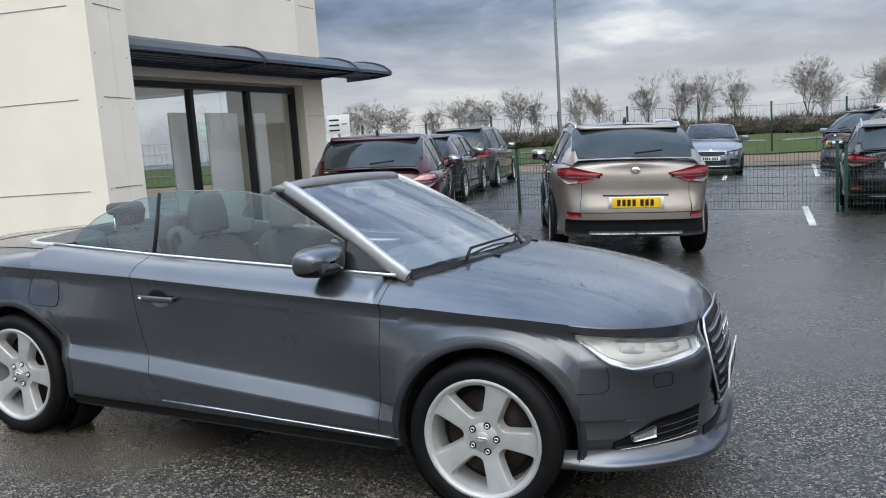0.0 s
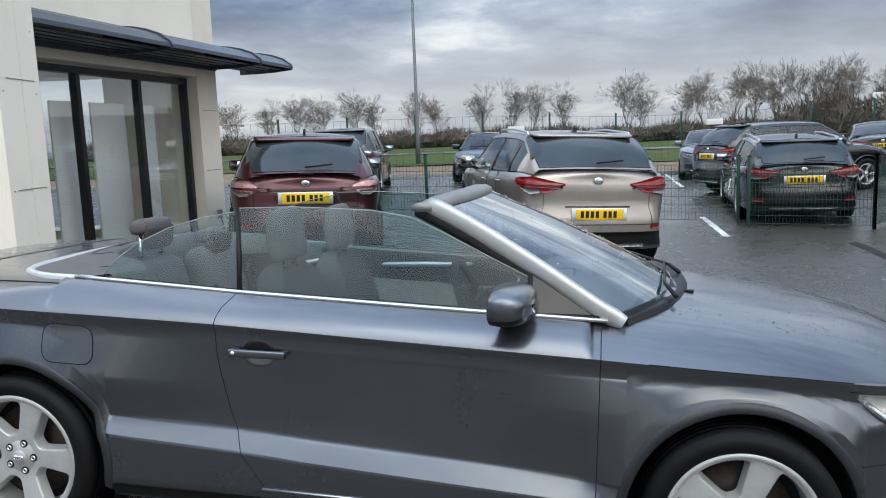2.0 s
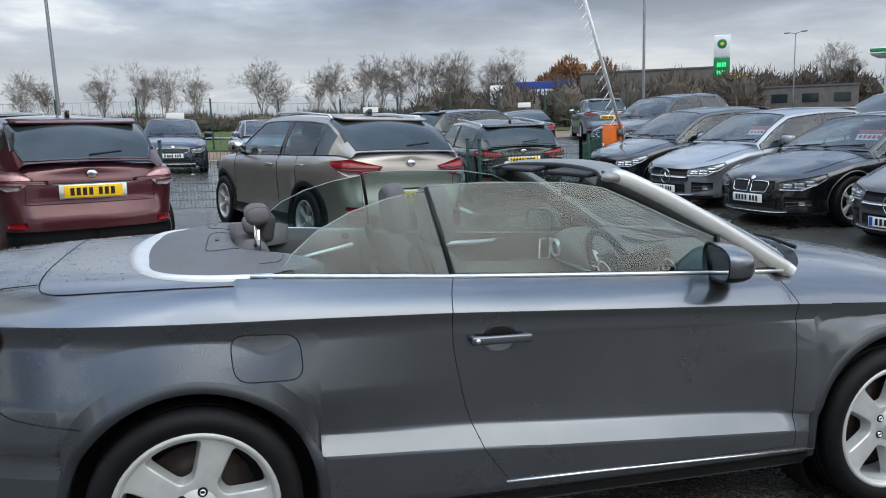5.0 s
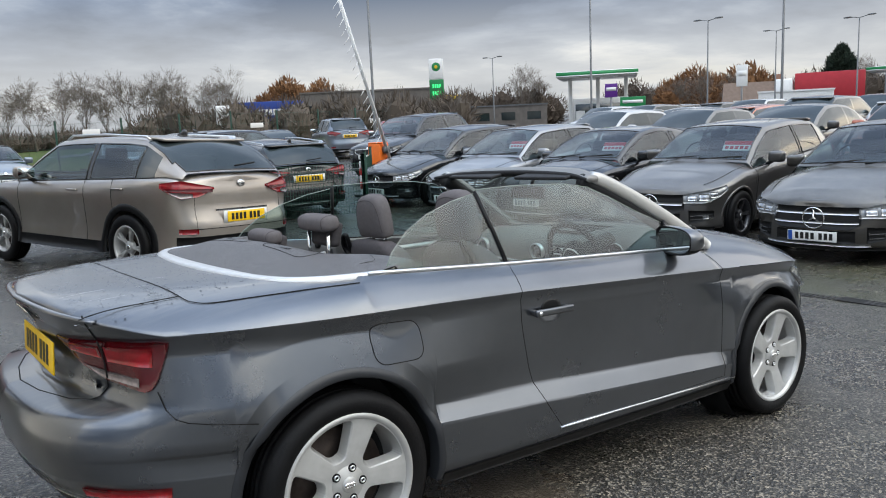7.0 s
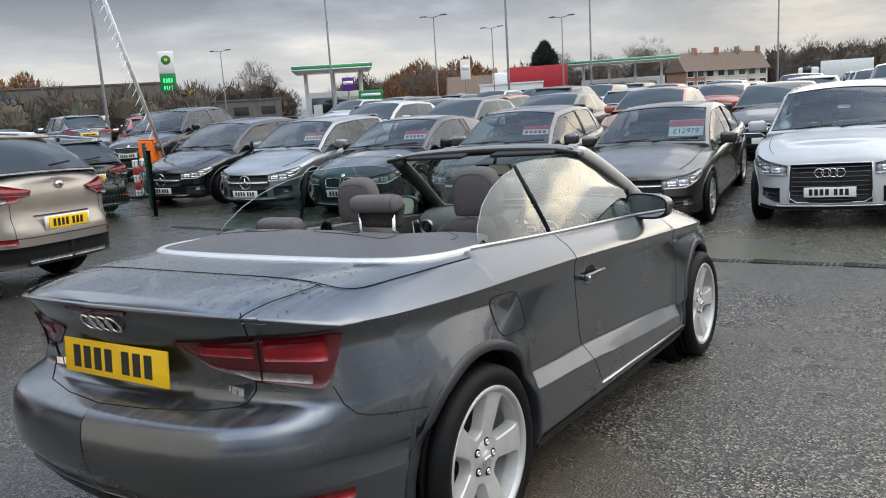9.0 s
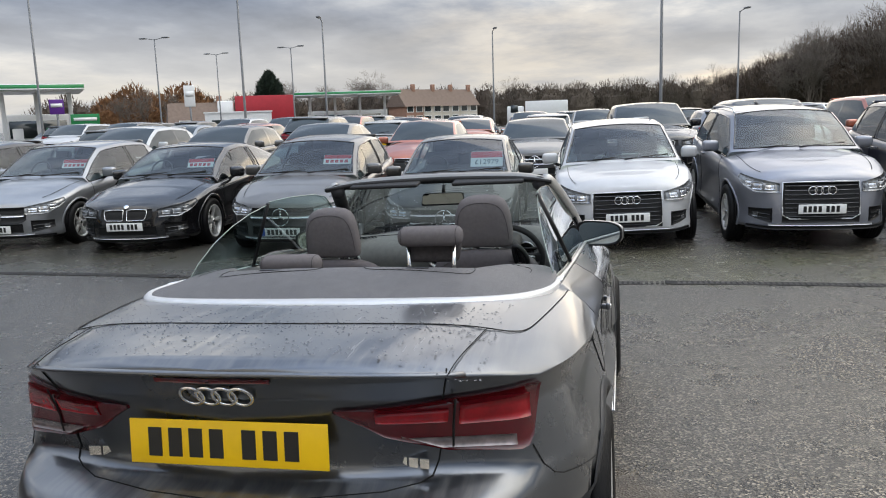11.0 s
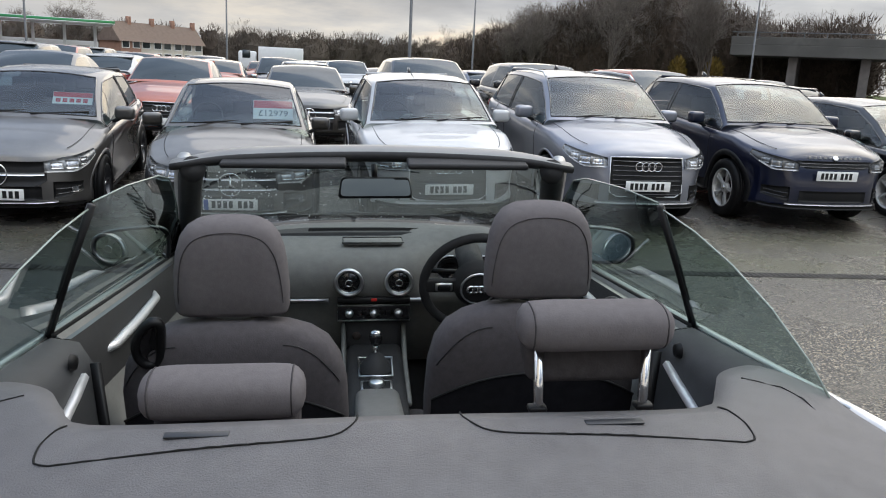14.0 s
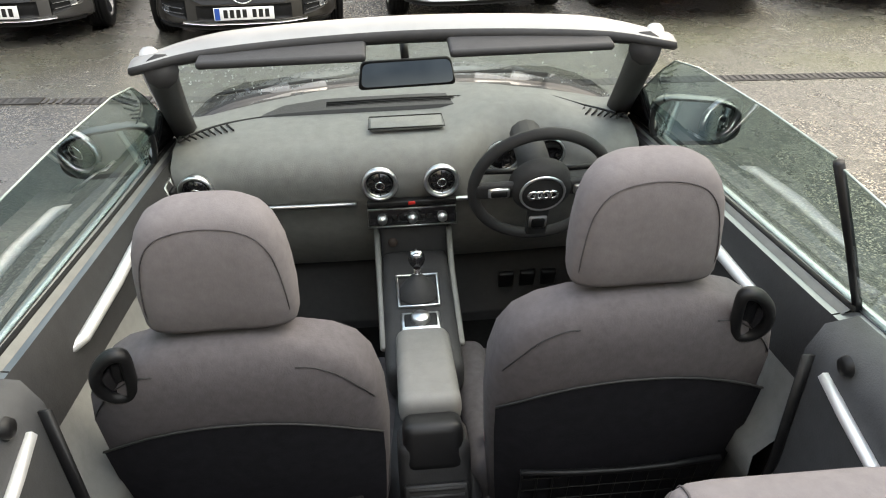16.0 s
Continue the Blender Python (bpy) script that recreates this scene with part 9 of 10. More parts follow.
# ---- trees ----
def bare_tree(seed, h, spread=0.42, levels=6, trunk=0.15):
    """A leafless tree: limbs that fork into fine twigs."""
    rnd = random.Random(seed)
    wood, twig = ([], []), ([], [])

    def add(store, a, b, ra, rb, sides):
        t = tube([a, b], [ra, rb], sides, caps=False)
        n = len(store[0])
        store[0].extend(t[0])
        store[1].extend([tuple(q + n for q in r) for r in t[1]])

    def grow(p, d, length, r, level):
        steps = 2 if level < 3 else 1
        for s in range(steps):
            q = p + d * length / steps
            add(wood if level < 3 else twig, p, q, r, r * 0.78, 5 if level < 2 else 3)
            p, r = q, r * 0.78
            d = (d + Vector((rnd.uniform(-1, 1), rnd.uniform(-1, 1), rnd.uniform(-0.2, 0.6))) * 0.16).normalized()
            if level < levels and s < steps - 1 and rnd.random() < 0.8:
                e = (d + Vector((rnd.uniform(-1, 1), rnd.uniform(-1, 1), rnd.uniform(0.2, 1.0))) * 0.62).normalized()
                grow(p, e, length * 0.62, r * 0.6, level + 1)
        if level >= levels:
            return
        for k in range(3):
            e = (d + Vector((rnd.uniform(-1, 1), rnd.uniform(-1, 1), rnd.uniform(0.15, 1.1) if level < 3 else rnd.uniform(-0.75, 0.75))) * spread * (1.25 if level < 3 else 1.75)).normalized()
            grow(p, e, length * (rnd.uniform(0.66, 0.92) if level < 4 else rnd.uniform(0.7, 0.95)), max(r * rnd.uniform(0.45, 0.68), 0.007), level + 1)

    grow(Vector((0, 0, -0.2)), Vector((rnd.uniform(-0.06, 0.06), rnd.uniform(-0.06, 0.06), 1)).normalized(), h * 0.20, trunk, 0)
    top = max(p[2] for p in twig[0])
    k = h / top
    sc = lambda st: ([Vector(p) * k for p in st[0]], st[1])  # noqa: E731
    return sc(wood), sc(twig)


def tree_proto(seed, h, spread=0.42, twig_mat=None, label="leafless winter tree with a fine twiggy crown"):
    w, t = bare_tree(seed, h, spread)
    ob = thing("tree", label, "tree", pose(0, 0, 0), "bare trees")
    part("trunk", w, BARK, ob)
    part("crown", t, twig_mat or TWIG, ob)
    return ob


protos = [tree_proto(s, 8.0, sp) for s, sp in ((3, 0.38), (8, 0.45), (15, 0.42), (21, 0.36))]
rt = random.Random(12)
placed = set()


def put_tree(x, y, scale, proto=None):
    k = rt.randrange(len(protos)) if proto is None else proto
    m = pose(x, y, ground_z(x, y), 0, 0, rt.uniform(0, 360)) @ Matrix.Diagonal((scale * rt.uniform(0.9, 1.1), scale * rt.uniform(0.9, 1.1), scale, 1))
    if k not in placed:
        placed.add(k)
        protos[k].matrix_basis = m
    else:
        c = copy_thing(protos[k], m)
        c.matrix_basis = m


for az in (117.5, 115.8, 113.9, 111.2, 109.0, 107.5, 105.2, 103.6, 100.2, 98.8, 95.6, 93.2, 91.8, 89.6, 85.0, 83.9, 81.2, 79.5, 78.0, 76.4, 75.2, 73.6, 72.6, 71.2, 70.4, 68.8, 67.2, 120.0, 122.0):
    d = rt.uniform(84, 98)
    e = 4.2 if 84 < az < 96 or az < 80 else 3.4
    put_tree(*polar(az, d), (1.6 + d * math.tan(radians(e)) * rt.uniform(0.86, 1.1)) / 8.0)
for az, d, s in ((58.5, 95, 0.75), (60.3, 90, 0.8), (46.0, 110, 1.1), (45.2, 112, 1.0), (35.0, 120, 0.8), (33.5, 118, 0.9), (31.8, 115, 0.8), (24.0, 125, 1.0), (21.8, 130, 0.95), (19.6, 128, 1.05), (18.2, 130, 1.2), (16.9, 135, 1.0), (9.5, 120, 0.8), (8.0, 118, 0.9),
                 (5.5, 120, 0.7), (3.0, 118, 0.8), (0.0, 110, 0.8), (-3.0, 110, 0.8), (-6.0, 105, 0.9)):
    put_tree(*polar(az, d), s)
for i in range(34):
    az = rt.uniform(-32, -8)
    d = rt.uniform(82, 100)
    e = interp(az, [-32, -28, -25, -21.5, -18, -14, -10, -8], [5.0, 4.4, 5.6, 7.2, 6.8, 5.2, 3.6, 2.8])
    put_tree(*polar(az, d), (1.6 + d * math.tan(radians(e)) * rt.uniform(0.9, 1.22)) / 8.0)


def clump(name, label, category, boxes, count, size, material, seed, tall=1.0, core=0.74, thin=0.13):
    """A mass of small leaves and twigs filling a run of places: one sheet of countless pieces."""
    rnd = random.Random(seed)
    v, f = [], []
    # a shaded core, then twigs all round it
    for (x, y, z), (sx, sy, sz) in boxes:
        n, m, r = len(v), 9, core
        for i in range(5):
            t = math.pi * (i + 0.5) / 5 - math.pi / 2
            for k in range(m):
                w = 2 * math.pi * k / m
                j = r * rnd.uniform(0.8, 1.12)
                v.append(Vector((x + sx * j * math.cos(t) * math.cos(w), y + sy * j * math.cos(t) * math.sin(w), z + sz * j * math.sin(t))))
        f += [(n + i * m + k, n + i * m + (k + 1) % m, n + (i + 1) * m + (k + 1) % m, n + (i + 1) * m + k) for i in range(4) for k in range(m)]
        f.append(tuple(n + 4 * m + k for k in range(m)))
    for i in range(int(count * 1.7)):
        (x, y, z), (sx, sy, sz) = boxes[rnd.randrange(len(boxes))]
        while True:
            a, b, c = rnd.uniform(-1, 1), rnd.uniform(-1, 1), rnd.uniform(-1, 1)
            if 0.35 < a * a + b * b + c * c < 1:
                break
        p = Vector((x + a * sx, y + b * sy, z + c * sz))
        s = size * rnd.uniform(0.6, 1.7)
        out = Vector((a, b, c + 0.4 * tall)) + Vector((rnd.uniform(-1, 1), rnd.uniform(-1, 1), rnd.uniform(-0.6, 1) * tall)) * 0.8
        d1 = out.normalized() * s
        d2 = d1.cross(Vector((rnd.uniform(-1, 1), rnd.uniform(-1, 1), rnd.uniform(-0.3, 0.3)))).normalized() * s * thin * rnd.uniform(0.5, 1.3)
        n = len(v)
        v += [p - d1 * 0.6 - d2, p - d1 * 0.6 + d2, p + d1]
        f.append((n, n + 1, n + 2))
    return tagged(part(name, (v, f), material, smooth=False), label, category, kind="stuff")


def run(az0, az1, d, h, n, depth=2.0):
    out = []
    for k in range(n):
        az = az0 + (az1 - az0) * k / (n - 1)
        x, y = polar(az, d + 2 * math.sin(k * 1.7))
        hh = h * (0.8 + 0.3 * math.sin(k * 2.3) ** 2)
        out.append(((x, y, ground_z(x, y) + hh * 0.45), (d * radians(abs(az1 - az0)) / n * 0.9 + 0.6, depth, hh * 0.62)))
    return out


clump("hedge", "long dark leafless hedge along the road", "hedge", run(124, 60, 88, 2.0, 60), 26000, 0.36, HEDGE, 5, 1.5, 0.7, 0.09)
clump("hedge", "dark scrub beside the barrier road", "hedge", run(72, 50, 52, 3.0, 22), 9000, 0.3, HEDGE, 6, 1.5)
clump("rust_tree_belt", "rust-brown beech leaves still on the trees", "tree belt", run(64.5, 60.5, 92, 6.2, 6, 3.0), 6000, 0.33, LEAF_RUST, 7, 1.0, 0.6, 0.3)
clump("tree_belt", "belt of brown winter trees behind the forecourt", "tree belt", run(58, 44, 115, 5.0, 24, 3.0), 9000, 0.42, WOOD_BROWN, 8, 1.6)
clump("tree_belt", "belt of brown winter trees behind the yard", "tree belt", run(40, 10, 138, 6.0, 40, 3.0), 16000, 0.45, WOOD_BROWN, 9, 1.6)
clump("rust_tree_belt", "russet winter trees behind the forecourt", "tree belt", run(36, 30, 130, 7.0, 8, 3.0), 5000, 0.4, LEAF_RUST, 19, 1.0, 0.6, 0.3)
clump("tree_belt", "dark belt of trees along the far edge of the yard", "tree belt", run(8.6, -12, 112, 5.0, 38, 3.0), 40000, 0.30, HEDGE, 10, 1.5)
hill = []
for k in range(60):
    az = -33 + 26 * k / 59
    e = interp(az, [-33, -28, -25, -21.5, -18, -14, -10, -7], [4.6, 4.0, 5.2, 6.6, 6.2, 4.8, 3.2, 2.4])
    for d in (88, 96):
        x, y = polar(az, d)
        h = 1.6 + d * math.tan(radians(e))
        h *= 0.82 + 0.26 * math.sin(k * 2.7 + d) ** 2
        hill.append(((x, y, h * 0.46), (2.2, 3.0, h * 0.50)))
clump("woodland", "dense brown leafless woodland on a bank", "woodland", hill, 105000, 0.32, WOOD_BROWN, 11, 1.5, 0.70, 0.12)
gold = [((*polar(a, 85), 2.6), (0.9, 0.9, 1.5)) for a in (-21.8, -24.1)]
clump("golden_shrub", "golden-leaved shrubs before the woodland", "shrub", gold, 900, 0.22, mat("golden_leaves", (0.20, 0.135, 0.030), rough=0.9, island=0.9), 13, 1.0, 0.5, 0.4)
x, y = polar(25.3, 118)
ev = thing("evergreen_tree", "dark dense evergreen tree", "tree", pose(x, y, 0))
part("trunk", tube([(0, 0, -0.1), (0, 0, 4)], [0.3, 0.15], 8), BARK, ev)
cr = clump("crown", "", "", [((0, 0, 4.4), (2.6, 2.6, 2.4)), ((0, 0, 6.2), (1.9, 1.9, 2.2)), ((0, 0, 7.4), (0.9, 0.9, 1.6))], 5000, 0.34, LEAF_DARK, 14, 1.0, 0.8, 0.3)
for key in ("label", "category", "kind"):
    if key in cr:
        del cr[key]
cr.parent = ev


# ---- distance ----
def face_to(x, y):
    """A pose at a place whose +x looks back at the yard."""
    return pose(x, y, ground_z(x, y), 0, 0, math.degrees(math.atan2(-1.0 - y, -3.0 - x)))


def forecourt(az0, az1, d, z, name_label, posts=3):
    azm = (az0 + az1) / 2
    w = d * radians(abs(az1 - az0))
    c = thing("forecourt_canopy", name_label, "canopy", face_to(*polar(azm, d)))
    part("roof", box_bm(7.0, w, 0.55, (0, 0, z), bevel=0.05), WHITE, c)
    part("fascia", box_bm(0.08, w + 0.1, 0.42, (3.56, 0, z + 0.02)), BP_GREEN, c)
    part("fascia_edge", box_bm(0.04, w + 0.1, 0.10, (3.62, 0, z - 0.12)), WHITE, c)
    for k in range(posts):
        y = -w * 0.36 + w * 0.72 * k / max(posts - 1, 1)
        part("column", box_bm(0.35, 0.35, z, (0, y, z / 2), bevel=0.03), WHITE, c)
        part("pump", box_bm(0.5, 0.8, 1.6, (0, y + 0.9, 0.8), bevel=0.05), BP_GREEN if k % 2 else WHITE, c)
    part("shop", box_bm(4, w * 0.8, 2.8, (-6.5, 0, 1.4), bevel=0.03), WHITE, c)
    part("shop_window", box_bm(0.05, w * 0.66, 1.5, (-4.47, 0, 1.5)), TINT, c)


forecourt(37.6, 43.0, 74, 4.75, "petrol station canopy with a green fascia")
forecourt(16.2, 23.6, 108, 4.9, "far petrol station canopy with green edges", 4)


def totem():
    x, y = polar(51.5, 57)
    t = thing("price_totem", "white and green petrol station totem sign", "sign", face_to(x, y))
    part("panel", box_bm(0.25, 1.05, 1.45, (0, 0, 5.0), bevel=0.04), WHITE, t)
    part("price_panel", box_bm(0.25, 1.05, 1.35, (0.004, 0, 3.58), bevel=0.04), BP_GREEN, t)
    part("logo", lathe([(0.0, 0.02), (0.26, 0.02), (0.32, 0.0)], axis="x", seg=12), BP_GREEN, t).matrix_basis = pose(0.125, 0, 5.15)
    part("logo_centre", lathe([(0.0, 0.03), (0.11, 0.025), (0.14, 0.0)], axis="x", seg=12), YELLOW, t).matrix_basis = pose(0.13, 0, 5.15)
    digits = mat("green_price_leds", (0.05, 0.9, 0.25), rough=0.5, emit=1.2)
    for k in range(2):
        b = ([], [])
        for i in range(4):
            add_box(b, (0.13, -0.30 + 0.16 * i, 3.15 + 0.5 * k), (0.135, -0.20 + 0.16 * i, 3.42 + 0.5 * k))
        part("price_digits", b, digits, t, "glowing green bars", smooth=False)
    part("leg", box_bm(0.22, 0.7, 3.0, (0, 0, 1.5)), BP_GREEN, t)


totem()


def trailer():
    x, y = polar(64.2, 52)
    t = thing("lorry_trailer", "white lorry with a blue lettered side panel", "lorry", face_to(x, y))
    part("body", box_bm(2.3, 4.6, 1.9, (-1.2, 0.5, 2.1), bevel=0.04), BLUE, t)
    part("cab", box_bm(2.2, 1.0, 1.8, (-1.2, -2.4, 2.0), bevel=0.10), WHITE, t)
    b = ([], [])
    for i, w in enumerate((0.10, 0.06, 0.2, 0.2, 0.18, 0.18, 0.18, 0.18, 0.18, 0.16)):
        add_box(b, (-0.047, -0.9 + 0.28 * i, 2.15), (-0.04, -0.9 + 0.28 * i + w * 1.2, 2.55))
    part("lettering", b, WHITE, t, "white lettering as plain bars", smooth=False)
    part("chassis", box_bm(2.0, 5.4, 0.5, (-1.2, 0.1, 0.95)), BLACK, t)
    for y0 in (-2.2, 1.4, 2.3):
        part("wheel", lathe([(0.0, -0.15), (0.45, -0.15), (0.5, 0.0), (0.45, 0.15)], axis="x", seg=16), TYRE, t).matrix_basis = pose(-0.25, y0, 0.5)


trailer()


def lorry(az, d, length, h, material, label, cab=True):
    x, y = polar(az, d)
    t = thing("lorry", label, "lorry", face_to(x, y))
    part("trailer", box_bm(2.5, length, h - 1.1, (0, 0, 1.1 + (h - 1.1) / 2), bevel=0.05), material, t)
    part("chassis", box_bm(2.2, length, 0.4, (0, 0, 0.9)), BLACK, t)
    if cab:
        part("cab", box_bm(2.4, 1.8, h - 1.1, (0, -length / 2 - 1.1, 0.6 + (h - 1.1) / 2), bevel=0.15), WHITE, t)
        part("cab_window", box_bm(0.05, 0.8, 0.8, (1.2, -length / 2 - 1.2, 2.1)), TINT, t)
    for k in range(4):
        part("wheel", lathe([(0.0, -0.15), (0.45, -0.15), (0.5, 0.0), (0.45, 0.15)], axis="x", seg=16), TYRE, t).matrix_basis = pose(0.95, -length / 2 + 1 + k * (length - 1) / 3, 0.5)


lorry(25.7, 96, 6.8, 4.6, LORRY_RED, "lorry with a dull red curtain-sided trailer")
lorry(5.6, 88, 4.6, 2.9, WHITE, "white box lorry parked far off")


def house(x, y, heading, w, d, h, wallm, label):
    t = thing("house", label, "house", pose(x, y, ground_z(x, y), 0, 0, heading), "row of houses")
    part("wall", box_bm(d, w, h, (0, 0, h / 2)), wallm, t, smooth=False)
    e = 0.35
    rise = d * 0.62
    v = [(-d / 2 - e, -w / 2 - e, h - 0.1), (d / 2 + e, -w / 2 - e, h - 0.1), (d / 2 + e, w / 2 + e, h - 0.1), (-d / 2 - e, w / 2 + e, h - 0.1), (0, -w / 2 - e * 0.4, h + rise), (0, w / 2 + e * 0.4, h + rise)]
    rf = part("roof", (v, [(0, 1, 4), (1, 2, 5, 4), (2, 3, 5), (3, 0, 4, 5), (3, 2, 1, 0)]), ROOF, t, smooth=False)
    part("chimney", box_bm(0.5, 0.6, 1.3, (0.1, w * 0.40, h + rise + 0.1), bevel=0.03), BRICK, rf)
    for k in (-1, 1):
        for z in (1.4,) if h < 3 else (1.2, 2.9):
            wn = part("window", box_bm(0.10, 1.3, 1.2, (d / 2 + 0.01, k * w * 0.26, z)), WHITE, t, smooth=False)
            part("pane", box_bm(0.04, 1.1, 1.0, (d / 2 + 0.06, k * w * 0.26, z)), TINT, wn, smooth=False)


for az, d, wm in ((15.7, 124, BRICK), (14.3, 127, PLASTER), (13.0, 130, PLASTER), (11.7, 133, PLASTER)):
    x, y = polar(az, d)
    house(x, y, 236 if wm is BRICK else 228, 3.6, 4.2, 3.3, wm, "small house with a steep brown tiled roof and chimney")
x, y = polar(30.3, 100)
house(x, y, 215, 6.5, 4.0, 1.6, BRICK, "low brick building under a broad brown roof")


def block(name, label, category, az, d, w, depth, h, material, z0=0.0, trim=None):
    x, y = polar(az, d)
    t = thing(name, label, category, face_to(x, y))
    part("wall", box_bm(depth, w, h, (-depth / 2, 0, z0 + h / 2), bevel=0.03), material, t, smooth=False)
    part("roof", box_bm(depth + 0.2, w + 0.2, 0.15, (-depth / 2, 0, z0 + h + 0.08)), trim or ROOF, t, smooth=False)
    for k in range(max(1, int(w / 3))):
        y0 = -w / 2 + 1.5 + k * 3
        part("window", box_bm(0.05, 1.6, h * 0.35, (0.02, y0, z0 + h * 0.55)), TINT, t, smooth=False)


block("shed_building", "long low dark shed behind the hedge", "building", 57.0, 84, 14.5, 8, 4.7, SHED, trim=SHED)
block("shop_building", "low grey forecourt shop", "building", 47.0, 92, 9, 6, 2.6, SHED, trim=GALV)
block("white_cabin", "low white flat-roofed sales cabin", "building", 27.6, 88, 7, 5, 2.6, WHITE, trim=WHITE)


def road_bridge():
    """A concrete road bridge: deck with parapet and rail on dark piers."""
    x, y = polar(-33.5, 80)
    t = thing("road_bridge", "weathered concrete road bridge beside the woodland", "bridge", face_to(x, y))
    part("deck", box_bm(7.0, 24.0, 1.0, (-3.5, 0, 4.6), bevel=0.05), DULL_CONCRETE, t, smooth=False)
    part("parapet", box_bm(0.35, 24.0, 0.7, (-0.2, 0, 5.45), bevel=0.04), DULL_CONCRETE, t, smooth=False)
    part("abutment", box_bm(6.6, 1.6, 4.1, (-3.5, 11.2, 2.05)), SHED, t, smooth=False)
    for k in range(3):
        part("pier", box_bm(5.5, 0.8, 4.1, (-3.6, 5.5 - 6.0 * k, 2.05), bevel=0.05), SHED, t, smooth=False)
    for k in range(13):
        part("rail_post", box_bm(0.08, 0.08, 0.5, (-0.2, -11.5 + 1.9 * k, 6.0)), GALV, t, smooth=False)
    part("rail", tube([(-0.2, -12, 6.2), (-0.2, 12, 6.2)], 0.05, 6), GALV, t)


road_bridge()


def pylon_sign(az, d, z, w, h, material, label):
    x, y = polar(az, d)
    t = thing("roadside_sign", label, "sign", face_to(x, y))
    part("panel", box_bm(0.15, w, h, (0, 0, z), bevel=0.03), material, t)
    part("post", tube([(0, 0, 0), (0, 0, z - h / 2)], 0.09, 8), GALV, t)
    part("stripe", box_bm(0.02, w * 0.8, h * 0.25, (0.085, 0, z + h * 0.1)), WHITE, t)


pylon_sign(39.2, 66, 3.1, 1.0, 1.1, PURPLE, "purple and white forecourt sign")
pylon_sign(37.6, 62, 2.0, 1.9, 0.9, BP_GREEN, "green car wash sign")
pylon_sign(30.8, 80, 4.2, 1.0, 2.0, WHITE, "white and green totem sign")
pylon_sign(50.5, 60, 2.5, 1.4, 1.4, YELLOW, "small yellow roadside sign on a post")
dsg = thing("direction_sign", "white direction sign with a black arrow", "sign", pose(-9.8, 17.06, ground_z(-9.8, 17.06), 0, 0, -60))
part("board", box_bm(0.02, 0.66, 0.56, (0, 0, 2.0), bevel=0.004), WHITE, dsg)
ar = ([], [])
add_box(ar, (0.012, 0.10, 1.985), (0.016, 0.26, 2.015))
for k in range(3):
    add_box(ar, (0.012, -0.28, 1.80 + 0.15 * k), (0.016, 0.02, 1.85 + 0.15 * k))
part("lettering", ar, INK, dsg, "black arrow and bars", smooth=False)
part("post", tube([(-0.03, 0, 0), (-0.03, 0, 2.3)], 0.03, 8), GALV, dsg)


# ---- parked cars ----
P_BLACK = paint("paint_black", (0.005, 0.005, 0.006), metal=0.2, rough=0.25, dust=0.05)
P_BROWNBLACK = paint("paint_obsidian", (0.024, 0.0205, 0.017), metal=0.4, rough=0.34, dust=0.85)
P_SILVER = paint("paint_silver", (0.25, 0.26, 0.275), metal=0.7, rough=0.36, dust=0.25)
P_SILVER2 = paint("paint_ice_silver", (0.20, 0.21, 0.245), metal=0.65, rough=0.40, dust=0.25)
P_WHITE = paint("paint_white", (0.44, 0.445, 0.455), metal=0.0, rough=0.45, dust=0.25)
P_DGREY = paint("paint_dark_grey", (0.078, 0.074, 0.072), metal=0.6, rough=0.36, dust=0.65)
P_NAVY = paint("paint_navy", (0.004, 0.007, 0.026), metal=0.4, rough=0.28, dust=0.04)
P_MAROON = paint("paint_maroon", (0.080, 0.012, 0.018), metal=0.5, rough=0.3, dust=0.12)
P_BRONZE = paint("paint_white_sand", (0.32, 0.285, 0.25), metal=0.6, rough=0.32, dust=0.12)
P_RED = paint("paint_red", (0.42, 0.010, 0.012), metal=0.1, rough=0.3, dust=0.12)
P_COPPER = paint("paint_copper", (0.40, 0.12, 0.07), metal=0.4, rough=0.32, dust=0.2)
P_BLUEGREY = paint("paint_blue_grey", (0.16, 0.19, 0.23), metal=0.6, rough=0.32, dust=0.25)
P_YELLOW = paint("paint_yellow", (0.62, 0.42, 0.01), metal=0.0, rough=0.35, dust=0.15)


def nose_at(style, x, y, heading):
    """The pose whose nose touches a place."""
    p = STYLES[style]
    c, s = math.cos(radians(heading)), math.sin(radians(heading))
    return on_ground(x - p["xf"] * c, y - p["xf"] * s, heading)


def tail_at(style, x, y, heading):
    p = STYLES[style]
    c, s = math.cos(radians(heading)), math.sin(radians(heading))
    return on_ground(x - p["xr"] * c, y - p["xr"] * s, heading)


ROWG = "parked cars facing the drain"
car("hatch", nose_at("hatch", 5.75, 10.05, 187), P_BLACK, "black hatchback with a star-badged grille", "star", group=ROWG)
lk = car("hatch", nose_at("hatch", 5.85, 7.95, 187), P_SILVER, "silver hatchback with a star-badged grille", "star", spokes=("split", 5), group=ROWG)
lg = car("coupe", nose_at("coupe", 5.72, 5.72, 186), P_BLACK, "black coupe with twin kidney grilles", "kidney", spokes=("split", 5), group=ROWG)
ln = car("hatch", nose_at("hatch", 5.80, 3.48, 186), P_DGREY, "dusty dark grey hatchback with a star-badged grille", "star", alloy=DARK_ALLOY, spokes=("split", 5), blue=True, group=ROWG)
kr = car("saloon", nose_at("saloon", 5.75, 1.27, 185), P_BROWNBLACK, "dusty dark brown saloon with a red price card in its windscreen", "star", spokes=("split", 8), blue=True, group=ROWG)
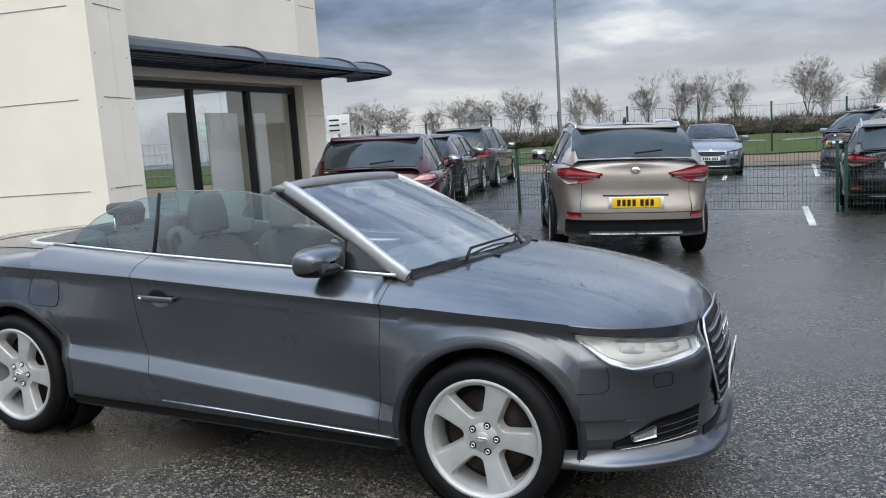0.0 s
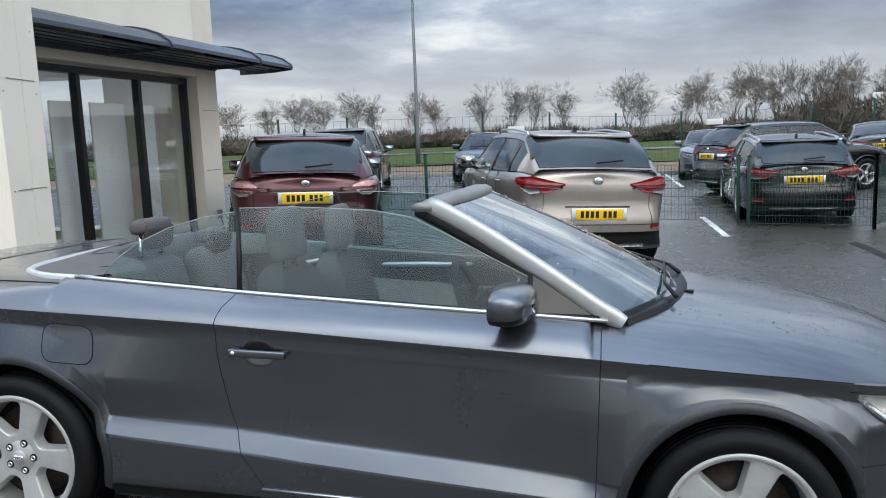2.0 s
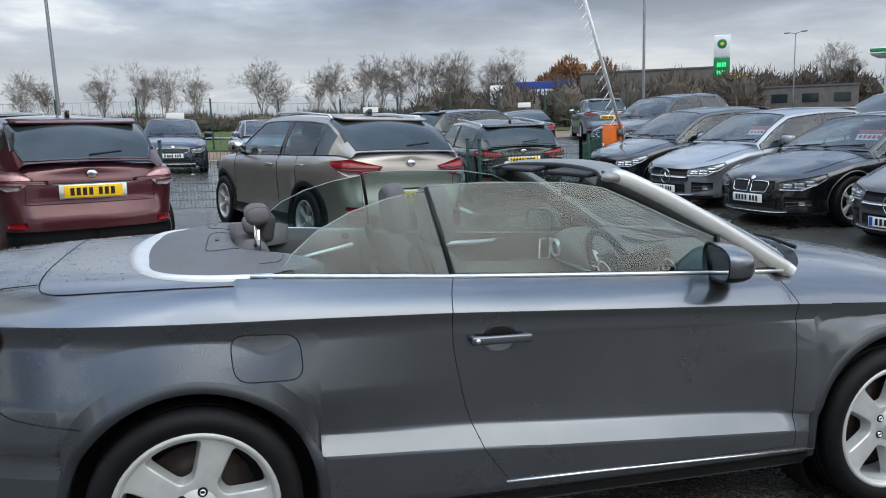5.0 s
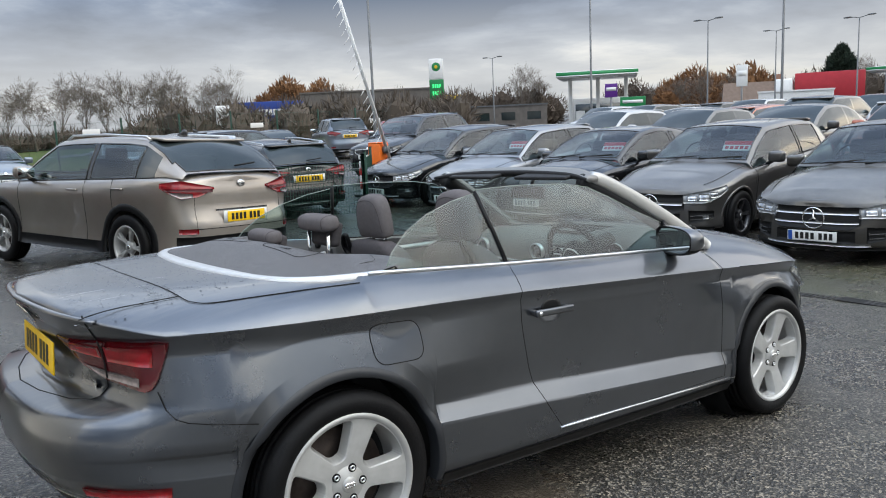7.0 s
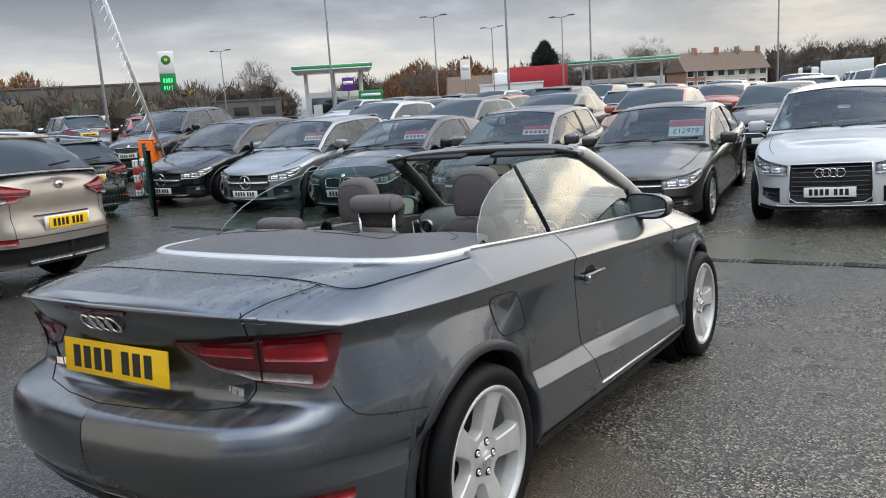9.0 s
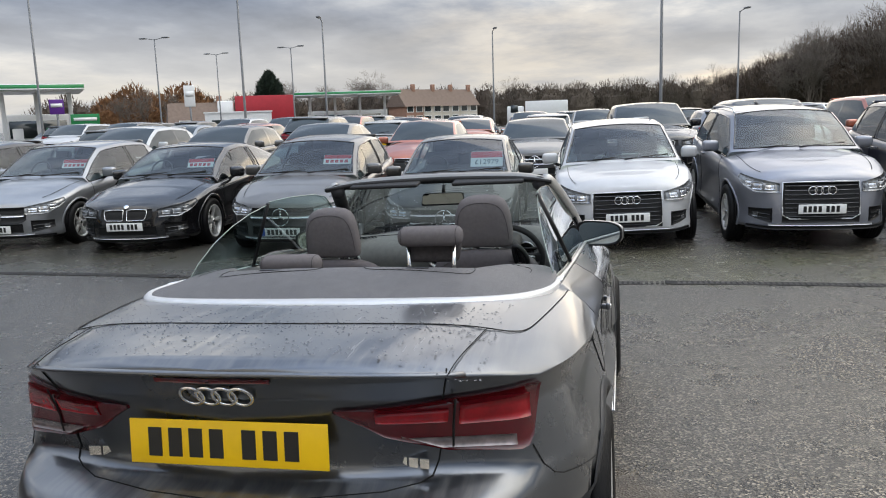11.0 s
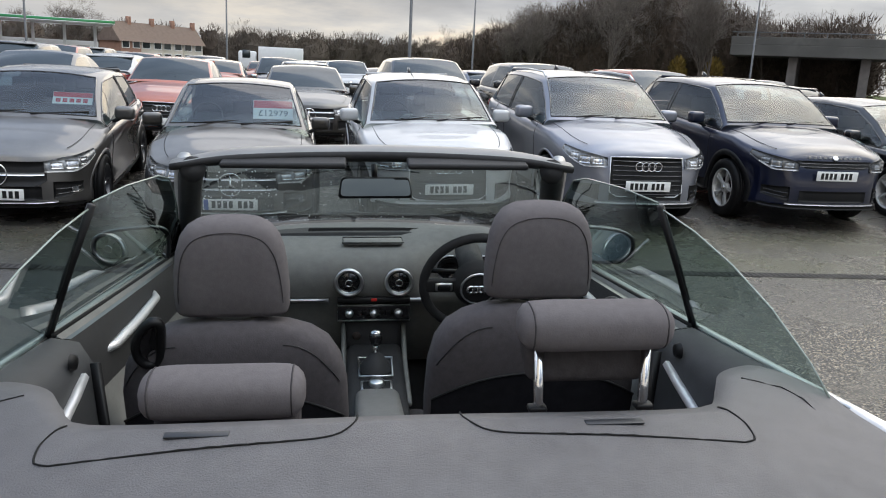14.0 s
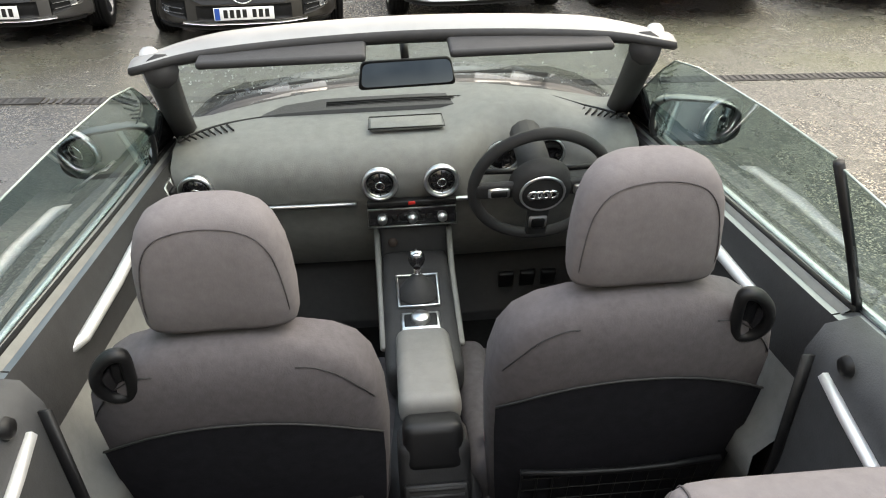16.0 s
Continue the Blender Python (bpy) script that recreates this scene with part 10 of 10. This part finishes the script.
gx = car("crossover", nose_at("crossover", 6.15, -0.95, 184), P_WHITE, "white compact crossover with papers behind the windscreen", "rings", spokes=("thin", 10), group=ROWG)
car("suv", nose_at("suv", 6.15, -3.12, 184), P_SILVER2, "pale silver sport utility car with a tall barred grille", "rings", spokes=("thin", 10), rails=True, group=ROWG)
nv = car("suv", nose_at("suv", 6.35, -5.45, 183), P_NAVY, "navy blue sport utility car with a narrow grille", "narrow", spokes=("split", 5), group=ROWG, cladding=True)
car("estate", nose_at("estate", 6.50, -7.85, 183), P_BLACK, "black estate car beside the navy one", "plain", group=ROWG)

letters = ([], [])
for i in (0, 1, 2, 3, 4, 6, 7, 8, 9, 10):
    y = -0.32 + 0.064 * i
    q = CAR_MESHES["suv"]["shell"].skin(abs(y), 0.878, 0.004)
    add_box(letters, (q.x - 0.004, y - 0.017, 0.867), (q.x + 0.003, y + 0.017, 0.889))
part("lettering", letters, SATIN, nv, "bright lettering as plain bars", smooth=False)

YARD = "cars parked by the low fence"
car("tucson", tail_at("tucson", 0.90, 5.12, 108), P_BRONZE, "pale bronze sport utility car with wide red tail lamps", "plain", spokes=("split", 5), cladding=True, rails=True, group=YARD)
car("crossover", tail_at("crossover", -2.26, 4.87, 110), P_MAROON, "maroon crossover with clear tail lamp strips", "plain", spokes=("split", 5), cladding=True, light_band=True, group=YARD, rear_lamp="narrow")
car("estate", tail_at("estate", 4.10, 9.65, 86), P_BLACK, "black estate car with a yellow rear plate", "plain", spokes=("split", 5), rails=True, group=YARD)
FARP = "cars in the fenced car park"
car("suv", on_ground(5.4, 16.2, 24), P_BLACK, "black sport utility car standing across the bays", "kidney", spokes=("split", 5), group=FARP)
car("hatch", nose_at("hatch", -2.1, 18.0, 272), P_NAVY, "dark blue hatchback facing the low fence", "plain", group=FARP)
car("luxury", nose_at("luxury", 4.3, 20.6, 262), P_SILVER2, "large pale silver luxury saloon with round lamps", "plain", group=FARP)
car("mpv", tail_at("mpv", -4.9, 14.2, 100), P_DGREY, "dark grey people carrier seen beside the showroom", "plain", group=FARP)
car("hatch", tail_at("hatch", -4.3, 10.6, 102), P_BLACK, "black hatchback behind the low fence", "plain", group=FARP)
car("hatch", nose_at("hatch", 0.6, 19.0, 275), P_BLUEGREY, "blue-grey hatchback facing the fence", "plain", group=FARP)
car("saloon", tail_at("saloon", 8.9, 20.6, 76), P_BLACK, "black saloon beyond the barrier", "plain", group=FARP)
car("suv", tail_at("suv", 13.2, 23.6, 72), P_BLUEGREY, "dark blue-grey sport utility car beyond the barrier", "kidney", group=FARP)
car("hatch", tail_at("hatch", 12.6, 19.2, 60), P_RED, "bright red hatchback beyond the barrier", "plain", group=FARP)
car("suv", on_ground(10.6, 15.6, 200), P_BLACK, "black sport utility car behind the barrier", "plain", group=FARP)
car("mpv", tail_at("mpv", 18.0, 26.0, 65), P_BLACK, "black people carrier far beyond the barrier", "plain", group=FARP)

# the rows behind, in an order of their own
rc = random.Random(31)
paints = [P_BLACK, P_BLACK, P_DGREY, P_DGREY, P_WHITE, P_WHITE, P_SILVER, P_SILVER2, P_BLUEGREY, P_NAVY, P_RED, P_COPPER, P_BROWNBLACK]
names = {P_BLACK: "black", P_DGREY: "dark grey", P_WHITE: "white", P_SILVER: "silver", P_SILVER2: "pale silver", P_BLUEGREY: "blue-grey", P_NAVY: "navy blue", P_RED: "red", P_COPPER: "copper orange", P_BROWNBLACK: "dusty brown", P_YELLOW: "yellow"}
kinds = ["hatch", "hatch", "saloon", "suv", "crossover", "estate", "mpv", "coupe"]
kind_words = {"hatch": "hatchback", "saloon": "saloon", "suv": "sport utility car", "crossover": "crossover", "estate": "estate car", "mpv": "people carrier", "coupe": "coupe"}
BACK = "rows of stock cars behind"
fixed = {(0, 3): ("hatch", P_COPPER), (0, 5): ("suv", P_BLACK), (0, 4): ("saloon", P_BROWNBLACK), (0, 6): ("suv", P_BLACK), (0, 1): ("hatch", P_DGREY), (0, 2): ("saloon", P_DGREY), (0, 0): ("hatch", P_WHITE)}
for row, (x0, toward, y_lo, y_hi) in enumerate(((11.9, 1, 10.4, -11), (19.6, 0, 16, -14), (25.2, 1, 22, -17), (33.2, 0, 28, -22), (39.2, 1, 34, -26))):
    k = 0
    y = y_lo
    while y > y_hi:
        style, col = fixed.get((row, k), (kinds[rc.randrange(len(kinds))], paints[rc.randrange(len(paints))]))
        if not (row == 0 and y > 12):
            h = 185 if toward else 5
            x = x0 - 0.055 * y + rc.uniform(-0.2, 0.2)
            m = nose_at(style, x, y, h) if toward else tail_at(style, x, y, h)
            car(style, m, col, names[col] + " " + kind_words[style] + " in a row of stock cars", ("plain", "star", "kidney", "rings")[rc.randrange(4)] if style not in ("mpv",) else "plain", group=BACK, far=2 if row > 1 else 1)
        y -= 2.32 + rc.uniform(0.0, 0.25) + (2.6 if rc.random() < 0.04 else 0)
        k += 1


def price_card(m, txt, label, band=None, w=0.46, h=0.26):
    c = thing("price_card", label, "sign", m)
    part("card", box_bm(0.004, w, h), WHITE, c, smooth=False)
    b = ([], [])
    add_box(b, (0.002, -w * 0.49, h * 0.08), (0.0035, w * 0.49, h * 0.48))
    part("colour_band", b, band or RED, c, smooth=False)
    if not txt:
        b = ([], [])
        for i in range(5):
            add_box(b, (0.002, -w * 0.42 + i * w * 0.17, -h * 0.36), (0.0035, -w * 0.42 + i * w * 0.17 + w * 0.12, -h * 0.04))
        part("figure_bars", b, band or RED, c, "plain bars", smooth=False)
        return c
    cu = bpy.data.curves.new("price", "FONT")
    cu.body, cu.size, cu.align_x, cu.align_y, cu.extrude = txt, 0.115, "CENTER", "CENTER", 0.0006
    ob = new("price", cu)
    dg = bpy.context.evaluated_depsgraph_get()
    me = bpy.data.meshes.new_from_object(ob.evaluated_get(dg))
    bpy.data.objects.remove(ob)
    me.materials.clear()
    p = part("price", me, INK, c, "black price figures")
    p.matrix_basis = Matrix(((0, 0, 1, 0.0042), (1, 0, 0, 0), (0, 1, 0, -0.055), (0, 0, 0, 1)))
    return c


def in_screen(c, style, y, up=0.45):
    """A pose just behind a car's windscreen."""
    (cx, cz), (sx, sz) = STYLES[style]["cowl"], STYLES[style]["st"]
    return c.matrix_world @ pose(cx + (sx - cx) * up - 0.10, y, cz + (sz - cz) * up - 0.02, 0, -40, 0)


price_card(in_screen(kr, "saloon", 0.40, 0.42), "£12979", "white price card with a red band and black figures")
for c, st, y, col in ((ln, "hatch", 0.38, RED), (lg, "coupe", 0.36, RED), (lk, "hatch", 0.36, RED)):
    price_card(in_screen(c, st, y, 0.45), "", "faded red and white price card behind the windscreen", col, 0.42, 0.16)
for y, w, d, h in ((0.10, 0.30, 0.20, 0.10), (-0.28, 0.10, 0.16, 0.03)):
    pc = thing("paper_sheets", "loose white papers lying on the dashboard", "papers", gx.matrix_world @ pose(0.66, y, 1.045, 0, -20, 7))
    part("sheet", box_bm(d, w, 0.004, (0, 0, 0.012), bevel=0.001), WHITE, pc, smooth=False)
    part("sheet", box_bm(d * 0.9, w * 0.8, 0.004, (0.01, 0.02, 0.022), bevel=0.001, rot=Matrix.Rotation(0.2, 3, "Z")), WHITE, pc, smooth=False)
